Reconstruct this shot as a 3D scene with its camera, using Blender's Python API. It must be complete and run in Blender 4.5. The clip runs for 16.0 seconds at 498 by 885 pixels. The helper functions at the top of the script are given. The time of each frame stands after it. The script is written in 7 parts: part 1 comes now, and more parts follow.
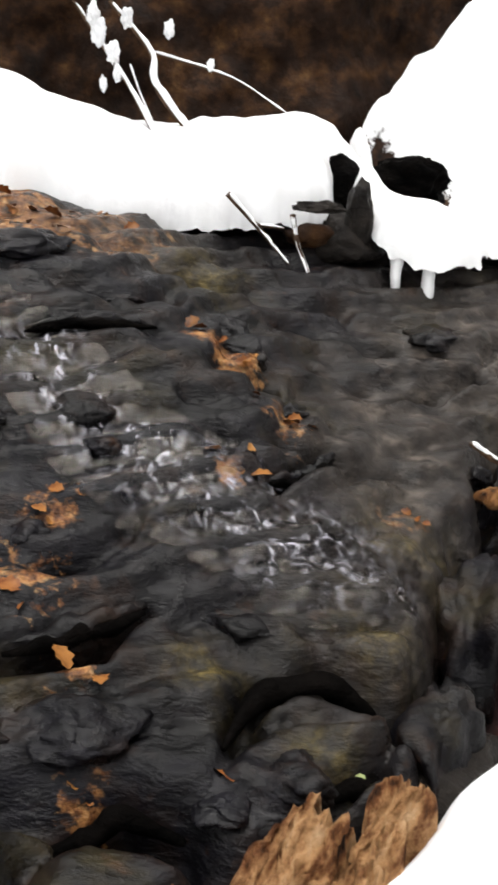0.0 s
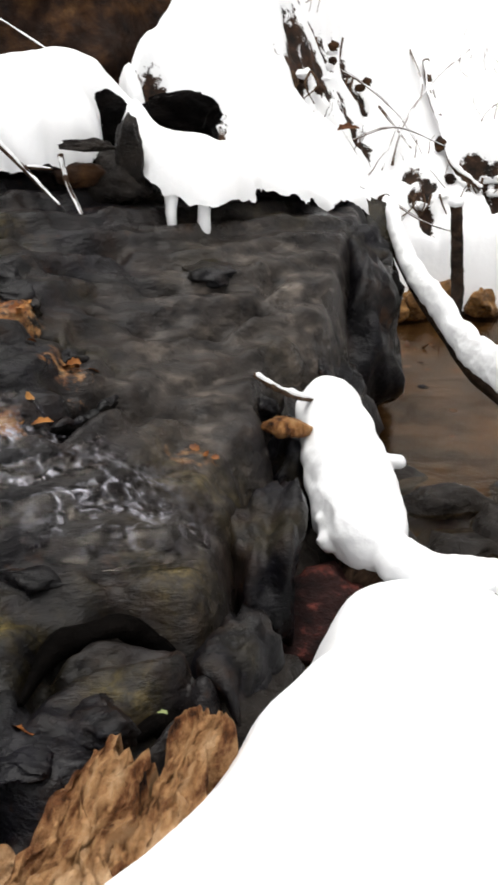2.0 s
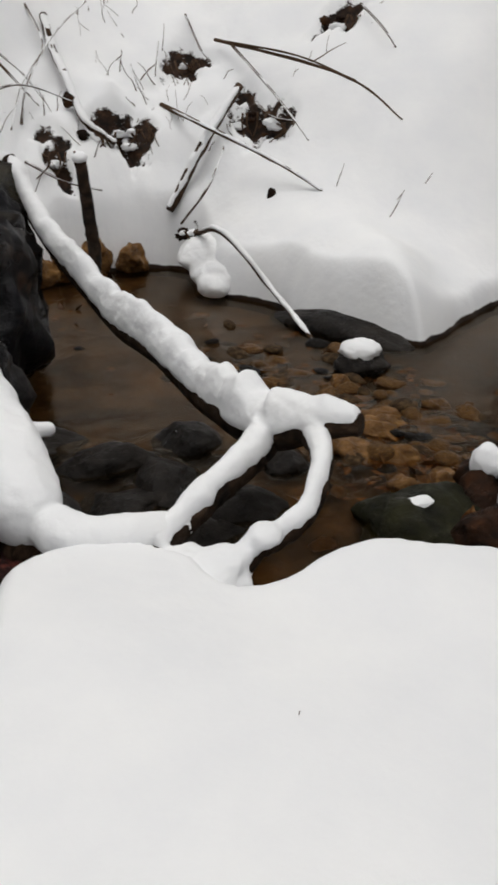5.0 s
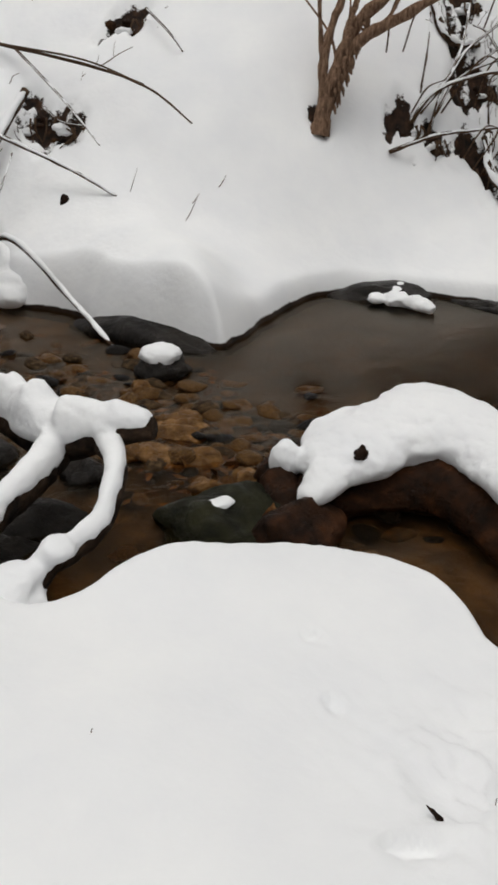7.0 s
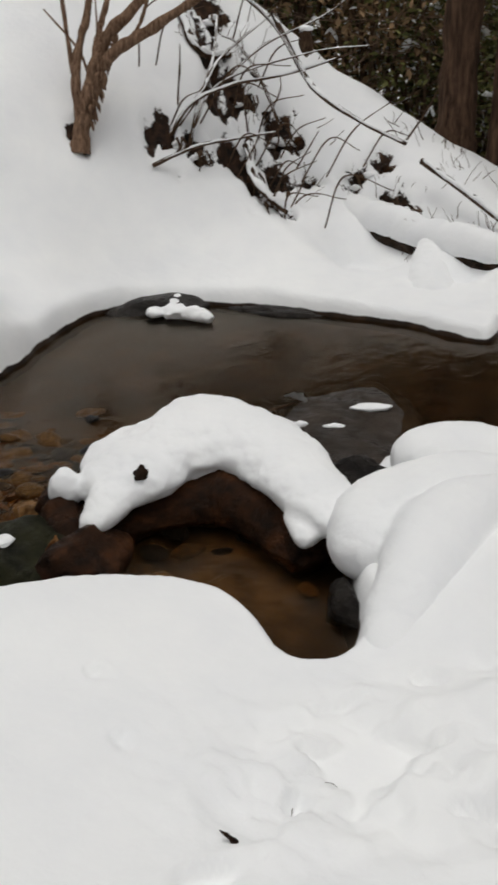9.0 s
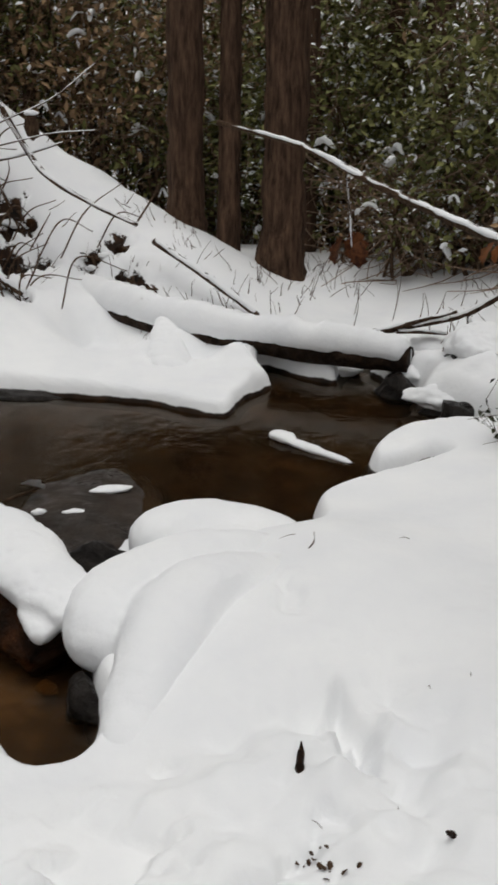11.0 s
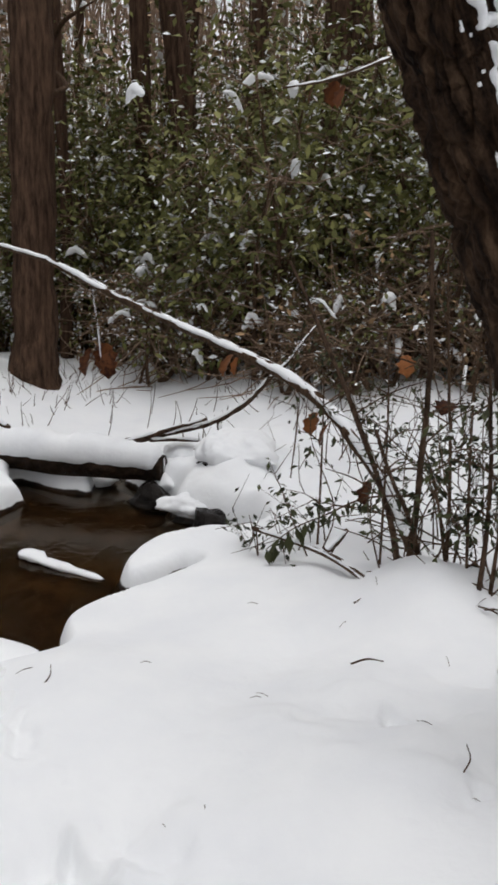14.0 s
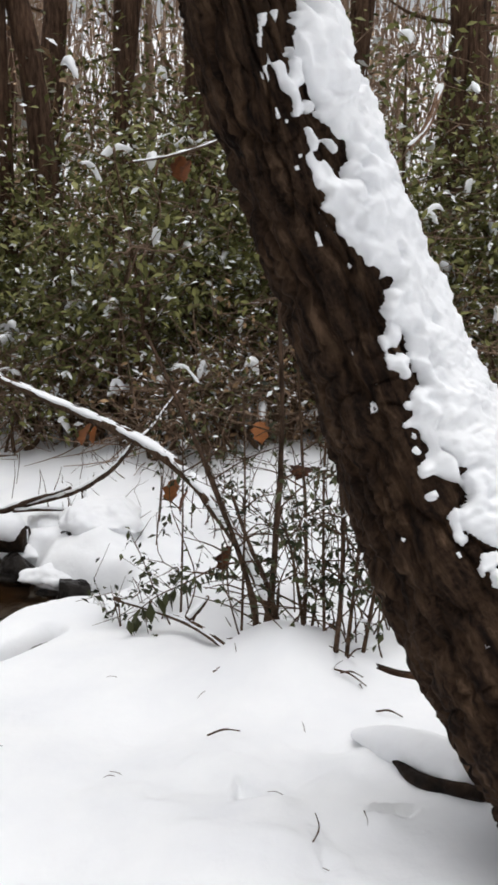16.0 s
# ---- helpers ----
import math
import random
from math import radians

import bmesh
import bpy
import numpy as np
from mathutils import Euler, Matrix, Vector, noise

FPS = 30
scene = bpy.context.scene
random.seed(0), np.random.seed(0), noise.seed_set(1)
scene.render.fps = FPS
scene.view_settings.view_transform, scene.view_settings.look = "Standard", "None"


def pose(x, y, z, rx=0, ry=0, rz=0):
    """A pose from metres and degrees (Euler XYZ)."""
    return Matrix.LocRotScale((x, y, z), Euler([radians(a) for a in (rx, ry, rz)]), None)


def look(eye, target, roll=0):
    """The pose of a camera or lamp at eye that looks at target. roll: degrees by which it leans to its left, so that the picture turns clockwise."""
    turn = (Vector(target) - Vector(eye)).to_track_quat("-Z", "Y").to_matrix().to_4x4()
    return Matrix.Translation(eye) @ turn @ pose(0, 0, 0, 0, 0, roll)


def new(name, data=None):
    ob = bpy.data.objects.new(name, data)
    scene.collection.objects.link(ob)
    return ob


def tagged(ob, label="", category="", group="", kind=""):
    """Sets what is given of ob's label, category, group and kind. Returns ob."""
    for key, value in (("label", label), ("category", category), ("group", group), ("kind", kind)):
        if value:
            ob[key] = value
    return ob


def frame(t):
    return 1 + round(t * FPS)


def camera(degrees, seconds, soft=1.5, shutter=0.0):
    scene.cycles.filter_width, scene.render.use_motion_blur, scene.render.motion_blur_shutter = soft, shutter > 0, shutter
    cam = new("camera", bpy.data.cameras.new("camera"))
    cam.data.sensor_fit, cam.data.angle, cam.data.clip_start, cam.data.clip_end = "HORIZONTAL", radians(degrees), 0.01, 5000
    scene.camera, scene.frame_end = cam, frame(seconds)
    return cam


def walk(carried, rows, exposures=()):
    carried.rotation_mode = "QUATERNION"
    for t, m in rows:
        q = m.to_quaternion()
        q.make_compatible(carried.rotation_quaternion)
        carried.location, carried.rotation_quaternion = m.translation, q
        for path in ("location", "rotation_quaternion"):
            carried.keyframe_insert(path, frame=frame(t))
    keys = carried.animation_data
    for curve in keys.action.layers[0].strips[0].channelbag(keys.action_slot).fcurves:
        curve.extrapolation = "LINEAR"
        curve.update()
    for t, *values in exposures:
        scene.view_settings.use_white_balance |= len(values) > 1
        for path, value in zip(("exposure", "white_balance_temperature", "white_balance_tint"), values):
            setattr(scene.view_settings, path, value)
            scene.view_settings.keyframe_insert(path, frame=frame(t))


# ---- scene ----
EXPOSURES = [(0.0, 0.85, 6630, 9), (1.6, 0.85, 6630, 9), (2.2, 0.50, 6630, 9), (2.8, -0.04, 6630, 9), (3.4, -0.37, 6630, 9), (5.0, -0.36, 6610, 9), (8.0, -0.41, 6630, 8), (10.0, -0.44, 6610, 8), (12.5, -0.44, 6510, 9), (13.2, -0.38, 6480, 9), (14.0, -0.27, 6380, 10), (15.0, -0.13, 6380, 10), (16.0, 0.06, 6380, 10)]
cam = camera(27.5, 16.0, 2.9, 0.3)
PATH = [
    (0.0, (0.000, 0.000, 1.682), (-0.001, 2.825, 0.673), 2.40),
    (0.5, (0.017, 0.002, 1.672), (0.177, 2.803, 0.609), 2.77),
    (1.0, (0.034, 0.007, 1.662), (0.330, 2.794, 0.592), 3.00),
    (1.5, (0.062, 0.014, 1.654), (0.497, 2.766, 0.542), 2.43),
    (2.0, (0.095, 0.012, 1.655), (0.628, 2.737, 0.518), 1.36),
    (2.5, (0.128, 0.012, 1.659), (0.800, 2.689, 0.485), 0.97),
    (3.0, (0.153, 0.013, 1.654), (0.965, 2.660, 0.500), 0.70),
    (3.5, (0.174, 0.018, 1.646), (1.129, 2.610, 0.475), 0.64),
    (4.0, (0.192, 0.021, 1.643), (1.256, 2.562, 0.455), 0.36),
    (4.5, (0.228, 0.015, 1.642), (1.440, 2.480, 0.436), 0.28),
    (5.0, (0.268, 0.015, 1.635), (1.609, 2.402, 0.409), 0.39),
    (5.2, (0.278, 0.016, 1.629), (1.673, 2.370, 0.401), 0.87),
    (7.3, (0.407, -0.000, 1.594), (2.208, 2.082, 0.402), 0.67),
    (7.5, (0.422, -0.002, 1.593), (2.248, 2.059, 0.403), 0.42),
    (8.0, (0.457, -0.005, 1.589), (2.411, 1.953, 0.426), 0.47),
    (8.5, (0.494, -0.022, 1.592), (2.529, 1.848, 0.427), -0.94),
    (9.0, (0.522, -0.045, 1.595), (2.675, 1.693, 0.435), -1.03),
    (9.5, (0.547, -0.073, 1.600), (2.825, 1.521, 0.472), -0.97),
    (10.0, (0.565, -0.090, 1.606), (2.940, 1.391, 0.526), -0.49),
    (10.2, (0.573, -0.097, 1.610), (2.995, 1.325, 0.556), -0.24),
    (12.3, (0.682, -0.169, 1.659), (3.411, 0.744, 0.812), 0.07),
    (12.5, (0.688, -0.178, 1.663), (3.435, 0.707, 0.843), 0.10),
    (13.0, (0.694, -0.187, 1.680), (3.465, 0.631, 0.871), 0.49),
    (13.5, (0.709, -0.219, 1.702), (3.524, 0.503, 0.962), 0.70),
    (14.0, (0.717, -0.257, 1.712), (3.568, 0.363, 1.012), 0.80),
    (14.5, (0.719, -0.278, 1.724), (3.602, 0.257, 1.090), 1.26),
    (15.0, (0.720, -0.302, 1.728), (3.627, 0.182, 1.163), 1.18),
    (15.5, (0.725, -0.336, 1.749), (3.653, 0.046, 1.218), 1.01),
    (16.0, (0.731, -0.365, 1.748), (3.671, -0.076, 1.224), 0.49),
]
walk(cam, [(t, look(eye, target, roll)) for t, eye, target, roll in PATH], EXPOSURES)

# ---- light: a bright overcast winter day ----
world = bpy.data.worlds.new("overcast_sky")
scene.world = world
world.use_nodes = True
wn, wl = world.node_tree.nodes, world.node_tree.links
sky = wn.new("ShaderNodeTexSky")
sky.sky_type, sky.sun_disc = "NISHITA", False
sky.sun_elevation, sky.sun_rotation = radians(86), radians(225)
sky.air_density, sky.dust_density, sky.ozone_density = 1.0, 6.0, 0.6
grey = wn.new("ShaderNodeHueSaturation")
grey.inputs["Saturation"].default_value = 0.12
wl.new(sky.outputs["Color"], grey.inputs["Color"])
wl.new(grey.outputs["Color"], wn["Background"].inputs["Color"])
wn["Background"].inputs["Strength"].default_value = 0.127
sun_data = bpy.data.lights.new("sun", "SUN")
sun_data.energy, sun_data.angle, sun_data.color = 0.62, radians(60), (1.0, 0.97, 0.93)
sun = new("sun", sun_data)
sun.matrix_world = look((-0.5, -0.4, 20), (0, 0, 0))


# ---- materials ----
def node_mat(name):
    m = bpy.data.materials.new(name)
    m.use_nodes = True
    nt = m.node_tree
    nt.nodes["Principled BSDF"].inputs["Specular IOR Level"].default_value = 0.1
    return m, nt, nt.nodes["Principled BSDF"]


def noise_tex(nt, scale, detail=5.0, rough=0.55, coords=None, stretch=None):
    tc = nt.nodes.new("ShaderNodeTexCoord")
    src = tc.outputs["Object"]
    if stretch:
        mp = nt.nodes.new("ShaderNodeMapping")
        mp.inputs["Scale"].default_value = stretch
        nt.links.new(src, mp.inputs["Vector"])
        src = mp.outputs["Vector"]
    n = nt.nodes.new("ShaderNodeTexNoise")
    n.inputs["Scale"].default_value, n.inputs["Detail"].default_value, n.inputs["Roughness"].default_value = scale, detail, rough
    nt.links.new(src, n.inputs["Vector"])
    return n.outputs["Fac"]


def ramp(nt, fac, stops):
    r = nt.nodes.new("ShaderNodeValToRGB")
    el = r.color_ramp.elements
    while len(el) < len(stops):
        el.new(0.5)
    for e, (p, c) in zip(el, stops):
        e.position, e.color = p, (*c, 1)
    nt.links.new(fac, r.inputs["Fac"])
    return r.outputs["Color"]


def mix(nt, fac, a, b):
    m = nt.nodes.new("ShaderNodeMix")
    m.data_type = "RGBA"
    nt.links.new(fac, m.inputs["Factor"])
    for s, k in ((a, 6), (b, 7)):
        if isinstance(s, tuple):
            m.inputs[k].default_value = (*s, 1)
        else:
            nt.links.new(s, m.inputs[k])
    return m.outputs[2]


def bump(nt, bsdf, height, strength, dist, below=None):
    b = nt.nodes.new("ShaderNodeBump")
    b.inputs["Strength"].default_value, b.inputs["Distance"].default_value = strength, dist
    nt.links.new(height, b.inputs["Height"])
    if below is not None:
        nt.links.new(below, b.inputs["Normal"])
    nt.links.new(b.outputs["Normal"], bsdf.inputs["Normal"])
    return b.outputs["Normal"]


def snow_material():
    m, nt, b = node_mat("snow")
    big = noise_tex(nt, 3.0, 4)
    nt.links.new(ramp(nt, big, [(0.3, (0.83, 0.84, 0.86)), (0.7, (0.89, 0.895, 0.9))]), b.inputs["Base Color"])
    b.inputs["Roughness"].default_value = 0.7
    b.inputs["Specular IOR Level"].default_value = 0.25
    b1 = bump(nt, b, noise_tex(nt, 18.0, 5, 0.55), 0.27, 0.02)
    bump(nt, b, noise_tex(nt, 320.0, 2, 0.6), 0.1, 0.002, b1)
    return m


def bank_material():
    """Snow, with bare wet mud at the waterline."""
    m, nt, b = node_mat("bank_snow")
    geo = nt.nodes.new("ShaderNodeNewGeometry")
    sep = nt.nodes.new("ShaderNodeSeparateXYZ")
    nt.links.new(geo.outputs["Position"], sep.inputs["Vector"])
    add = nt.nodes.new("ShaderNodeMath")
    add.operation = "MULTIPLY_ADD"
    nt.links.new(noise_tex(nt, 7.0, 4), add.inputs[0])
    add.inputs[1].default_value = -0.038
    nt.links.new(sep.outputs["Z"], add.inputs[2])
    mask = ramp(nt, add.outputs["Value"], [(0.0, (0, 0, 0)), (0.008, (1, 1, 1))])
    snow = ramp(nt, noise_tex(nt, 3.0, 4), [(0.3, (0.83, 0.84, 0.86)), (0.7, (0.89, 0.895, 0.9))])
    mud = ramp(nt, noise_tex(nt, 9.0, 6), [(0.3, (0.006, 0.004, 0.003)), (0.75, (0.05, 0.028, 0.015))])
    bare = nt.nodes.new("ShaderNodeAttribute")
    bare.attribute_name = "bare_earth"
    soil = ramp(nt, noise_tex(nt, 14.0, 7, 0.65), [(0.35, (0.004, 0.0025, 0.0015)), (0.55, (0.03, 0.014, 0.007)), (0.75, (0.09, 0.045, 0.022))])
    ragged = nt.nodes.new("ShaderNodeMath")
    ragged.operation = "MULTIPLY_ADD"
    nt.links.new(noise_tex(nt, 15.0, 9, 0.72), ragged.inputs[0])
    ragged.inputs[1].default_value = 0.6
    nt.links.new(bare.outputs["Fac"], ragged.inputs[2])
    cover = ramp(nt, ragged.outputs["Value"], [(0.5, (1, 1, 1)), (0.54, (0, 0, 0))])
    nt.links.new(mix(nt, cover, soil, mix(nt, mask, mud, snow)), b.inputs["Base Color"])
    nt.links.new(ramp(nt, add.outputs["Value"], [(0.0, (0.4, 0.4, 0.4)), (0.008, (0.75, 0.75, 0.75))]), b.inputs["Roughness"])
    b.inputs["Specular IOR Level"].default_value = 0.2
    b1 = bump(nt, b, noise_tex(nt, 18.0, 5, 0.55), 0.2, 0.02)
    bump(nt, b, noise_tex(nt, 320.0, 2, 0.6), 0.1, 0.002, b1)
    return m


def stone_material(name, stops, rough, scale=5.0, stretch=(1, 1, 2.2), patches=(), bumps=0.7, gloss=0.1):
    m, nt, b = node_mat(name)
    col = ramp(nt, noise_tex(nt, scale, 9, 0.62, stretch=stretch), stops)
    for tone, level, size in patches:
        mask = ramp(nt, noise_tex(nt, size, 7, 0.62, stretch=(1, 1.4, 1)), [(level - 0.04, (0, 0, 0)), (level + 0.18, (0.85, 0.85, 0.85))])
        tint = ramp(nt, noise_tex(nt, scale * 4.4, 6, 0.6), [(0.35, tuple(c * 0.25 for c in tone)), (0.7, tone)])
        col = mix(nt, mask, col, tint)
    b.inputs["Specular IOR Level"].default_value = gloss
    nt.links.new(col, b.inputs["Base Color"])
    wet = ramp(nt, noise_tex(nt, scale * 1.7, 5), [(0.35, (rough * 0.6,) * 3), (0.7, (min(1, rough * 1.7),) * 3)])
    nt.links.new(wet, b.inputs["Roughness"])
    b1 = bump(nt, b, noise_tex(nt, scale * 3, 8, 0.65, stretch=stretch), bumps, 0.03)
    bump(nt, b, noise_tex(nt, scale * 16, 6, 0.6), bumps, 0.006, b1)
    return m


def ledge_material():
    """Black wet slate: broad smooth faces, olive algae, ochre stains where the rock is fresh; grey sheen put into the
    colour.
    """
    m, nt, b = node_mat("wet_ledge_rock")
    col = ramp(nt, noise_tex(nt, 4.2, 8, 0.58, stretch=(1, 2.0, 2.4)), [(0.38, (0.001, 0.0009, 0.0011)), (0.49, (0.003, 0.0026, 0.0031)), (0.6, (0.0065, 0.0056, 0.0065)), (0.75, (0.022, 0.019, 0.019))])
    for tone, level, size in [((0.015, 0.014, 0.021), 0.5, 2.2), ((0.045, 0.024, 0.015), 0.54, 4.6), ((0.06, 0.054, 0.054), 0.63, 3.0), ((0.07, 0.054, 0.016), 0.59, 2.6), ((0.2, 0.085, 0.03), 0.66, 6.0)]:
        mask = ramp(nt, noise_tex(nt, size, 6, 0.6, stretch=(1, 1.6, 1)), [(level - 0.03, (0, 0, 0)), (level + 0.15, (0.75, 0.75, 0.75))])
        tint = ramp(nt, noise_tex(nt, 20.0, 6, 0.6), [(0.35, tuple(c * 0.2 for c in tone)), (0.7, tuple(c * 0.7 for c in tone))])
        col = mix(nt, mask, col, tint)
    stain = nt.nodes.new("ShaderNodeAttribute")
    stain.attribute_name = "ochre_stain"
    ragged = nt.nodes.new("ShaderNodeMath")
    ragged.operation = "MULTIPLY_ADD"
    nt.links.new(noise_tex(nt, 13.0, 7, 0.68, stretch=(1, 1.7, 1)), ragged.inputs[0])
    ragged.inputs[1].default_value = 2.0 / 2.6
    nt.links.new(stain.outputs["Fac"], ragged.inputs[2])
    ochre = ramp(nt, noise_tex(nt, 24.0, 6, 0.65), [(0.32, (0.03, 0.011, 0.005)), (0.45, (0.16, 0.062, 0.022)), (0.56, (0.36, 0.17, 0.06)), (0.7, (0.55, 0.36, 0.17))])
    col = mix(nt, ramp(nt, ragged.outputs["Value"], [(1.38 / 2.6, (0, 0, 0)), (1.6 / 2.6, (0.9, 0.9, 0.9))]), col, ochre)
    algae = nt.nodes.new("ShaderNodeAttribute")
    algae.attribute_name = "algae"
    slime = ramp(nt, noise_tex(nt, 26.0, 7, 0.7), [(0.36, (0.012, 0.01, 0.005)), (0.5, (0.06, 0.046, 0.014)), (0.66, (0.2, 0.15, 0.05))])
    col = mix(nt, algae.outputs["Fac"], col, slime)
    # paler grey mixed in where the rock mirrors the sky: a painted sheen
    sheen = nt.nodes.new("ShaderNodeAttribute")
    sheen.attribute_name = "painted_sheen"
    pale = ramp(nt, noise_tex(nt, 7.0, 7, 0.6, stretch=(1, 2.2, 2.4)), [(0.35, (0.012, 0.01, 0.009)), (0.55, (0.05, 0.042, 0.036)), (0.72, (0.15, 0.125, 0.105))])
    col = mix(nt, sheen.outputs["Fac"], col, pale)
    nt.links.new(col, b.inputs["Base Color"])
    b.inputs["Specular IOR Level"].default_value = 0.2
    nt.links.new(ramp(nt, noise_tex(nt, 6.0, 5), [(0.35, (0.16,) * 3), (0.7, (0.55,) * 3)]), b.inputs["Roughness"])
    b1 = bump(nt, b, noise_tex(nt, 9.0, 7, 0.6, stretch=(1, 1.8, 2.4)), 0.6, 0.03)
    bump(nt, b, noise_tex(nt, 60.0, 6, 0.6, stretch=(1, 1.6, 1.6)), 0.5, 0.005, b1)
    return m


def bark_material(name, dark, light, scale=9.0):
    m, nt, b = node_mat(name)
    f = noise_tex(nt, scale, 8, 0.65, stretch=(3.2, 3.2, 0.5))
    col = ramp(nt, f, [(0.32, dark), (0.55, tuple((a + c) / 2 for a, c in zip(dark, light))), (0.75, light)])
    nt.links.new(col, b.inputs["Base Color"])
    b.inputs["Roughness"].default_value = 0.85
    b1 = bump(nt, b, f, 0.9, 0.03)
    bump(nt, b, noise_tex(nt, scale * 9, 5, 0.6), 0.5, 0.005, b1)
    return m


def trunk_bark_material():
    """Furrowed bark that follows the trunk: ridges long, cracks across."""
    m, nt, b = node_mat("furrowed_trunk_bark")
    uv = nt.nodes.new("ShaderNodeUVMap")

    def grain(su, sv, detail, bend):
        mp = nt.nodes.new("ShaderNodeMapping")
        mp.inputs["Scale"].default_value = (su, sv, 1)
        nt.links.new(uv.outputs["UV"], mp.inputs["Vector"])
        n = nt.nodes.new("ShaderNodeTexNoise")
        n.inputs["Scale"].default_value, n.inputs["Detail"].default_value, n.inputs["Roughness"].default_value, n.inputs["Distortion"].default_value = 1.0, detail, 0.62, bend
        nt.links.new(mp.outputs["Vector"], n.inputs["Vector"])
        return n.outputs["Fac"]
    rid, fine, tone = grain(40, 8, 6, 0.5), grain(150, 80, 6, 0.2), grain(9, 5, 5, 0.3)
    col = ramp(nt, rid, [(0.38, (0.003, 0.0015, 0.001)), (0.46, (0.018, 0.0095, 0.0055)), (0.57, (0.06, 0.035, 0.02)), (0.72, (0.16, 0.1, 0.062))])
    grey = ramp(nt, fine, [(0.35, (0.007, 0.004, 0.0025)), (0.7, (0.08, 0.048, 0.03))])
    nt.links.new(mix(nt, ramp(nt, tone, [(0.4, (0.15, 0.15, 0.15)), (0.65, (0.6, 0.6, 0.6))]), col, grey), b.inputs["Base Color"])
    b.inputs["Roughness"].default_value = 0.85
    b1 = bump(nt, b, rid, 1.0, 0.03)
    bump(nt, b, fine, 0.8, 0.008, b1)
    return m


def leaf_material(name, a, c, rough=0.45):
    m, nt, b = node_mat(name)
    geo = nt.nodes.new("ShaderNodeNewGeometry")
    col = ramp(nt, geo.outputs["Random Per Island"], [(0.0, a), (1.0, c)])
    nt.links.new(col, b.inputs["Base Color"])
    b.inputs["Roughness"].default_value = rough
    return m


def water_material(name="stream_water", tint=(0.84, 0.69, 0.49)):
    """Slightly murky water: tinted refraction under a subdued mirror."""
    m, nt, b = node_mat(name)
    out = nt.nodes["Material Output"]
    nt.nodes.remove(b)
    deep = nt.nodes.new("ShaderNodeBsdfRefraction")
    deep.inputs["Color"].default_value = (*tint, 1)
    deep.inputs["Roughness"].default_value, deep.inputs["IOR"].default_value = 0.06, 1.33
    gloss = nt.nodes.new("ShaderNodeBsdfGlossy")
    gloss.inputs["Color"].default_value, gloss.inputs["Roughness"].default_value = (0.9, 0.82, 0.72, 1), 0.04
    fres = nt.nodes.new("ShaderNodeFresnel")
    fres.inputs["IOR"].default_value = 1.33
    half = nt.nodes.new("ShaderNodeMath")
    half.operation = "MULTIPLY"
    half.inputs[1].default_value = 0.68
    nt.links.new(fres.outputs["Fac"], half.inputs[0])
    both = nt.nodes.new("ShaderNodeMixShader")
    nt.links.new(half.outputs["Value"], both.inputs["Fac"])
    nt.links.new(deep.outputs["BSDF"], both.inputs[1])
    nt.links.new(gloss.outputs["BSDF"], both.inputs[2])
    nt.links.new(both.outputs["Shader"], out.inputs["Surface"])
    waves = nt.nodes.new("ShaderNodeBump")
    waves.inputs["Strength"].default_value, waves.inputs["Distance"].default_value = 0.22, 0.03
    nt.links.new(noise_tex(nt, 6.5, 5, 0.55, stretch=(1, 1.5, 1)), waves.inputs["Height"])
    for node in (deep, gloss, fres):
        nt.links.new(waves.outputs["Normal"], node.inputs["Normal"])
    return m


SNOW = snow_material()
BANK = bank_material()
ROCK = ledge_material()
DARK = stone_material("dark_wet_stone", [(0.3, (0.006, 0.005, 0.005)), (0.7, (0.03, 0.025, 0.021))], 0.3, 6.0)
BROWNSTONE = stone_material("brown_wet_stone", [(0.3, (0.035, 0.016, 0.007)), (0.5, (0.16, 0.08, 0.028)), (0.72, (0.38, 0.21, 0.08))], 0.3, 8.0)
REDSTONE = stone_material("red_brown_rotten_wood", [(0.35, (0.006, 0.004, 0.004)), (0.54, (0.03, 0.013, 0.012)), (0.64, (0.16, 0.045, 0.035)), (0.75, (0.34, 0.11, 0.08))], 0.4, 11.0)
TAN = stone_material("tan_rotten_stone", [(0.34, (0.006, 0.003, 0.002)), (0.4, (0.1, 0.04, 0.016)), (0.5, (0.32, 0.15, 0.055)), (0.68, (0.52, 0.31, 0.15))], 0.5, 8.0, stretch=(2.6, 2.6, 0.6), bumps=1.0)
# near-black colour that stands in for the shade inside gaps and cracks
GAP_SHADE = stone_material("black_gap_shade", [(0.4, (0.0006, 0.0005, 0.0005)), (0.7, (0.005, 0.004, 0.0035))], 0.7, 8.0, gloss=0.02)
DARKWOOD = stone_material("dark_wet_wood", [(0.35, (0.006, 0.004, 0.003)), (0.58, (0.035, 0.021, 0.013)), (0.78, (0.11, 0.07, 0.045))], 0.7, 12.0, (1, 1, 1.3))
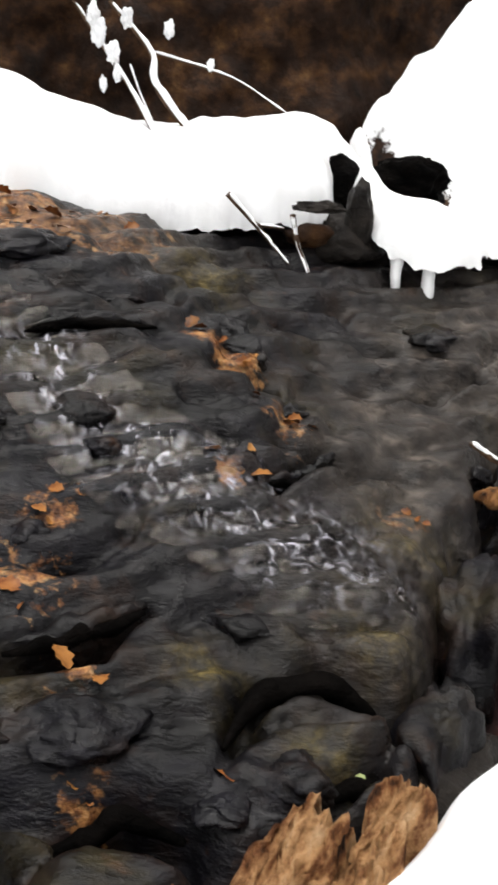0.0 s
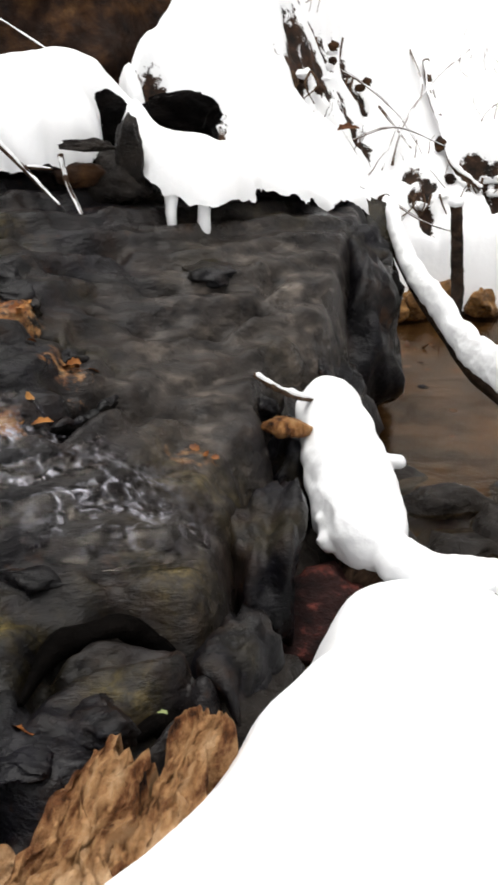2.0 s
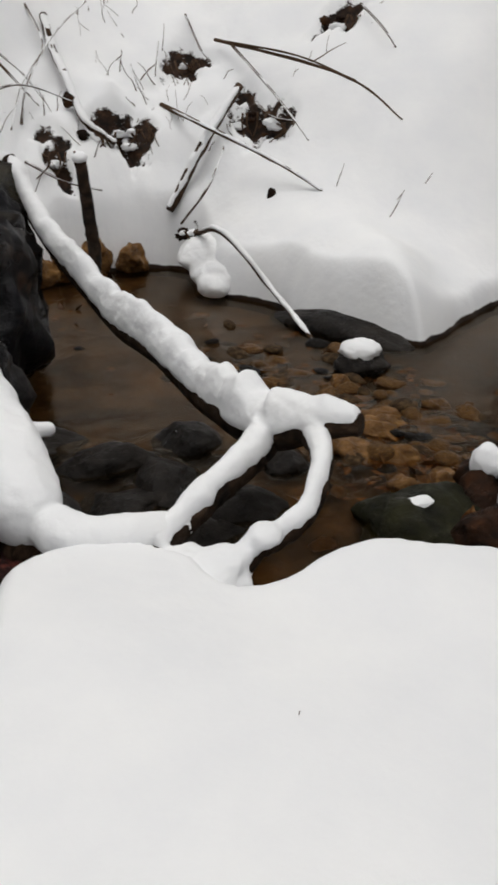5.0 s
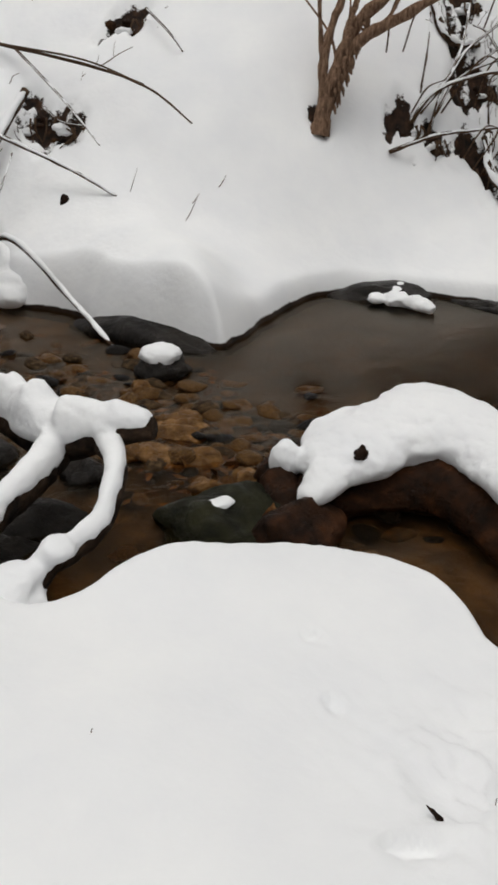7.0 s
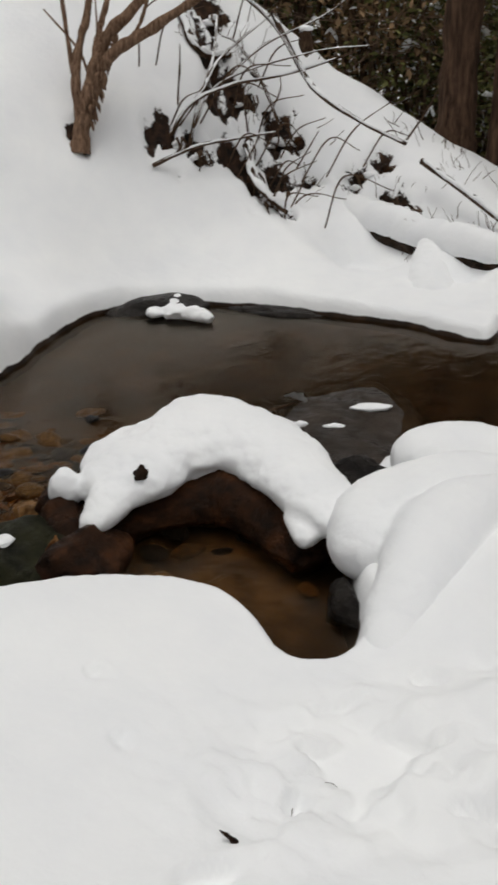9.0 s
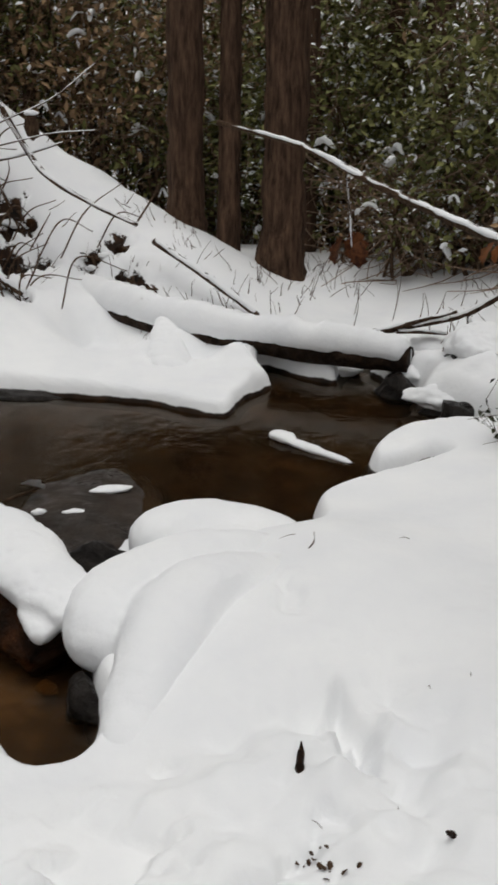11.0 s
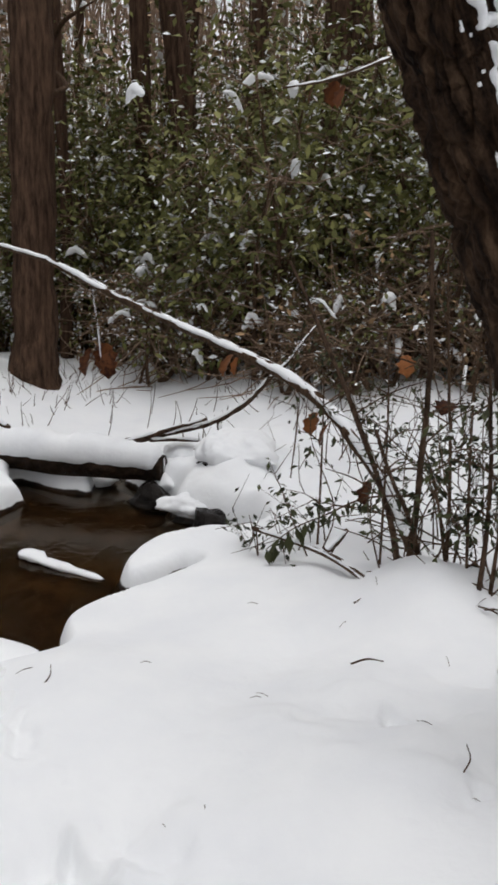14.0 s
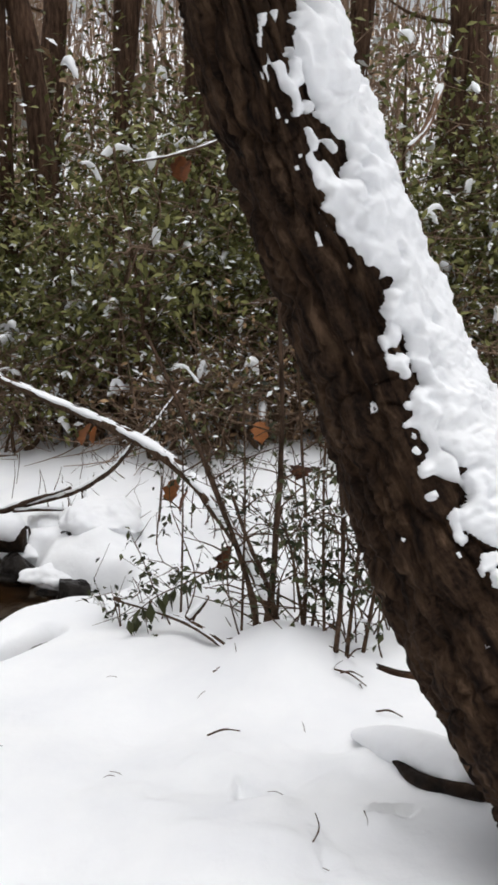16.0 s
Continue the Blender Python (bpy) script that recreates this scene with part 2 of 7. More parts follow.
def bed_material():
    """Sandy brown gravel, its colour darkened downstream in place of depth and dark reflections."""
    m, nt, b = node_mat("stream_bed_silt")
    grain = noise_tex(nt, 3.0, 9, 0.62)
    sand = ramp(nt, grain, [(0.3, (0.012, 0.007, 0.004)), (0.5, (0.055, 0.034, 0.017)), (0.75, (0.18, 0.11, 0.055))])
    # darker copy of the sand: stands in for deep, dark-reflecting water
    mud = ramp(nt, grain, [(0.3, (0.008, 0.0055, 0.0035)), (0.55, (0.03, 0.019, 0.011)), (0.75, (0.085, 0.052, 0.027))])
    share = nt.nodes.new("ShaderNodeAttribute")
    share.attribute_name = "depth_shade"
    nt.links.new(mix(nt, share.outputs["Fac"], sand, mud), b.inputs["Base Color"])
    b.inputs["Roughness"].default_value = 0.8
    bump(nt, b, noise_tex(nt, 40.0, 6, 0.65), 0.7, 0.01)
    return m


BED = bed_material()
EARTH = stone_material("damp_brown_earth", [(0.3, (0.006, 0.003, 0.002)), (0.5, (0.024, 0.012, 0.007)), (0.62, (0.06, 0.028, 0.012)), (0.75, (0.13, 0.07, 0.025))], 0.6, 6.0, stretch=(1, 1, 1))
BARK = trunk_bark_material()
FARBARK = bark_material("grey_brown_bark", (0.016, 0.009, 0.006), (0.17, 0.1, 0.064), 9.0)
BRUSH = bark_material("pale_brown_brush", (0.13, 0.08, 0.052), (0.46, 0.33, 0.24), 12.0)
WOOD = bark_material("weathered_dead_wood", (0.012, 0.007, 0.004), (0.15, 0.092, 0.06), 14.0)
TWIG = bark_material("thin_twig_bark", (0.03, 0.016, 0.009), (0.2, 0.125, 0.078), 30.0)
SHRUBBARK = bark_material("peeling_tan_bark", (0.07, 0.036, 0.022), (0.46, 0.29, 0.19), 22.0)
GREEN = leaf_material("evergreen_leaves", (0.042, 0.046, 0.014), (0.24, 0.235, 0.085))
DULL = leaf_material("dull_brown_leaves", (0.08, 0.045, 0.022), (0.38, 0.25, 0.14), 0.6)
DARKGREEN = leaf_material("dark_green_leaves", (0.012, 0.014, 0.007), (0.075, 0.08, 0.036))
BEIGE = leaf_material("pale_beige_leaves", (0.2, 0.115, 0.065), (0.6, 0.43, 0.28), 0.6)
LITTER = leaf_material("wet_leaf_litter", (0.03, 0.011, 0.005), (0.2, 0.09, 0.028), 0.35)
def single_leaf_material(name, a, c, e, rough):
    """Mottled; its tone varies from leaf to leaf."""
    m, nt, b = node_mat(name)
    info = nt.nodes.new("ShaderNodeObjectInfo")
    tone = ramp(nt, info.outputs["Random"], [(0.0, a), (0.55, c), (1.0, e)])
    spots = ramp(nt, noise_tex(nt, 40.0, 4), [(0.4, tuple(x * 0.35 for x in a)), (0.6, e)])
    half = nt.nodes.new("ShaderNodeValue")
    half.outputs[0].default_value = 0.35
    nt.links.new(mix(nt, half.outputs[0], tone, spots), b.inputs["Base Color"])
    b.inputs["Roughness"].default_value = rough
    return m


WETLEAF = single_leaf_material("wet_orange_leaf", (0.05, 0.014, 0.007), (0.2, 0.06, 0.016), (0.34, 0.16, 0.045), 0.3)
RUST = single_leaf_material("dead_rust_leaf", (0.035, 0.012, 0.007), (0.11, 0.035, 0.014), (0.24, 0.09, 0.03), 0.6)
WATER = water_material()
THINWATER = water_material("thin_running_water", (0.8, 0.79, 0.84))
FOAM, foam_nt, foam_b = node_mat("falling_water_streaks")
foam_b.inputs["Base Color"].default_value = (0.7, 0.69, 0.78, 1)
foam_b.inputs["Roughness"].default_value = 0.2
foam_uv = foam_nt.nodes.new("ShaderNodeUVMap")
foam_map = foam_nt.nodes.new("ShaderNodeMapping")
foam_map.inputs["Scale"].default_value = (15.0, 3.6, 1.0)
foam_noise = foam_nt.nodes.new("ShaderNodeTexNoise")
foam_noise.inputs["Scale"].default_value, foam_noise.inputs["Detail"].default_value, foam_noise.inputs["Distortion"].default_value = 3.0, 9.0, 1.1
foam_nt.links.new(foam_uv.outputs["UV"], foam_map.inputs["Vector"])
foam_nt.links.new(foam_map.outputs["Vector"], foam_noise.inputs["Vector"])
foam_edge = foam_nt.nodes.new("ShaderNodeSeparateXYZ")
foam_nt.links.new(foam_uv.outputs["UV"], foam_edge.inputs["Vector"])
fade = ramp(foam_nt, foam_edge.outputs["Y"], [(0.0, (0, 0, 0)), (0.35, (1, 1, 1)), (0.65, (1, 1, 1)), (1.0, (0, 0, 0))])
shine = ramp(foam_nt, foam_noise.outputs["Fac"], [(0.48, (0.0, 0.0, 0.0)), (0.56, (0.1, 0.1, 0.1)), (0.66, (0.38, 0.38, 0.38))])
ends = ramp(foam_nt, foam_edge.outputs["X"], [(0.0, (0, 0, 0)), (0.12, (1, 1, 1)), (0.72, (1, 1, 1)), (0.97, (0, 0, 0))])
foam_both = foam_nt.nodes.new("ShaderNodeMath")
foam_both.operation = "MULTIPLY"
foam_nt.links.new(fade, foam_both.inputs[0])
foam_nt.links.new(ends, foam_both.inputs[1])
foam_mul = foam_nt.nodes.new("ShaderNodeMath")
foam_mul.operation = "MULTIPLY"
foam_nt.links.new(foam_both.outputs["Value"], foam_mul.inputs[0])
foam_nt.links.new(shine, foam_mul.inputs[1])
foam_nt.links.new(foam_mul.outputs["Value"], foam_b.inputs["Alpha"])


# ---- tools ----
def hash2(ix, iy, seed):
    h = np.sin(ix * 127.1 + iy * 311.7 + seed * 74.7) * 43758.5453
    return h - np.floor(h)


def vnoise(x, y, scale, seed=0):
    """Smooth value noise, -1 to 1."""
    x, y = np.asarray(x, float) * scale, np.asarray(y, float) * scale
    ix, iy = np.floor(x), np.floor(y)
    fx, fy = x - ix, y - iy
    fx, fy = fx * fx * (3 - 2 * fx), fy * fy * (3 - 2 * fy)
    a = hash2(ix, iy, seed) * (1 - fx) + hash2(ix + 1, iy, seed) * fx
    b = hash2(ix, iy + 1, seed) * (1 - fx) + hash2(ix + 1, iy + 1, seed) * fx
    return (a * (1 - fy) + b * fy) * 2 - 1


def fbm(x, y, scale, octaves=4, seed=0, gain=0.5):
    out, amp = 0, 1.0
    for k in range(octaves):
        out = out + amp * vnoise(x, y, scale * 2 ** k, seed + k * 13)
        amp *= gain
    return out


def thin_plate(points):
    """A smooth height surface through a few spot heights."""
    p = np.array(points, float)
    n = len(p)

    def u(r):
        return np.where(r > 1e-9, r * r * np.log(np.maximum(r, 1e-9)), 0)
    k = u(np.hypot(p[:, None, 0] - p[None, :, 0], p[:, None, 1] - p[None, :, 1])) + np.eye(n) * 0.02
    a = np.zeros((n + 3, n + 3))
    a[:n, :n], a[:n, n], a[:n, n + 1:], a[n, :n], a[n + 1:, :n] = k, 1, p[:, :2], 1, p[:, :2].T
    w = np.linalg.solve(a, np.concatenate([p[:, 2], np.zeros(3)]))

    def f(x, y):
        x, y = np.asarray(x, float), np.asarray(y, float)
        out = w[n] + w[n + 1] * x + w[n + 2] * y
        for i in range(n):
            out = out + w[i] * u(np.hypot(x - p[i, 0], y - p[i, 1]))
        return out
    return f


def edge_distance(poly, x, y):
    """Distance to the outline of poly, positive inside."""
    q = np.array(poly, float)
    d = np.full(np.shape(x), 1e9)
    inside = np.zeros(np.shape(x), bool)
    for (ax, ay), (bx, by) in zip(q, np.roll(q, -1, 0)):
        ex, ey = bx - ax, by - ay
        s = np.clip(((x - ax) * ex + (y - ay) * ey) / (ex * ex + ey * ey + 1e-12), 0, 1)
        d = np.minimum(d, np.hypot(x - ax - s * ex, y - ay - s * ey))
        if ay != by:
            inside ^= ((ay > y) != (by > y)) & (x < (bx - ax) * (y - ay) / (by - ay) + ax)
    return np.where(inside, d, -d)


def smooth_line(points, n):
    """A Catmull-Rom line of n points through the given ones (any dimension)."""
    p = np.array(points, float)
    p = np.vstack([2 * p[0] - p[1], p, 2 * p[-1] - p[-2]])
    out = []
    for s in np.linspace(0, len(p) - 3 - 1e-6, n):
        i, f = int(s), s - int(s)
        a, b, c, d = p[i:i + 4]
        out.append(0.5 * (2 * b + (c - a) * f + (2 * a - 5 * b + 4 * c - d) * f * f + (3 * b - a - 3 * c + d) * f ** 3))
    return np.array(out)


def mesh_object(name, verts, faces, material, parent=None, label="", smooth=True):
    me = bpy.data.meshes.new(name)
    if isinstance(faces, np.ndarray):
        n, k = faces.shape
        me.vertices.add(len(verts))
        me.vertices.foreach_set("co", np.asarray(verts, np.float32).ravel())
        me.loops.add(n * k)
        me.loops.foreach_set("vertex_index", faces.astype(np.int32).ravel())
        me.polygons.add(n)
        me.polygons.foreach_set("loop_start", np.arange(0, n * k, k, dtype=np.int32))
        me.update(calc_edges=True)
    else:
        me.from_pydata([tuple(v) for v in verts], [], [tuple(int(i) for i in f) for f in faces])
    me.materials.append(material)
    if smooth:
        me.polygons.foreach_set("use_smooth", [True] * len(me.polygons))
    me.update()
    ob = new(name, me)
    if parent is not None:
        ob.parent = parent
    if label:
        ob["label"] = label
    return ob


def thing(name, label, category, at=(0, 0, 0), group="", kind=""):
    ob = new(name)
    ob.location = at
    return tagged(ob, label, category, group, kind)


def grid_faces(nu, nv, keep=None):
    i = np.arange(nu * nv).reshape(nu, nv)
    f = np.stack([i[:-1, :-1], i[1:, :-1], i[1:, 1:], i[:-1, 1:]], -1).reshape(-1, 4)
    return f if keep is None else f[keep.reshape(-1)]


class Shape:
    """Vertices and faces gathered for one mesh."""

    def __init__(self):
        self.v, self.f = [], []

    def add(self, v, f):
        n = len(self.v)
        self.v.extend(map(tuple, v))
        self.f.extend(tuple(int(i) + n for i in q) for q in f)
        return self

    def put(self, name, material, parent=None, label="", smooth=True):
        return mesh_object(name, self.v, self.f, material, parent, label, smooth)


def frames_along(p):
    t = np.gradient(p, axis=0)
    t /= np.linalg.norm(t, axis=1)[:, None] + 1e-12
    up = np.array([0, 0, 1.0]) if abs(t[0, 2]) < 0.9 else np.array([1.0, 0, 0])
    s = np.cross(t[0], up)
    s /= np.linalg.norm(s)
    side = []
    for k in range(len(p)):
        s = s - t[k] * (s @ t[k])
        s /= np.linalg.norm(s)
        side.append(s)
    side = np.array(side)
    return t, side, np.cross(side, t)


def tube(points, radii, n=8, steps=0, rough=0.0, seed=0, flute=0):
    """A tapered round limb along the points; rough: share of the radius by which its skin wanders."""
    p, r = np.array(points, float), np.array(radii, float)
    if steps:
        q = smooth_line(np.column_stack([p, r]), steps)
        p, r = q[:, :3], np.maximum(q[:, 3], 1e-4)
    t, s, u = frames_along(p)
    a = np.arange(n) / n * 2 * math.pi
    k = np.arange(len(p))
    skin = 1 + rough * vnoise(a[None, :] / 6.283 * n * 0.37 + 0 * k[:, None], k[:, None] * 0.45 + 0 * a[None, :], 1.0, seed) if rough else np.ones((len(p), n))
    if flute:
        skin = skin * (1 + 0.05 * np.sin(a[None, :] * flute + seed + 0.3 * vnoise(k[:, None] * 0.2, a[None, :], 1, seed)))
    ring = p[:, None, :] + (r[:, None] * skin)[:, :, None] * (np.cos(a)[None, :, None] * s[:, None, :] + np.sin(a)[None, :, None] * u[:, None, :])
    v = np.vstack([ring.reshape(-1, 3), p[:1], p[-1:]])
    f = []
    m = len(p)
    for i in range(m - 1):
        for j in range(n):
            f.append((i * n + j, i * n + (j + 1) % n, (i + 1) * n + (j + 1) % n, (i + 1) * n + j))
    for j in range(n):
        f.append((m * n, (j + 1) % n, j))
        f.append((m * n + 1, (m - 1) * n + j, (m - 1) * n + (j + 1) % n))
    return v, f


def snow_strip(points, radii, thick, steps=40, seed=0, n=12, wide=1.08, lump=0.25):
    """Snow that lies along the top of a limb."""
    q = smooth_line(np.column_stack([points, radii, thick]), steps)
    p, r, h = q[:, :3], np.maximum(q[:, 3], 0.003), np.maximum(q[:, 4], 0.002)
    t = np.gradient(p, axis=0)
    t /= np.linalg.norm(t, axis=1)[:, None]
    s = np.cross(t, [0, 0, 1.0])
    s /= np.linalg.norm(s, axis=1)[:, None] + 1e-9
    u = np.cross(s, t)
    k = np.arange(steps)
    end = np.minimum(1, np.minimum(k, steps - 1 - k) / 2.5 + 0.05) ** 0.5
    a = np.arange(n) / n * 2 * math.pi
    length = float(np.linalg.norm(np.diff(p, axis=0), axis=1).sum())
    k = k / steps * length / 0.09
    hh = h * (1 + lump * fbm(k, 0 * k, 1, 3, seed)) * end
    ww = r * wide * (1 + 0.6 * lump * fbm(k, 0 * k + 9, 1, 3, seed)) * end
    v = []
    for i in range(steps):
        j = 1 + 0.4 * lump * fbm(np.cos(a) * 1.2 + 7, np.sin(a) * 1.2 + k[i] * 1.4, 1, 3, seed + 3) + 0.12 * vnoise(np.cos(a) * 3 + 20, k[i] * 5.0 + 0 * a, 1, seed + 8) * (np.sin(a) < 0.1)
        up = np.where(np.sin(a) > 0, r[i] * 0.5 + hh[i] * np.sin(a) * j, r[i] * 0.5 + r[i] * 0.75 * np.sin(a) * j)
        v.extend(p[i] + s[i] * c + u[i] * z for c, z in zip(ww[i] * np.cos(a) * (0.9 + 0.1 * j), up))
    f = [(i * n + j, i * n + (j + 1) % n, (i + 1) * n + (j + 1) % n, (i + 1) * n + j) for i in range(steps - 1) for j in range(n)]
    f += [tuple(range(n))[::-1], tuple((steps - 1) * n + j for j in range(n))]
    return v, f


def snap_edge(x, y, d, step):
    """Moves the grid points just outside an outline onto it; d: distance, positive inside."""
    gx_, gy_ = np.gradient(d, step)
    g2 = gx_ ** 2 + gy_ ** 2 + 0.05
    k = np.where(d < 0, np.clip(-d, 0, step * 1.5), 0) / g2
    return x + gx_ * k, y + gy_ * k


def snow_roll(points, radii, n=28, steps=80, rough=0.12, seed=0, squash=1.0):
    """A closed rounded roll of snow along the points, lumpy at two scales."""
    q = smooth_line(np.column_stack([points, radii]), steps)
    p, r = q[:, :3], np.maximum(q[:, 3], 0.004)
    run = np.concatenate([[0], np.cumsum(np.linalg.norm(np.diff(p, axis=0), axis=1))])
    for i in range(steps):
        e = min(run[i] / r[i], (run[-1] - run[i]) / r[i])
        if e < 1:
            r[i] *= max(0.03, math.sqrt(max(0.0, 1 - (1 - e) ** 2)))
    v, f = tube(p, r, n)
    v = np.array(v)
    c = np.vstack([np.repeat(p, n, 0), p[:1], p[-1:]])
    out = []
    for a, b in zip(v, c):
        d = Vector(a - b)
        w = Vector(a) * 7 + Vector((seed, 0, 0))
        d = d * (1 + rough * noise.noise(w) + rough * 0.6 * noise.noise(w * 2.6) + rough * 0.35 * noise.noise(w * 7))
        d.z *= squash
        out.append(b + np.array(d))
    return out, f


LUMPS = bpy.data.textures.new("snow_lumps", "CLOUDS")
LUMPS.noise_scale, LUMPS.noise_depth = 0.05, 5


def fused_snow(name, shape, parent, label, voxel=0.008, lump=0.011):
    """One skin of snow over several overlapping rolls and lumps."""
    ob = shape.put(name, SNOW, parent, label)
    m = ob.modifiers.new("fuse", "REMESH")
    m.mode, m.voxel_size, m.use_smooth_shade = "VOXEL", voxel, True
    m = ob.modifiers.new("soften", "SMOOTH")
    m.factor, m.iterations = 0.6, 7
    m = ob.modifiers.new("lumps", "DISPLACE")
    m.texture, m.strength, m.mid_level, m.texture_coords = LUMPS, lump, 0.5, "GLOBAL"
    return ob


def wrap_noise(u, v, period, seed):
    """Value noise that closes on itself after period cells of u, -1 to 1."""
    iu, iv = np.floor(u), np.floor(v)
    fu, fv = u - iu, v - iv
    fu, fv = fu * fu * (3 - 2 * fu), fv * fv * (3 - 2 * fv)
    a = hash2(iu % period, iv, seed) * (1 - fu) + hash2((iu + 1) % period, iv, seed) * fu
    b = hash2(iu % period, iv + 1, seed) * (1 - fu) + hash2((iu + 1) % period, iv + 1, seed) * fu
    return (a * (1 - fv) + b * fv) * 2 - 1


def blob(center, size, seed=0, rough=0.25, sub=4, turn=0.0, flat=0.0, scale=1.6, cuts=0):
    """A stone- or mound-like lump; flat cuts its underside; cuts planes its sides."""
    bm = bmesh.new()
    bmesh.ops.create_icosphere(bm, subdivisions=sub, radius=1.0)
    rnd = random.Random(seed)
    planes = [(Vector((rnd.uniform(-1, 1), rnd.uniform(-1, 1), rnd.uniform(-0.4, 1))).normalized(), rnd.uniform(0.55, 0.85)) for _ in range(cuts)]
    c, s = math.cos(radians(turn)), math.sin(radians(turn))
    off = Vector((seed * 3.7, seed * 1.3, seed * 2.1))
    for v in bm.verts:
        d = v.co.normalized()
        for n, k in planes:
            over = v.co.dot(n) - k
            if over > 0:
                v.co -= n * over * 0.9
        v.co *= 1 + rough * noise.noise(d * scale + off) + rough * 0.45 * noise.noise(d * scale * 2.7 + off) + rough * 0.2 * noise.noise(d * scale * 7 + off)
        if v.co.z < -flat and flat:
            v.co.z = -flat + (v.co.z + flat) * 0.1
        x, y, z = v.co.x * size[0], v.co.y * size[1], v.co.z * size[2]
        v.co = (center[0] + x * c - y * s, center[1] + x * s + y * c, center[2] + z)
    bm.verts.index_update()
    out = [tuple(v.co) for v in bm.verts], [[v.index for v in f.verts] for f in bm.faces]
    bm.free()
    return out

# ---- plan of the stream ----
FAR_SHORE = [(0.45, 5.25), (1.05, 5.25), (1.55, 5.45), (2.0, 5.78), (2.6, 5.88), (3.0, 5.7), (2.88, 5.2), (3.06, 4.8), (3.07, 4.52), (3.14, 4.3), (3.23, 4.06), (3.32, 3.86), (3.41, 3.78), (3.53, 3.87), (3.9, 4.04), (4.33, 4.22),
             (4.62, 4.2), (4.86, 4.05), (5.02, 3.7), (5.19, 3.23), (5.26, 2.71), (5.22, 2.48), (5.23, 2.13), (5.54, 2.19), (5.92, 2.15), (6.22, 2.39), (6.13, 2.08), (6.12, 1.84), (6.43, 1.88), (6.49, 1.69), (6.75, 2.1)]
NEAR_SHORE = [(6.18, 1.56), (6.11, 1.37), (5.84, 1.3), (5.71, 0.97), (5.54, 0.78), (5.48, 0.77), (5.4, 0.9), (5.3, 1.16), (5.03, 1.28), (4.75, 1.24), (4.7, 1.1), (4.95, 0.92), (4.76, 0.99), (4.58, 1.13),
              (4.4, 1.24), (4.22, 1.28), (4.06, 1.25), (3.93, 1.2), (3.8, 1.2), (3.82, 1.35), (3.75, 1.56), (3.62, 1.76), (3.32, 1.72), (3.12, 1.56), (2.9, 1.5), (2.74, 1.4), (2.62, 1.3), (2.5, 1.23),
              (2.42, 1.21), (2.33, 1.24), (2.36, 1.32), (2.41, 1.45), (2.42, 1.58), (2.37, 1.72), (2.27, 1.85), (2.12, 1.96), (1.86, 2.03), (1.65, 2.07), (1.42, 2.06), (1.38, 2.22), (1.24, 2.4), (1.05, 2.46), (0.78, 2.38), (0.56, 2.03), (0.3, 1.7), (0.08, 1.5)]
HIDDEN_SHORE = [(-0.4, 1.2), (-1.6, 0.85), (-4.0, 0.8), (-6.0, 2.0), (-6.0, 9.5), (1.5, 9.5), (1.55, 7.5), (1.2, 6.7), (0.75, 6.1), (0.33, 5.62)]
STREAM = smooth_line(FAR_SHORE + NEAR_SHORE + HIDDEN_SHORE, 220)

near_heights = [(0.4, 0.0, 0.2), (0.25, 0.9, 0.22), (0.5, 1.5, 0.26), (0.9, 1.9, 0.32), (1.0, 2.2, 0.25), (1.5, 1.8, 0.23), (1.9, 1.75, 0.23), (1.77, 1.02, 0.13), (2.1, 1.2, 0.11),
                (2.66, 0.69, 0.14), (2.2, 1.6, 0.17), (2.75, 1.15, 0.12), (3.3, 1.4, 0.1), (3.1, 0.9, 0.17), (3.49, 1.07, 0.16), (2.89, 0.31, 0.24), (3.18, -0.2, 0.34), (4.44, -0.03, 0.22), (4.2, 0.8, 0.15),
                (5.0, 0.95, 0.13), (5.4, 0.4, 0.2), (2.2, -0.3, 0.3), (1.2, -1.0, 0.3), (3.5, -1.2, 0.42), (6.2, 0.9, 0.2), (6.6, 1.6, 0.18), (6.5, 0.0, 0.3), (7.5, 1.0, 0.4), (9.0, 0.0, 0.5), (-2.0, -1.0, 0.3)]
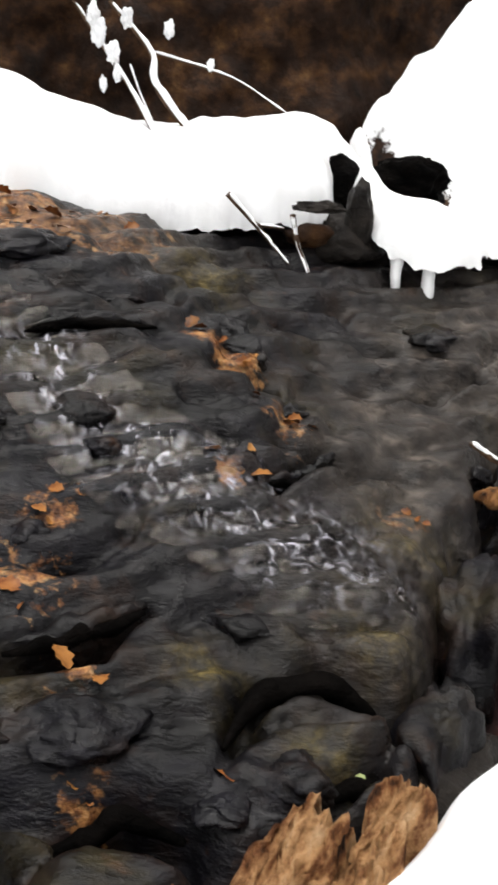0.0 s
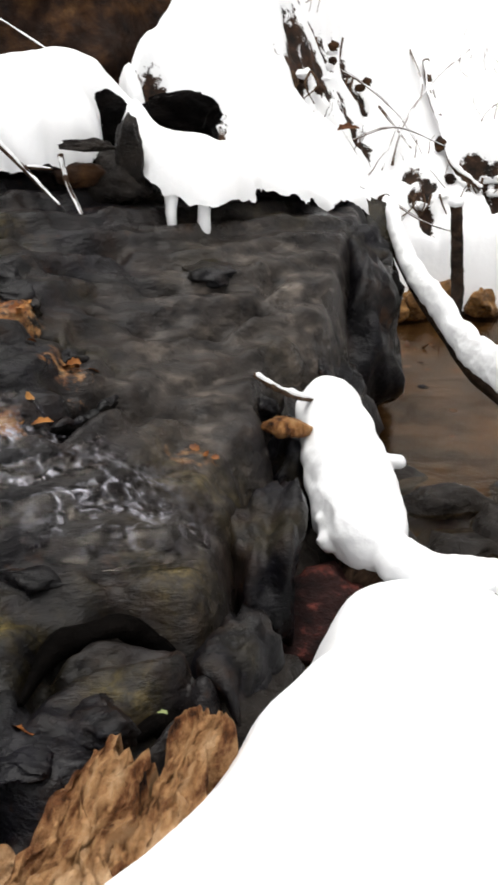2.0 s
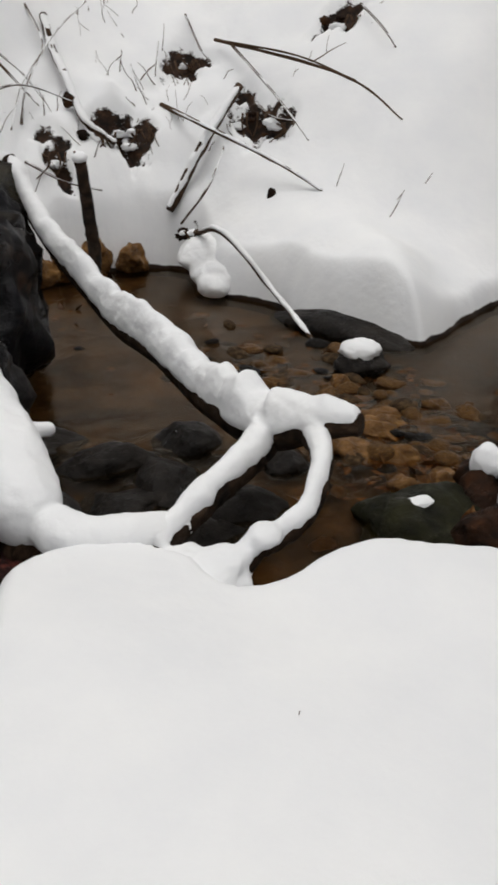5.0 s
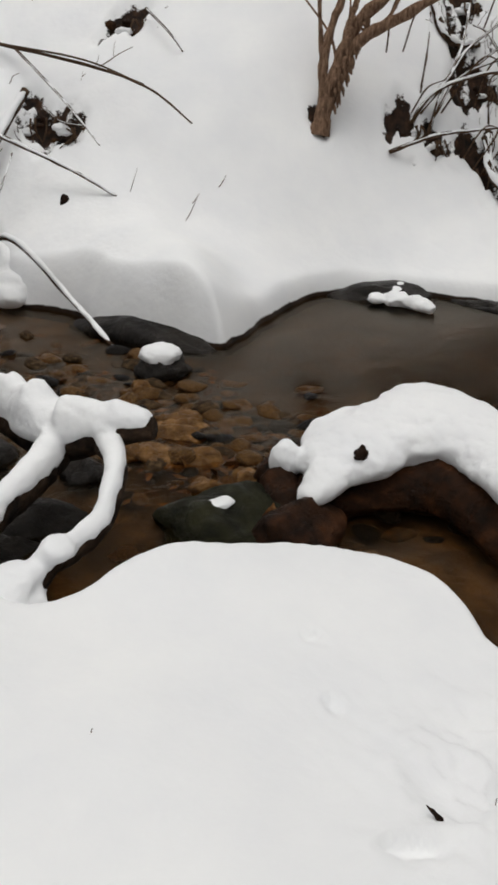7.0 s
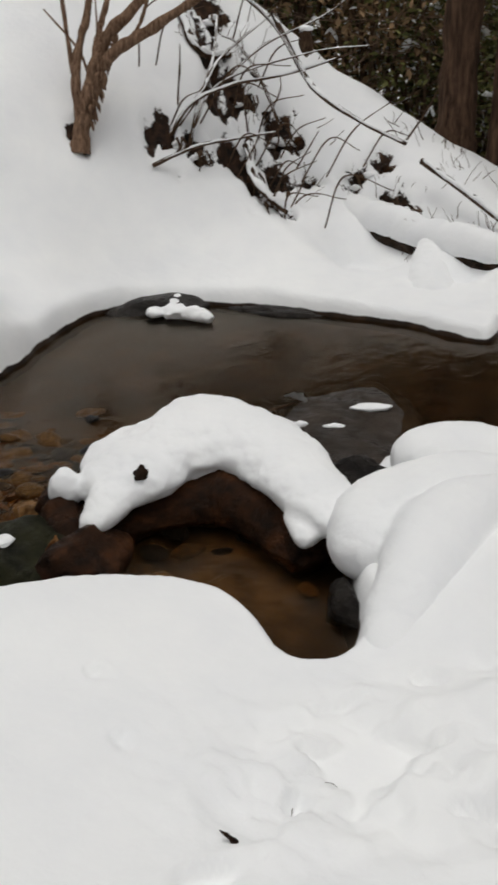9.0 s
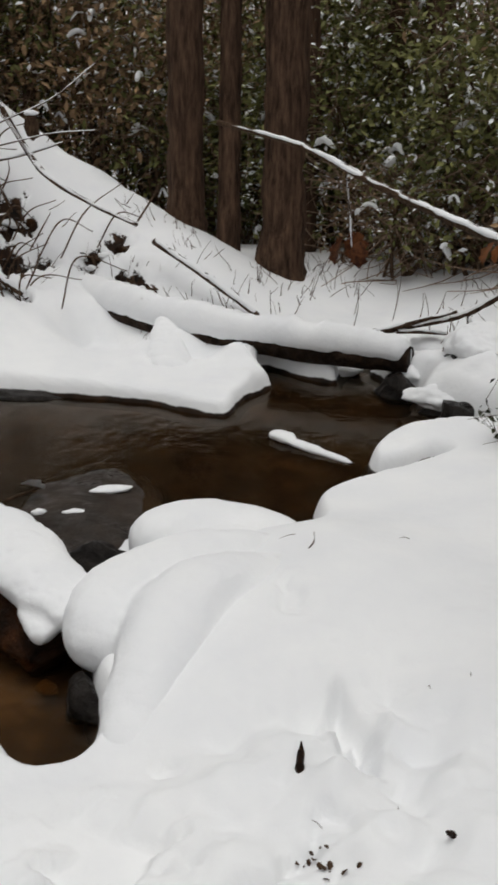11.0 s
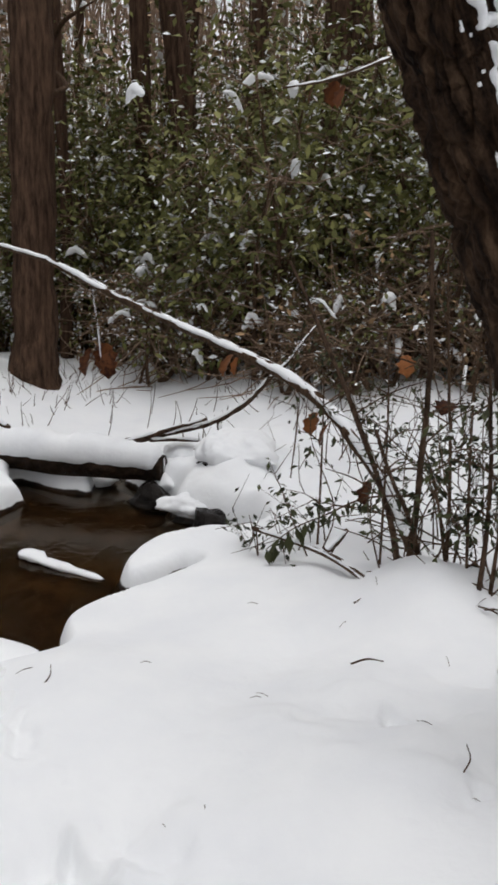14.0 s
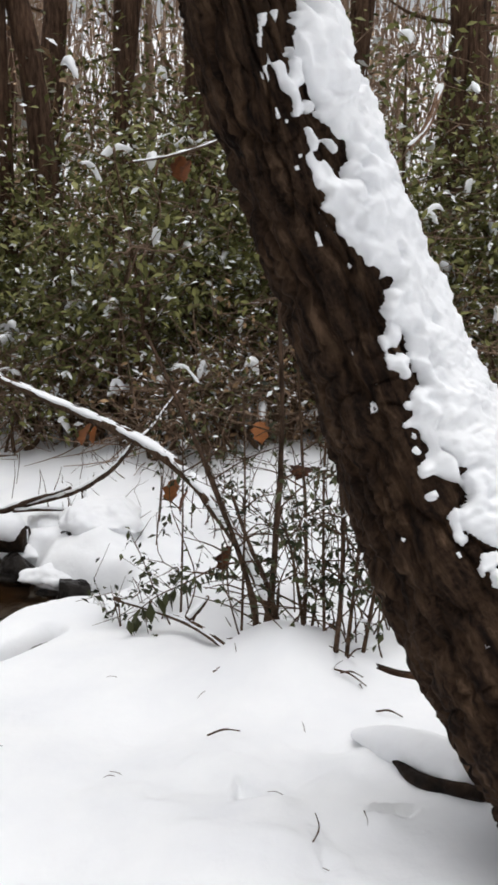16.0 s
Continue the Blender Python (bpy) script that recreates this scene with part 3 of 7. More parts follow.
far_heights = [(2.2, 6.0, 0.4), (2.5, 6.3, 0.8), (2.0, 6.8, 1.3), (1.6, 5.75, 0.95), (0.6, 5.45, 1.3), (1.05, 5.9, 1.52), (1.5, 6.4, 1.9), (1.9, 7.2, 2.15), (3.3, 5.4, 0.5), (3.94, 4.84, 0.42), (3.7, 4.3, 0.27), (3.15, 4.4, 0.27), (3.35, 4.1, 0.27), (4.5, 4.6, 0.37),
               (4.6, 5.2, 1.05), (4.0, 5.6, 1.0), (3.2, 6.4, 1.0), (3.0, 8.0, 2.1), (5.3, 3.6, 0.15), (5.3, 4.3, 0.36), (5.2, 4.8, 0.85), (3.78, 4.14, 0.13), (4.1, 4.27, 0.15), (4.45, 4.4, 0.17), (4.8, 4.3, 0.16), (5.1, 3.9, 0.13), (3.2, 5.0, 0.3), (3.08, 5.55, 0.32), (5.8, 4.2, 0.5), (6.4, 4.5, 0.8), (5.7, 2.7, 0.1), (6.2, 3.2, 0.15), (6.5, 3.7, 0.4),
               (6.6, 2.8, 0.36), (6.9, 3.3, 0.58), (6.49, 5.28, 1.84), (6.74, 5.0, 1.6), (6.91, 4.78, 1.42), (7.05, 4.58, 1.2), (7.25, 4.26, 0.99), (7.42, 3.97, 0.86), (7.5, 3.75, 0.74), (7.55, 3.4, 0.58), (7.5, 3.0, 0.4), (7.4, 2.7, 0.28), (5.2, 6.2, 1.9), (8.3, 5.4, 1.1), (8.3, 4.3, 0.6), (8.2, 3.4, 0.42), (9.0, 2.5, 0.4), (8.8, 6.2, 0.9), (5.0, 9.0, 3.0)]
# trampled or uneven patches: x, y, depth, half-width, grain
ROUGH = [(2.1, 0.8, 0.045, 0.28, 8), (2.55, 0.55, 0.06, 0.3, 6), (2.35, 0.3, 0.05, 0.25, 6), (3.3, -0.1, 0.04, 0.5, 4), (1.85, 0.95, 0.03, 0.25, 11), (0.9, 5.7, 0.08, 0.6, 3.5), (5.8, 2.5, 0.03, 0.5, 4), (6.2, 4.4, 0.05, 0.8, 3.2), (6.7, 3.3, 0.04, 0.6, 3.5), (2.6, 6.4, 0.07, 0.9, 2.6), (3.5, 6.2, 0.04, 0.6, 3), (6.1, 1.0, 0.05, 0.6, 3.5), (6.9, 1.2, 0.05, 0.8, 2.5)]
# single humps: x, y, height, half-width
MOUNDS = [(3.55, 1.0, 0.075, 0.28), (3.52, -0.5, 0.035, 0.09), (3.38, -0.6, 0.045, 0.1), (3.24, -0.7, 0.05, 0.1), (3.12, -0.82, 0.05, 0.1), (3.6, 4.7, 0.05, 0.3), (3.4, 4.75, 0.05, 0.25), (3.0, 0.92, 0.08, 0.3), (2.65, 0.92, 0.04, 0.22), (1.85, 1.93, 0.03, 0.2), (1.62, 1.95, 0.03, 0.16), (6.1, 3.0, 0.1, 0.16), (6.05, 2.74, -0.1, 0.12), (6.08, 3.5, -0.13, 0.2), (6.08, 2.5, 0.06, 0.1), (3.52, 4.3, 0.1, 0.22), (1.75, 1.98, 0.02, 0.12), (3.17, -0.22, 0.04, 0.07), (3.07, -0.36, -0.03, 0.06), (3.1, -0.46, 0.035, 0.06), (2.92, -0.32, -0.025, 0.05), (3.4, -0.1, 0.02, 0.1), (4.4, -0.08, 0.06, 0.16), (3.0, -0.1, 0.03, 0.18), (2.4, 1.1, -0.03, 0.12), (3.35, 0.75, 0.05, 0.3),
          (5.05, 1.06, 0.03, 0.2), (6.0, 0.95, 0.14, 0.17), (6.3, 1.4, 0.06, 0.1), (5.65, 0.75, 0.05, 0.16), (6.4, 0.9, 0.08, 0.2), (4.4, -0.15, 0.1, 0.3), (4.12, -0.19, 0.07, 0.16), (3.6, -0.4, -0.03, 0.12),
          (3.1, 0.1, 0.05, 0.25), (2.7, 0.55, -0.035, 0.12), (2.45, 0.35, -0.04, 0.1), (1.9, 0.8, -0.03, 0.1), (3.4, 4.05, 0.08, 0.2), (3.75, 0.3, -0.03, 0.2), (4.2, 0.85, -0.01, 0.25), (2.35, 0.75, 0.03, 0.12)]
# places where the snow has slid off the earth: x, y, half-width, drop
SLIDES = [(1.75, 6.62, 0.22, 0.12), (2.02, 6.8, 0.16, 0.12), (2.36, 6.2, 0.13, 0.1), (2.74, 6.3, 0.16, 0.1), (2.95, 6.25, 0.14, 0.08), (3.42, 6.62, 0.15, 0.1), (3.62, 5.98, 0.15, 0.12), (3.7, 5.75, 0.1, 0.08),
          (2.98, 5.66, 0.1, 0.1), (5.58, 4.68, 0.12, 0.1), (5.7, 4.55, 0.11, 0.1), (6.0, 4.4, 0.19, 0.15), (5.95, 4.17, 0.17, 0.15), (6.25, 4.2, 0.18, 0.15), (6.42, 4.72, 0.15, 0.12), (6.55, 4.5, 0.14, 0.12), (6.56, 5.1, 0.14, 0.12),
          (4.4, 6.1, 0.14, 0.1), (6.65, 3.65, 0.1, 0.1), (6.66, 3.92, 0.12, 0.1), (6.83, 3.8, 0.1, 0.1), (6.53, 3.42, 0.08, 0.08), (6.35, 5.0, 0.12, 0.1), (6.1, 4.75, 0.1, 0.08), (5.03, 4.9, 0.06, 0.05),
          (0.78, 5.42, 0.2, 0.2), (1.55, 6.12, 0.15, 0.14), (1.3, 5.55, 0.12, 0.1), (1.72, 6.32, 0.17, 0.1), (1.9, 6.48, 0.15, 0.1)]
# dents with a crisp far brow: x, y, depth, half-length, half-width, turn
DENTS = [(2.06, 0.87, 0.03, 0.16, 0.07, -45), (1.95, 0.95, 0.018, 0.07, 0.025, -40), (1.84, 0.92, 0.02, 0.03, 0.02, 30), (2.06, 0.53, 0.028, 0.13, 0.06, -60), (2.16, 0.5, 0.02, 0.08, 0.03, -20), (1.58, 0.9, 0.02, 0.09, 0.03, -30), (2.38, 0.91, 0.012, 0.03, 0.03, 0),
         (1.84, 1.5, 0.01, 0.03, 0.03, 0), (1.72, 1.3, 0.01, 0.03, 0.025, 0), (2.64, 0.55, 0.04, 0.16, 0.04, 25), (2.56, 0.5, 0.03, 0.1, 0.04, 10), (3.05, 0.88, 0.015, 0.12, 0.04, 20), (2.3, 0.47, 0.02, 0.06, 0.04, 0), (2.2, 1.02, 0.012, 0.08, 0.02, -30), (3.27, -0.11, 0.022, 0.09, 0.022, 10), (2.97, -0.34, 0.02, 0.07, 0.02, 30), (3.13, -0.5, 0.02, 0.06, 0.02, -70)]
land = thin_plate(near_heights + far_heights)


def bare_share(x, y):
    """1 where the earth lies bare, 0 under the snow."""
    out = np.zeros(np.shape(x))
    wob = 0.8 * fbm(x, y, 8, 3, 44)
    for bx, by, s, _ in SLIDES:
        near = (np.abs(x - bx) < 3 * s) & (np.abs(y - by) < 3 * s)
        if np.any(near):
            out = np.maximum(out, np.clip(1.35 - np.hypot(x - bx, y - by) / s + wob, 0, 1) * near)
    return out


def land_height(x, y):
    """Height of the snow, without its edge at the water."""
    r = np.hypot(x - 3.0, y - 2.0)
    k = np.clip((r - 6.0) / 6.0, 0, 1)
    k = k * k * (3 - 2 * k)
    out = land(x, y) * (1 - k) + k * (0.55 + 0.33 * np.clip(r - 13.5, 0, 45) + 0.4 * fbm(x, y, 0.12, 3, 5))
    for bx, by, a, s in MOUNDS:
        out = out + a * np.exp(-((x - bx) ** 2 + (y - by) ** 2) / (s * s))
    for bx, by, a, s, w in ROUGH:
        out = out + a * fbm(x, y, w, 3, 33) * np.exp(-((x - bx) ** 2 + (y - by) ** 2) / (s * s))
    for bx, by, deep, u, v, turn in DENTS:
        near = (np.abs(x - bx) < 2 * u) & (np.abs(y - by) < 2 * u)
        if np.any(near):
            c, s = math.cos(radians(turn)), math.sin(radians(turn))
            p, q = ((x - bx) * c + (y - by) * s) / u, ((y - by) * c - (x - bx) * s) / v
            e = np.hypot(p, q * np.where(q > 0, 1.0, 0.6)) + 0.45 * fbm(x, y, 16, 3, 66)
            out = out - 1.5 * deep * np.clip((1.0 - e) * np.where(q > 0, 3.0, 1.2), 0, 1) * near + 0.3 * deep * np.exp(-((e - 1.3) / 0.3) ** 2) * near
    wob = 0.8 * fbm(x, y, 8, 3, 44)
    for bx, by, s, deep in SLIDES:
        near = (np.abs(x - bx) < 3 * s) & (np.abs(y - by) < 3 * s)
        if np.any(near):
            out = out - deep * np.clip(1.2 - np.hypot(x - bx, y - by) / s + wob, 0, 1) * near + 0.04 * np.exp(-((x - bx - 0.3 * s) ** 2 + (y - by - 1.3 * s) ** 2) / (s * s))
    return np.maximum(out, 0.08) + 0.016 * fbm(x, y, 1.6, 3, 2) * np.clip(r / 2, 0.6, 3)


def snow_height(x, y):
    """Height of the snow with its rounded lip over the water."""
    d = -edge_distance(STREAM, x, y) + 0.02 + 0.03 * fbm(x, y, 2.5, 3, 7)
    h = land_height(x, y)
    r = np.clip(0.05 + 0.45 * h, 0.07, 0.17)
    k = np.sin(np.clip(d / r, 0, 1) * math.pi / 2) ** 0.85
    return -0.22 + (h + 0.22) * k


def axis_steps(a, b, step, far):
    mid = list(np.arange(a, b, step))
    lo, hi, s = [a], [b], step
    while hi[-1] < far:
        s *= 1.13
        hi.append(hi[-1] + s)
        lo.append(lo[-1] - s)
    return np.array(lo[:0:-1] + mid + hi)


# ---- ground, stream bed and water ----
gx, gy = axis_steps(-0.4, 7.2, 0.024, 160), axis_steps(-0.6, 6.6, 0.024, 160)
gx, gy = (np.unique(np.concatenate([a, (a[:-1] + a[1:])[(a[:-1] > lo) & (a[1:] < hi)] / 2])) for a, lo, hi in ((gx, 1.5, 3.4), (gy, -0.6, 1.6)))
X, Y = np.meshgrid(gx, gy, indexing="ij")
Z = snow_height(X, Y)
keep = (np.maximum.reduce([Z[:-1, :-1], Z[1:, :-1], Z[1:, 1:], Z[:-1, 1:]]) > -0.21)
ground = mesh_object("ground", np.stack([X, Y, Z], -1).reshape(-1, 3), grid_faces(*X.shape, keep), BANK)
bare = ground.data.attributes.new("bare_earth", "FLOAT", "POINT")
bare.data.foreach_set("value", (0.36 * bare_share(X, Y)).astype(np.float32).ravel())
tagged(ground, "thick white snow over the stream banks and forest floor", "snow ground", kind="structure")

bx, by = np.arange(-6, 8.2, 0.06), np.arange(0.5, 7.6, 0.06)
X, Y = np.meshgrid(bx, by, indexing="ij")
Z = -0.14 + 0.035 * fbm(X, Y, 1.3, 4, 21) + 0.11 * np.exp(-((X - 2.65) / 0.45) ** 2 - ((Y - 3.2) / 0.8) ** 2)
bed = mesh_object("stream_bed", np.stack([X, Y, Z], -1).reshape(-1, 3), grid_faces(*X.shape), BED)
# share of painted depth, growing downstream
bed.data.attributes.new("depth_shade", "FLOAT", "POINT").data.foreach_set("value", np.clip((X + 0.25 * fbm(X, Y, 1.1, 3, 27) - 2.9) / 0.8, 0, 1).astype(np.float32).ravel())
tagged(bed, "brown silt and gravel bed of the shallow stream", "stream bed", kind="structure")
wx, wy = np.arange(-6, 8.2, 0.2), np.arange(0.5, 7.6, 0.2)
X, Y = np.meshgrid(wx, wy, indexing="ij")
water = mesh_object("water", np.stack([X, Y, 0 * X], -1).reshape(-1, 3), grid_faces(*X.shape), WATER)
water.visible_shadow = False
tagged(water, "clear brown water of a slow shallow stream", "water", kind="structure")

# ---- rock ledge with the cascade ----
LEDGE = [(1.72, 4.95), (1.55, 4.3), (1.39, 3.98), (1.05, 3.34), (0.82, 3.02), (0.68, 2.66), (0.58, 2.3), (0.5, 2.1), (0.42, 1.93), (0.2, 1.72), (-0.2, 1.52), (-1.5, 1.3), (-3.5, 1.4), (-3.5, 6.0), (0.9, 6.0), (1.5, 5.4)]
ledge_top = thin_plate([(-1.2, 1.6, 0.32), (0.13, 1.75, 0.26), (0.35, 2.0, 0.33), (-0.5, 2.05, 0.4), (0.0, 2.4, 0.5), (0.58, 3.09, 0.63), (0.74, 3.1, 0.58), (-0.04, 2.84, 0.86), (0.16, 3.08, 0.76), (0.5, 2.6, 0.48),
                        (0.72, 4.1, 0.98), (1.5, 4.7, 0.86), (-0.6, 3.3, 1.05), (-1.2, 3.0, 1.02), (-0.9, 2.4, 0.62), (0.0, 3.9, 1.12), (-1.0, 3.9, 1.18), (0.0, 5.0, 1.1), (1.2, 4.2, 0.86), (-2.5, 3.0, 1.1)])


CRACKS = [([(0.0, 2.02), (0.08, 2.07), (0.18, 2.12), (0.36, 2.08), (0.4, 2.04)], 0.06, 0.04), ([(-0.55, 2.05), (-0.36, 2.12), (-0.3, 2.2), (-0.2, 2.25)], 0.07, 0.03),
          ([(0.1, 2.78), (0.3, 2.82), (0.48, 2.9)], 0.06, 0.03), ([(-0.1, 3.02), (0.05, 3.03), (0.1, 3.0)], 0.07, 0.035), ([(-0.9, 3.25), (-0.5, 3.2), (-0.3, 3.3)], 0.08, 0.04),
          ([(-0.5, 1.75), (-0.25, 1.78), (-0.05, 1.7)], 0.1, 0.05), ([(0.55, 3.3), (0.8, 3.5), (0.9, 3.7)], 0.05, 0.03), ([(-0.8, 3.6), (-0.2, 3.55), (0.3, 3.65)], 0.07, 0.04), ([(0.2, 3.3), (0.45, 3.25), (0.62, 3.35)], 0.06, 0.025),
          ([(0.0, 1.96), (0.12, 2.02), (0.3, 2.02)], 0.05, 0.03), ([(-0.7, 2.3), (-0.45, 2.3), (-0.3, 2.42)], 0.07, 0.02), ([(0.15, 2.25), (0.35, 2.3), (0.5, 2.28)], 0.05, 0.02), ([(0.1, 3.45), (0.5, 3.5)], 0.05, 0.02), ([(-0.35, 2.75), (-0.1, 2.72), (0.1, 2.65)], 0.05, 0.02),
          ([(-0.03, 1.86), (0.05, 2.1), (0.19, 2.17), (0.3, 2.15), (0.41, 2.14)], 0.05, 0.035),
          ([(-0.42, 1.64), (-0.33, 1.72), (-0.24, 1.79), (-0.1, 1.74)], 0.08, 0.045),
          ([(-0.56, 2.07), (-0.42, 2.14), (-0.34, 2.18), (-0.24, 2.25)], 0.12, 0.025),
          ([(0.06, 2.61), (0.25, 2.84)], 0.08, 0.025),
          ([(-0.68, 2.93), (-0.51, 3.01), (-0.3, 3.08)], 0.08, 0.025),
          ([(0.17, 1.81), (0.33, 1.93), (0.6, 2.44)], 0.1, 0.03),
          ([(-0.19, 2.82), (-0.04, 2.88)], 0.08, 0.03)]


def ledge_height(x, y):
    z = ledge_top(x, y) + 0.05 * fbm(x, y, 1.1, 4, 31)
    s = 15.0
    q = z * s + 0.8 * fbm(x, y, 0.9, 3, 41)
    z = (np.floor(q) + np.clip((q - np.floor(q)) * 3.6 - 1.3, 0, 1) - 0.8 * fbm(x, y, 0.9, 3, 41)) / s * 0.8 + z * 0.2
    z = z + 0.01 * fbm(x, y, 9, 4, 51) + 0.022 * (1 - np.abs(fbm(x, y * 1.8, 2.2, 4, 53))) - 0.015 + 0.012 * (1 - np.abs(fbm(x, y * 1.5, 7.5, 3, 57)))
    for line, depth, w in CRACKS:
        for (ax, ay), (bx, by) in zip(line[:-1], line[1:]):
            ex, ey = bx - ax, by - ay
            s = np.clip(((x - ax) * ex + (y - ay) * ey) / (ex * ex + ey * ey), 0, 1)
            gap = np.hypot(x - ax - s * ex, y - ay - s * ey) + 0.02 * vnoise(x, y, 9, 3)
            z = z - depth * np.exp(-(gap / w) ** 2)
    d = edge_distance(LEDGE, x, y) + 0.06 * fbm(x, y, 2.2, 4, 61)
    k = np.clip(d / 0.14, 0, 1)
    return -0.3 + (z + 0.3) * np.sqrt(np.clip(1 - (1 - k) ** 2, 0, 1))


lx, ly = np.concatenate([np.arange(-2.6, -1.1, 0.05), np.arange(-1.1, 1.9, 0.014)]), np.concatenate([np.arange(1.0, 4.3, 0.014), np.arange(4.3, 5.4, 0.04)])
X, Y = np.meshgrid(lx, ly, indexing="ij")
Z = ledge_height(X, Y)
keep = (np.maximum.reduce([Z[:-1, :-1], Z[1:, :-1], Z[1:, 1:], Z[:-1, 1:]]) > -0.28)
ledge = mesh_object("rock_ledge", np.stack([X, Y, Z], -1).reshape(-1, 3), grid_faces(*X.shape, keep), ROCK)
STAINS = [(-0.14, 3.12, 0.075), (-0.02, 3.08, 0.06), (0.1, 2.86, 0.06), (-0.05, 2.6, 0.045), (-0.5, 2.42, 0.07), (-0.52, 2.24, 0.07), (-0.4, 2.06, 0.05), (-0.32, 1.82, 0.06), (-0.72, 3.6, 0.2), (-0.95, 3.75, 0.2), (-0.5, 3.72, 0.16), (0.45, 2.72, 0.06), (-0.75, 2.3, 0.1)]
stain = sum(np.exp(-((X - a) / (w * 1.4)) ** 2 - ((Y - c) / w) ** 2) for a, c, w in STAINS)
ledge.data.attributes.new("ochre_stain", "FLOAT", "POINT").data.foreach_set("value", (np.clip(stain, 0, 1) * 0.6 / 2.6).astype(np.float32).ravel())
# where the sky's sheen is painted on the rock as paler grey
dry = np.exp(-((X - 0.9) / 0.45) ** 2 - ((Y - 3.6) / 0.6) ** 2) + 0.8 * np.exp(-((X - 0.45) / 0.25) ** 2 - ((Y - 3.0) / 0.35) ** 2) + 0.45 * np.exp(-((X - 0.35) / 0.25) ** 2 - ((Y - 2.4) / 0.4) ** 2) + 0.8 * np.exp(-((X + 0.5) / 0.35) ** 2 - ((Y - 3.7) / 0.2) ** 2)
ledge.data.attributes.new("painted_sheen", "FLOAT", "POINT").data.foreach_set("value", (np.clip(dry, 0, 1) * 0.9).astype(np.float32).ravel())
ALGAE = [(0.3, 2.28, 0.1), (-0.05, 2.1, 0.07), (0.5, 2.72, 0.1), (0.42, 2.6, 0.08), (0.2, 1.92, 0.06), (0.95, 3.3, 0.1), (-0.2, 3.6, 0.12)]
green = sum(np.exp(-((X - a) / (w * 1.3)) ** 2 - ((Y - c) / w) ** 2) for a, c, w in ALGAE) * np.clip(0.6 + 0.9 * fbm(X, Y, 9, 4, 97), 0, 1)
ledge.data.attributes.new("algae", "FLOAT", "POINT").data.foreach_set("value", (np.clip(green, 0, 1) * 0.9).astype(np.float32).ravel())
tagged(ledge, "dark wet layered rock ledge with a thin cascade", "rock")

# earth bank behind the ledge
X, Y = np.meshgrid(np.arange(-5, 2.4, 0.05), np.arange(0, 3.8, 0.05), indexing="ij")
P = np.stack([X, 5.95 + 0.3 * Y + 0.2 * fbm(X, Y, 1.2, 5, 71) + 0.8 * np.clip(X - 0.5, 0, 2), Y - 0.2], -1)
earth = mesh_object("earth_bank", P.reshape(-1, 3), grid_faces(*X.shape), EARTH)
tagged(earth, "dark damp earth bank above the ledge", "bank", kind="structure")

# ---- snow on the ledge ----
CAP = [(-3.2, 3.95), (-1.2, 3.98), (-0.95, 3.86), (-0.78, 4.0), (-0.5, 3.98), (-0.3, 3.92), (-0.08, 4.0), (0.2, 3.95), (0.29, 4.02), (0.33, 4.24), (0.39, 4.02), (0.45, 3.9), (0.6, 3.86), (0.74, 3.9), (0.86, 4.0), (0.95, 4.14), (1.08, 4.2), (1.35, 4.5), (1.6, 4.7), (1.75, 5.0), (1.6, 5.7), (1.1, 5.5), (0.98, 5.0), (0.88, 4.5), (0.72, 4.27), (0.56, 4.24), (0.5, 4.4), (0.4, 4.6), (0.2, 4.6), (-0.5, 4.55), (-3.2, 4.6)]
cap_top = thin_plate([(-2.5, 4.3, 1.9), (-1.5, 4.3, 1.8), (-1.05, 4.3, 1.68), (-0.63, 4.3, 1.5), (-0.42, 4.3, 1.45), (-0.04, 4.3, 1.55), (0.28, 4.3, 1.5), (0.42, 4.38, 1.44), (0.55, 4.06, 1.27), (0.66, 4.08, 1.27), (0.8, 4.2, 1.22), (0.95, 4.5, 1.2), (1.1, 4.7, 1.14), (1.6, 5.0, 1.02), (1.5, 5.5, 1.25), (1.1, 5.4, 1.2)])
cap_foot = thin_plate([(-2.5, 4, 1.15), (-1.0, 4, 1.12), (-0.35, 4, 1.14), (0.16, 4, 1.15), (0.38, 4.05, 1.2), (0.52, 4, 1.08), (0.8, 4.1, 1.06), (1.2, 4.5, 0.96), (1.7, 4.9, 0.82), (0, 5, 1.15)])
X, Y = np.meshgrid(np.arange(-3.0, 1.9, 0.018), np.arange(3.7, 5.9, 0.018), indexing="ij")
d = edge_distance(CAP, X, Y) + 0.05 * fbm(X, Y, 2.8, 2, 81) + 0.022 * fbm(X, Y, 8, 4, 86)
k = np.sqrt(np.clip(1 - (1 - np.clip(d / 0.24, 0, 1)) ** 2, 0, 1))
foot = cap_foot(X, Y) + 0.035 * fbm(X, Y, 5, 3, 83) + 0.014 * fbm(X, Y, 20, 3, 84)
Z = foot + (cap_top(X, Y) + 0.03 * fbm(X, Y, 3, 4, 82) - foot) * k
keep = (np.maximum.reduce([d[:-1, :-1], d[1:, :-1], d[1:, 1:], d[:-1, 1:]]) > 0)
X, Y = snap_edge(X, Y, d, 0.018)
cap = mesh_object("ledge_snow", np.stack([X, Y, Z], -1).reshape(-1, 3), grid_faces(*X.shape, keep), SNOW)
tagged(cap, "deep overhanging white snow on top of the rock ledge", "snow")

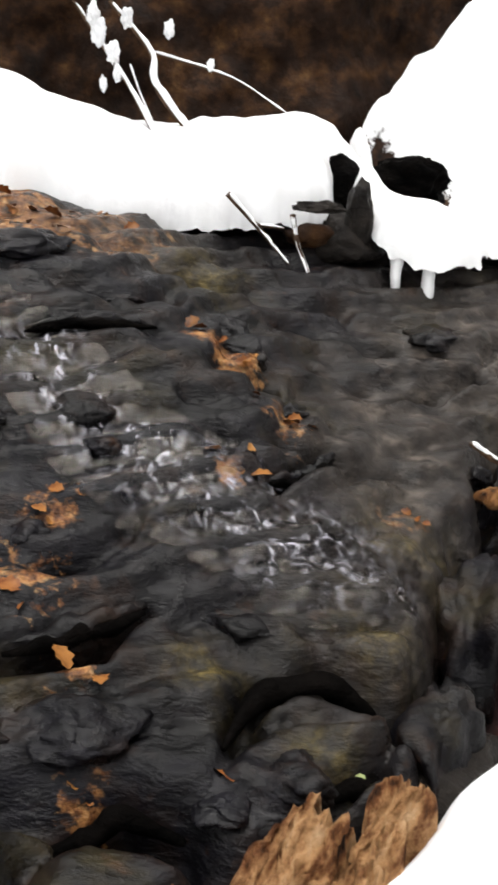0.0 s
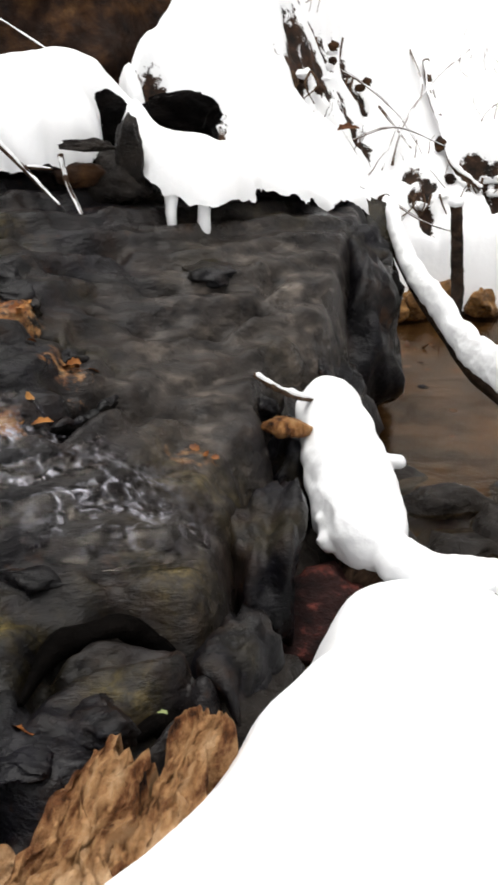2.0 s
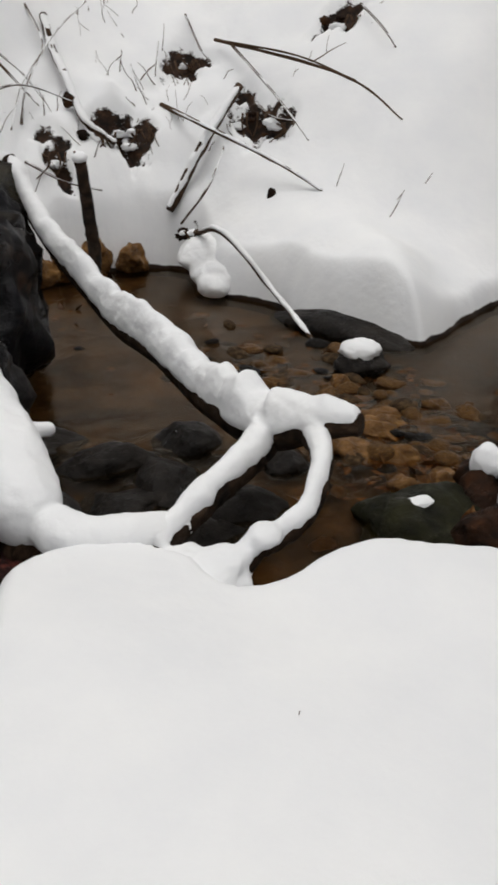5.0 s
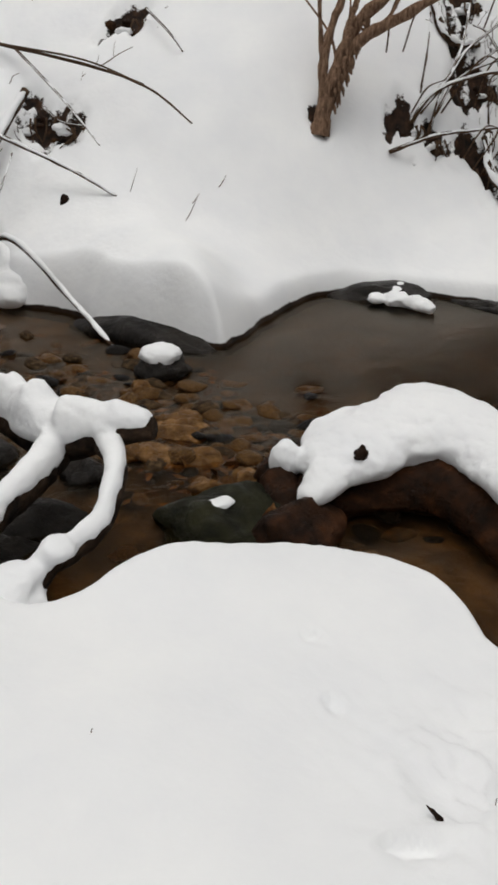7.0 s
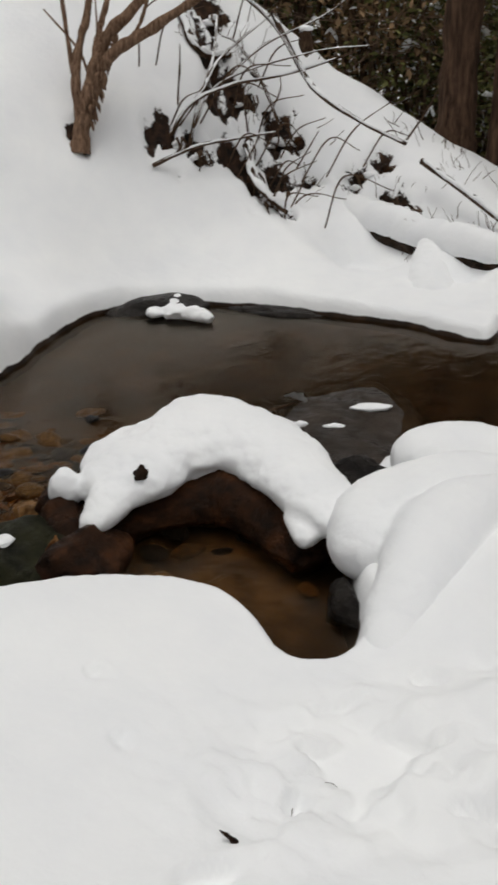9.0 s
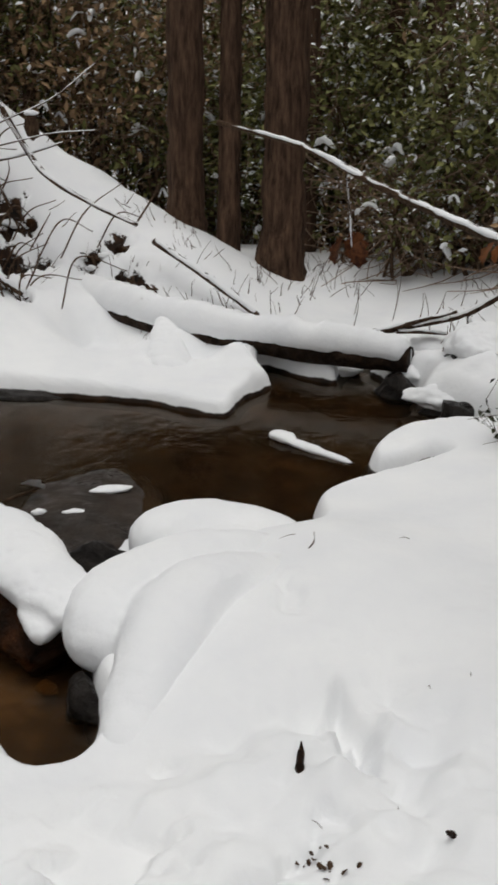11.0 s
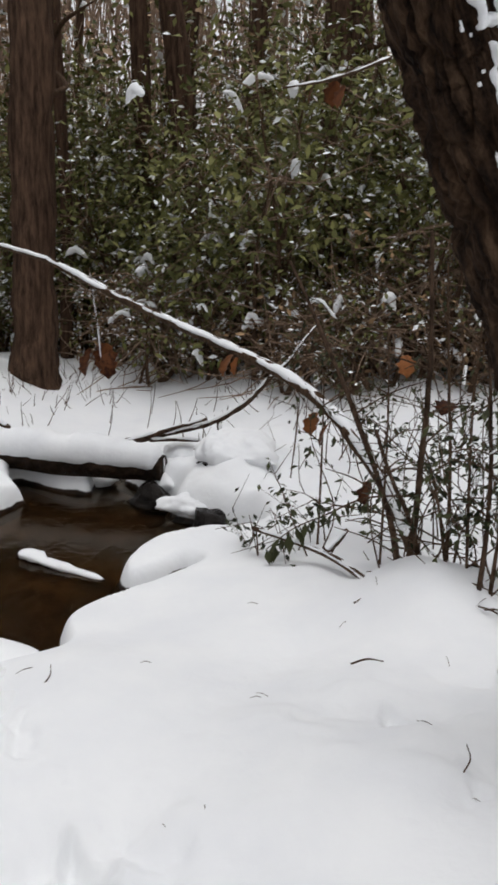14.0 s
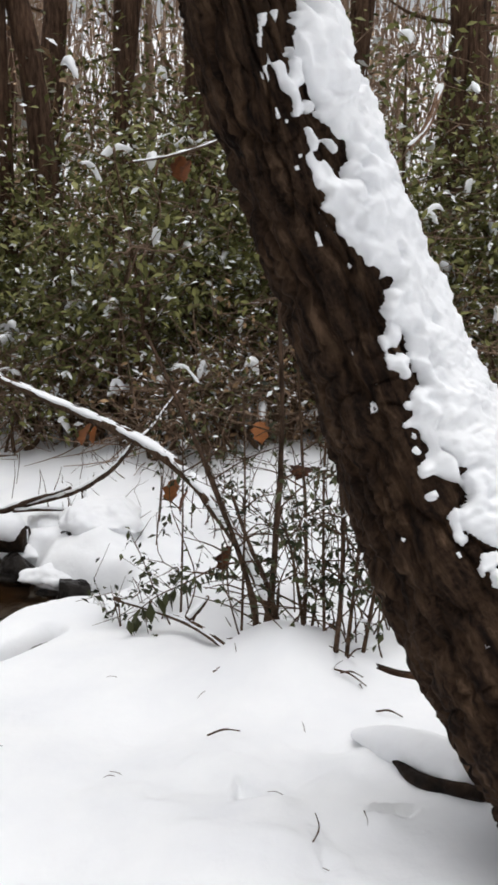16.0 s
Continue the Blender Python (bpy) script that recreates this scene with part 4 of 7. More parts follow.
# ---- kinds of things ----
def stick(name, label, lines, bark=TWIG, snow=0.0, category="stick", group="", n=6):
    """A bare stick of one or more arms; lines: (points, thick end, thin end). snow: share of the radius that lies on it."""
    ob = thing(name, label, category, group=group)
    for i, (pts, r0, r1) in enumerate(lines):
        k = len(pts)
        rad = [r0 + (r1 - r0) * j / (k - 1) for j in range(k)]
        stem = Shape().add(*tube(pts, rad, n, 8 * k, 0.22, i + k)).put("stem", bark, ob)
        if snow:
            Shape().add(*snow_strip(pts, rad, [r * snow for r in rad], 12 * k, i + 5, 8, 1.0, 0.5)).put("snow_cover", SNOW, stem, "white snow lying along it")
    return ob


def limb_with_snow(name, label, lines, category="branch", bark=DARKWOOD, n=12, lump=0.3, wide=1.0):
    """lines: (points, radii, snow thicknesses) of each arm."""
    ob = thing(name, label, category)
    for i, (pts, rad, thick) in enumerate(lines):
        wood = Shape().add(*tube(pts, rad, n, 46, 0.1, i + 3)).put("wood", bark, ob)
        if max(thick) > 0:
            Shape().add(*snow_strip(pts, rad, thick, 90, i + 11, 16, wide, lump)).put("snow_cover", SNOW, wood, "white snow lying along the wood")
    return ob


def stone(name, label, center, size, material, seed, snow=None, turn=0.0, cuts=3, rough=0.2, group=""):
    """A stone; snow: (dx, dy, dz, sx, sy, sz) of its cap."""
    ob = thing(name, label, "rock", center, group)
    body = Shape().add(*blob((0, 0, 0), size, seed, rough, 4, turn, 0, 1.6, cuts)).put("stone_body", material, ob)
    if snow:
        Shape().add(*blob(snow[:3], snow[3:], seed + 50, 0.16, 4, turn, 0.45)).put("snow_cap", SNOW, body, "rounded white snow cap")
    return ob


def hollow(center, size, seed, turn=0.0, roots=3):
    """Bare dark earth that shows under the snow of the bank, with a snow brow and hanging roots."""
    ob = thing("bank_hollow", "dark earth hollow in the snowy bank with hanging roots", "bank hollow", center, "bank hollows")
    rnd = random.Random(seed)
    c, s = math.cos(radians(turn)), math.sin(radians(turn))
    for k in range(7):
        a, w = rnd.uniform(-0.9, 0.9) * size[0], rnd.uniform(0.014, 0.034)
        Shape().add(*blob((a * c, a * s + rnd.uniform(-0.05, 0.06), rnd.uniform(-0.9, 0.5) * size[2]), (w, w * 0.8, w * rnd.uniform(0.5, 1.0)), seed + k, 0.5, 3, turn, 0, 2.6)).put("clod", EARTH, ob)
    for k in range(3):
        a, w = rnd.uniform(-1.0, 1.0) * size[0], rnd.uniform(0.015, 0.04)
        Shape().add(*blob((a * c + 0.03 * s, a * s - 0.03 * c, rnd.uniform(-1.0, 0.6) * size[2]), (w * 1.4, w, w * 0.7), seed + 20 + k, 0.45, 3, turn)).put("snow_lump", SNOW, ob, "small lump of snow")
    for k in range(roots):
        a = rnd.uniform(-0.7, 0.7) * size[0]
        top = (a, -size[1] * 0.8, size[2] * 0.6)
        Shape().add(*tube([top, (a + rnd.uniform(-0.04, 0.04), -size[1] * 1.1, 0.0), (a + rnd.uniform(-0.08, 0.08), -size[1] * 1.05, -size[2] * rnd.uniform(0.6, 1.0))], [0.008, 0.006, 0.003], 5, 10, 0.2, k)).put("root", TWIG, ob)
    return ob


def leaves(centers, size, seed, droop=0.3, spread=0.5):
    """Small folded leaves at the centers: 4 triangles each."""
    g = np.random.default_rng(seed)
    n = len(centers)
    yaw, pitch, roll = g.uniform(0, 6.283, n), g.normal(-droop, spread, n), g.normal(0, spread * 1.2, n)
    s = size * g.uniform(0.6, 1.25, n)
    t = np.array([(0, 0, 0), (0.5, 0.22, 0.06), (1.0, 0, -0.08), (0.5, -0.22, 0.06), (0.5, 0, 0)])
    cy, sy, cp, sp, cr, sr = np.cos(yaw), np.sin(yaw), np.cos(pitch), np.sin(pitch), np.cos(roll), np.sin(roll)
    x, y, z = t[:, 0][None], t[:, 1][None], t[:, 2][None]
    y, z = y * cr[:, None] - z * sr[:, None], y * sr[:, None] + z * cr[:, None]
    x, z = x * cp[:, None] - z * sp[:, None], x * sp[:, None] + z * cp[:, None]
    x, y = x * cy[:, None] - y * sy[:, None], x * sy[:, None] + y * cy[:, None]
    v = np.stack([x, y, z], -1) * s[:, None, None] + np.asarray(centers)[:, None, :]
    base = np.arange(n)[:, None, None] * 5
    f = (np.array([(0, 4, 1), (4, 2, 1), (0, 3, 4), (3, 2, 4)])[None] + base).reshape(-1, 3)
    return v.reshape(-1, 3), f


def dead_leaf(at, size, yaw, pitch, roll, material=RUST, name="dead_leaf", label="curled rust-brown dead leaf", group="dead leaves"):
    """A lobed, curled leaf."""
    m = 9
    v, f = [], []
    for i in range(m):
        s = i / (m - 1)
        w = 0.34 * math.sin(math.pi * min(1, s * 0.97 + 0.03)) ** 0.7 * (1 + 0.28 * math.sin(s * 19)) + 0.01
        z = 0.1 * math.sin(s * 2.6)
        v += [(s, -w, z + w * 0.22), (s, 0, z), (s, w, z + w * 0.3)]
    for i in range(m - 1):
        for j in (0, 1):
            f.append((i * 3 + j, i * 3 + j + 1, i * 3 + j + 4, i * 3 + j + 3))
    ob = mesh_object(name, np.array(v) * size, f, material)
    ob.matrix_world = pose(*at, roll, pitch, yaw)
    return tagged(ob, label, "leaf", group)


# ---- the pool and its fallen limb ----
limb = thing("fallen_limb", "forked fallen limb lying across the pool, thick with snow", "branch")
limb_snow = Shape()
for i, (pts, rad, thick) in enumerate([
        ([(1.66, 4.79, 0.9), (1.68, 4.54, 0.7), (1.69, 4.25, 0.57), (1.73, 3.97, 0.465), (1.75, 3.71, 0.385), (1.8, 3.38, 0.34), (1.8, 3.04, 0.3), (1.81, 2.72, 0.3), (1.85, 2.53, 0.355), (1.925, 2.41, 0.405), (1.97, 2.345, 0.415)], [0.034, 0.038, 0.042, 0.046, 0.05, 0.056, 0.062, 0.07, 0.06, 0.045, 0.034], [0.045, 0.06, 0.075, 0.09, 0.105, 0.115, 0.125, 0.12, 0.09, 0.06, 0.04]),
        ([(1.83, 2.66, 0.31), (1.75, 2.59, 0.285), (1.642, 2.527, 0.255), (1.511, 2.464, 0.235), (1.371, 2.387, 0.2), (1.254, 2.326, 0.17)], [0.055, 0.052, 0.05, 0.047, 0.043, 0.036], [0.06, 0.06, 0.056, 0.052, 0.05, 0.05]),
        ([(1.87, 2.47, 0.36), (1.85, 2.38, 0.33), (1.79, 2.295, 0.295), (1.7, 2.215, 0.24), (1.607, 2.193, 0.205), (1.51, 2.182, 0.19), (1.43, 2.16, 0.15)], [0.04, 0.036, 0.034, 0.032, 0.034, 0.036, 0.04], [0.04, 0.04, 0.036, 0.036, 0.044, 0.046, 0.04]),
        ([(1.74, 4.02, 0.5), (1.775, 4.04, 0.573), (1.776, 4.087, 0.771), (1.767, 4.129, 0.978)], [0.03, 0.029, 0.027, 0.025], None)]):
    Shape().add(*tube(pts, rad, 14, 60, 0.1, i + 3)).put("wood", DARKWOOD, limb)
    if thick:
        limb_snow.add(*snow_strip(pts, rad, thick, 110, i + 11, 18, (1.12, 0.9, 0.95)[i], 0.22))
for c, s in [((1.83, 2.64, 0.37), (0.08, 0.11, 0.05)), ((1.86, 2.5, 0.41), (0.06, 0.07, 0.04)), ((1.36, 2.16, 0.14), (0.14, 0.1, 0.075)), ((1.28, 2.24, 0.14), (0.13, 0.1, 0.07)), ((1.53, 2.17, 0.23), (0.06, 0.05, 0.035))]:
    limb_snow.add(*blob(c, s, int(c[0] * 50), 0.22, 4, 30))
fused_snow("snow_cover", limb_snow, limb, "white snow lying along the wood and in the fork", 0.008, 0.012)
Shape().add(*blob((1.766, 4.13, 0.985), (0.034, 0.034, 0.024), 3, 0.1, 3)).put("snow_cap", SNOW, limb, "small cap of snow")
snowy_log = thing("snowy_log", "short log beside the cascade buried in smooth snow", "log")
Shape().add(*tube([(1.0, 2.54, 0.12), (0.99, 2.74, 0.19), (1.0, 2.93, 0.25), (1.01, 3.14, 0.34)], [0.1, 0.1, 0.09, 0.06], 14, 40, 0.2, 3)).put("wood", WOOD, snowy_log)
stone("log_rest", "dark wet rock that carries the buried log", (1.04, 2.9, 0.02), (0.2, 0.34, 0.17), DARK, 32, turn=5)
log_snow = Shape()
log_snow.add(*snow_roll([(0.985, 2.5, 0.2), (0.975, 2.6, 0.25), (0.972, 2.74, 0.29), (0.98, 2.92, 0.345), (0.982, 3.09, 0.412), (0.992, 3.2, 0.462), (0.995, 3.27, 0.48)], [0.1, 0.125, 0.14, 0.138, 0.128, 0.112, 0.095], 40, 110, 0.12, 3, 0.98))
log_snow.add(*snow_roll([(0.98, 2.53, 0.235), (1.09, 2.416, 0.225), (1.2, 2.376, 0.225), (1.325, 2.385, 0.21), (1.42, 2.4, 0.19)], [0.09, 0.07, 0.062, 0.055, 0.04], 28, 70, 0.12, 9, 0.85))
log_snow.add(*snow_roll([(1.08, 2.94, 0.36), (1.14, 2.94, 0.345), (1.2, 2.94, 0.335)], [0.03, 0.026, 0.028], 14, 20, 0.3, 2))
for i, (x, y, z, r) in enumerate([(0.87, 2.68, 0.27, 0.04), (0.86, 2.62, 0.24, 0.04), (0.88, 2.8, 0.3, 0.03)]):
    log_snow.add(*blob((x, y, z), (r, r, r * 0.9), i + 3, 0.4, 4))
fused_snow("snow_cover", log_snow, snowy_log, "thick smooth white snow, ragged at its foot", 0.008, 0.01)
stick("snowy_twig", "short snow-covered twig by the cascade", [([(0.693, 3.016, 0.634), (0.759, 3.011, 0.591), (0.839, 3.063, 0.541), (0.93, 3.12, 0.5)], 0.008, 0.014)], snow=1.8)
stone("tan_stone", "small orange-tan stone wedged beside the log", (0.8, 2.97, 0.47), (0.08, 0.06, 0.035), TAN, 5)
stone("red_rotten_rock", "dark red-brown rotten rock at the snow's edge", (0.84, 2.52, 0.03), (0.22, 0.16, 0.15), REDSTONE, 8, turn=20)
stone("red_rotten_rock", "dark red-brown rotten rock under the log", (1.0, 2.66, 0.0), (0.2, 0.14, 0.12), REDSTONE, 9)
stone("dark_rock", "dark wet rock in the shaded gap by the cascade", (0.72, 2.85, 0.05), (0.16, 0.3, 0.2), DARK, 10)
stone("dark_rock", "dark wet rock at the foot of the ledge", (0.52, 2.1, 0.0), (0.16, 0.24, 0.22), DARK, 11, turn=-20)
for i, (x, y, sx, sy, snow) in enumerate([(1.5, 3.3, 0.2, 0.13, (0.04, 0.03, 0.06, 0.05, 0.03, 0.012)), (1.85, 3.33, 0.16, 0.14, (0.0, 0.02, 0.055, 0.035, 0.04, 0.015)), (1.65, 3.05, 0.22, 0.13, None), (1.4, 2.95, 0.15, 0.18, None),
                                          (1.75, 2.75, 0.2, 0.12, (0.02, 0.0, 0.055, 0.04, 0.02, 0.012)), (1.55, 2.6, 0.15, 0.1, None), (2.1, 3.0, 0.14, 0.1, None), (1.3, 3.6, 0.16, 0.2, None)]):
    stone("pool_rock", "low dark wet pool rock" + (" with a fleck of snow" if snow else ""), (x, y, -0.02), (sx, sy, 0.075), DARK, 20 + i, snow, i * 37, group="pool rocks")

# ---- rotten tan wood in front of the ledge ----
ROTTEN = stone_material("crumbling_tan_wood", [(0.34, (0.012, 0.005, 0.003)), (0.42, (0.15, 0.06, 0.024)), (0.51, (0.42, 0.23, 0.105)), (0.66, (0.62, 0.42, 0.25))], 0.6, 6.0, stretch=(2.2, 0.8, 1.5), bumps=1.0)


def rotten_chunk(at, turn, slope, w, length, deep, seed, label):
    """A solid, fibrous broken chunk; its grain runs along its length, which slopes down towards the near end."""
    nu, nv = 56, 80
    u, v = np.meshgrid(np.linspace(-1, 1, nu), np.linspace(-1, 1, nv), indexing="ij")
    x = u * w * (0.85 + 0.15 * v + 0.16 * fbm(0 * u, v, 2.2, 3, seed)) + 0.03 * fbm(u, v, 2.0, 3, seed + 1)
    y = v * length * (1 + 0.2 * fbm(u, 0 * v, 3.0, 3, seed + 2))
    grain = np.abs(fbm(u * 2.2 + 0.2 * v, v * 0.25, 3.0, 4, seed + 3))
    edge = np.clip(np.minimum(1 - np.abs(u), 1 - np.abs(v)) / 0.14, 0, 1)
    top = deep * (0.7 + 0.3 * fbm(u, v, 1.1, 2, seed + 5)) * np.sqrt(edge * (2 - edge)) - 0.02 * np.exp(-(grain / 0.1) ** 2) - 0.012 * fbm(u * 1.5, v, 7, 4, seed + 6) + slope * y
    low = np.minimum(top - 0.01, slope * y - 0.12)
    ring = [(a, 0) for a in range(nu)] + [(nu - 1, c) for c in range(1, nv)] + [(a, nv - 1) for a in range(nu - 2, -1, -1)] + [(0, c) for c in range(nv - 2, 0, -1)]
    faces = [tuple(q) for q in grid_faces(nu, nv)]
    n = nu * nv
    faces += [tuple(i + n for i in q[::-1]) for q in faces]
    idx = [a * nv + c for a, c in ring]
    faces += [(idx[k], idx[k] + n, idx[(k + 1) % len(idx)] + n, idx[(k + 1) % len(idx)]) for k in range(len(idx))]
    ob = mesh_object("rotten_wood", np.concatenate([np.stack([x, y, top], -1).reshape(-1, 3), np.stack([x, y, low], -1).reshape(-1, 3)]), faces, ROTTEN)
    ob.matrix_world = pose(*at, 0, 0, turn)
    return tagged(ob, label, "rotten wood", "rotten wood")


rotten_chunk((0.08, 1.52, 0.2), -28, 0.22, 0.1, 0.24, 0.08, 3, "crumbling tan rotten wood with torn fibres below the ledge")
rotten_chunk((0.27, 1.6, 0.2), -30, 0.25, 0.065, 0.19, 0.08, 5, "orange-brown split of rotten wood below the ledge")
rotten_chunk((0.2, 1.42, 0.12), -26, 0.2, 0.09, 0.16, 0.07, 8, "crumbling tan rotten wood half under the snow")
rotten_chunk((-0.12, 1.42, 0.1), -24, 0.2, 0.08, 0.16, 0.07, 11, "dark-stained rotten wood against the ledge")

for i, (x, y, z, sx, sy, sz, tn) in enumerate([(1.55, 4.7, 0.42, 0.22, 0.3, 0.42, 20), (1.36, 4.15, 0.4, 0.2, 0.3, 0.4, -25), (1.1, 3.6, 0.28, 0.18, 0.3, 0.34, -30), (0.84, 3.12, 0.25, 0.14, 0.22, 0.3, -20), (0.66, 2.6, 0.18, 0.12, 0.25, 0.28, -10), (0.5, 2.1, 0.1, 0.12, 0.2, 0.2, -20), (1.3, 4.3, 0.72, 0.25, 0.22, 0.16, 10)]):
    Shape().add(*blob((x, y, z), (sx, sy, sz), 70 + i, 0.35, 4, tn, 0, 1.6, 6)).put("ledge_block", ROCK, ledge)
rnd = random.Random(77)
for i in range(20):
    x, y = rnd.uniform(-0.9, 0.9), rnd.uniform(1.75, 3.7)
    if edge_distance(LEDGE, np.array(x), np.array(y)) > 0.05:
        w = rnd.uniform(0.06, 0.16)
        Shape().add(*blob((x, y, float(ledge_height(np.array(x), np.array(y))) - 0.02), (w, w * rnd.uniform(0.45, 0.8), rnd.uniform(0.025, 0.06)), 700 + i, 0.3, 4, rnd.uniform(-35, 35), 0, 1.8, 6)).put("ledge_slab", ROCK, ledge)

# black tubes along the cracks: shade under the rock lips, put in as colour
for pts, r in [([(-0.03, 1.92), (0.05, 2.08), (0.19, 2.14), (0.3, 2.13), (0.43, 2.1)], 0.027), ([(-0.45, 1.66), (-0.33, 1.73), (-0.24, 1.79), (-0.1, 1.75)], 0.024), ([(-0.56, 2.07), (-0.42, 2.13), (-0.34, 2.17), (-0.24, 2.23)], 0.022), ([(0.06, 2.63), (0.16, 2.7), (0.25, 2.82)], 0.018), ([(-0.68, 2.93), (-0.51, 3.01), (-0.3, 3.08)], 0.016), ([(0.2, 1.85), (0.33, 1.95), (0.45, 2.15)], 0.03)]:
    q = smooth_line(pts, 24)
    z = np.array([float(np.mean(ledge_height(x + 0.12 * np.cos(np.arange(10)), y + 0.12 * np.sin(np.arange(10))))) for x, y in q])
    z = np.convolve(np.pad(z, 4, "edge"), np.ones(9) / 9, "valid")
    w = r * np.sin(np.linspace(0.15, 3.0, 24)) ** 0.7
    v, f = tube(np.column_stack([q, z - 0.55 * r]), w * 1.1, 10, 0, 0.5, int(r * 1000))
    Shape().add(v, f).put("crevice_shade", GAP_SHADE, ledge, "black tube painting the shade under a lip of rock")
    v, f = tube(np.column_stack([q[:, 0], q[:, 1] + r * 1.5, z - r * 0.35]), w * 1.5, 14, 0, 0.6, int(r * 900))
    if r < 0.023:
        Shape().add(v, f).put("rock_lip", ROCK, ledge)

# ---- things on the ledge ----
def ledge_point(x, y, up=0.0):
    return (x, y, float(ledge_height(np.array(x), np.array(y))) + up)


rnd = random.Random(12)
for x, y, count, spread, size in [(-0.14, 3.12, 5, 0.07, 0.1), (-0.02, 3.08, 3, 0.05, 0.12), (0.1, 2.86, 6, 0.08, 0.09), (-0.05, 2.6, 4, 0.06, 0.09), (-0.5, 2.42, 4, 0.06, 0.11), (-0.52, 2.24, 3, 0.09, 0.1),
                                  (-0.4, 2.08, 5, 0.06, 0.11), (-0.32, 1.82, 4, 0.06, 0.08), (-0.03, 1.84, 2, 0.03, 0.06), (-0.72, 3.6, 6, 0.15, 0.1), (-0.95, 3.75, 8, 0.15, 0.1), (-0.6, 3.75, 4, 0.1, 0.09), (0.45, 2.72, 3, 0.1, 0.06)]:
    for k in range(count):
        px, py = x + rnd.gauss(0, spread * 0.7), y + rnd.gauss(0, spread * 0.5)
        dead_leaf(ledge_point(px, py, 0.006), size * rnd.uniform(0.3, 0.7), rnd.uniform(0, 360), rnd.uniform(-25, 20), rnd.uniform(-25, 25) + 20, WETLEAF, "wet_leaf", "wet orange fallen leaf stuck to the dark rock", "wet leaves")
dead_leaf(ledge_point(0.27, 1.9, 0.015), 0.03, 40, -15, 20, leaf_material("pale_green_leaf", (0.25, 0.3, 0.12), (0.3, 0.34, 0.15)), "small_leaf", "small pale green leaf on the rock")
# cascade
flow = smooth_line([(-0.85, 3.02, 0.12), (-0.6, 2.84, 0.15), (-0.43, 2.68, 0.17), (-0.28, 2.6, 0.18), (-0.08, 2.53, 0.18), (0.15, 2.46, 0.18), (0.36, 2.46, 0.17), (0.5, 2.5, 0.17)], 200)
tang = np.gradient(flow[:, :2], axis=0)
tang /= np.linalg.norm(tang, axis=1)[:, None]
side = np.stack([-tang[:, 1], tang[:, 0]], 1)
across = np.linspace(-1, 1, 40)
P = flow[:, None, :2] + side[:, None, :] * (flow[:, 2:3] * across)[:, :, None]
X, Y = P[..., 0], P[..., 1]
Z = sum(ledge_height(X + 0.035 * math.cos(a), Y + 0.035 * math.sin(a)) for a in np.arange(8) * math.pi / 4) / 8 + 0.006 + 0.006 * fbm(X, Y, 14, 4, 4)
cascade = thing("cascade", "thin sheet of falling water over the dark ledge", "waterfall")
mesh_object("water_sheet", np.stack([X, Y, Z], -1).reshape(-1, 3), grid_faces(*X.shape), THINWATER, cascade).visible_shadow = False
foam = mesh_object("white_water", np.stack([X, Y, Z + 0.008], -1).reshape(-1, 3), grid_faces(*X.shape), FOAM, cascade, "pale streaks of fast water")
uv = foam.data.uv_layers.new(name="flow")
grid_uv = np.stack(np.meshgrid(np.linspace(0, 1, len(flow)), (across + 1) / 2, indexing="ij"), -1).reshape(-1, 2)
uv.data.foreach_set("uv", grid_uv[grid_faces(*X.shape).ravel()].ravel())

# hanging icicles, roots and twigs under and over the ledge snow
for x, y, z, h, r in [(0.535, 3.86, 1.07, 0.24, 0.022), (0.66, 3.85, 1.08, 0.36, 0.024), (-0.9, 3.9, 1.16, 0.06, 0.03), (1.37, 4.62, 0.92, 0.08, 0.016), (1.5, 4.72, 0.92, 0.05, 0.014), (-0.5, 3.97, 1.14, 0.04, 0.02)]:
    ob = mesh_object("icicle", *snow_roll([(x, y + 0.16, z + 0.06), (x, y + 0.09, z + 0.03), (x, y + 0.05, z - h * 0.3), (x + 0.006, y + 0.04, z - h)], [r * 0.6, r * 1.1, r, r * 0.4], 14, 30, 0.3, int(h * 100)), SNOW)
    tagged(ob, "white frosted icicle hanging from the ledge snow", "icicle", "icicles")
stick("snowy_sapling_twigs", "thin bare twigs laden with snow above the ledge", [
    ([(-0.65, 4.55, 1.96), (-0.47, 4.47, 1.77), (-0.44, 4.38, 1.64), (-0.28, 4.3, 1.45)], 0.01, 0.016), ([(-0.78, 4.42, 1.95), (-0.67, 4.45, 1.79), (-0.54, 4.37, 1.62), (-0.42, 4.27, 1.43)], 0.007, 0.01),
    ([(-0.47, 4.47, 1.77), (-0.23, 4.59, 1.71), (-0.07, 4.6, 1.65), (0.18, 4.39, 1.5)], 0.006, 0.004), ([(-0.55, 4.4, 1.72), (-0.5, 4.36, 1.6), (-0.42, 4.3, 1.45)], 0.004, 0.004)], snow=1.2, category="twigs")
for i, (x, y, z, r) in enumerate([(-0.68, 4.45, 1.84, 0.045), (-0.62, 4.42, 1.76, 0.04), (-0.7, 4.44, 1.9, 0.04), (-0.6, 4.4, 1.68, 0.03), (-0.66, 4.42, 1.64, 0.025), (-0.23, 4.58, 1.73, 0.022), (-0.4, 4.5, 1.86, 0.03), (-0.57, 4.47, 1.9, 0.035)]):
    tagged(mesh_object("snow_clump", *blob((x, y, z), (r * 0.7, r * 0.5, r * 1.1), i, 0.5, 4, i * 30, 0, 1.7), SNOW), "small clump of snow caught in the twigs", "snow clump", "snow clumps")
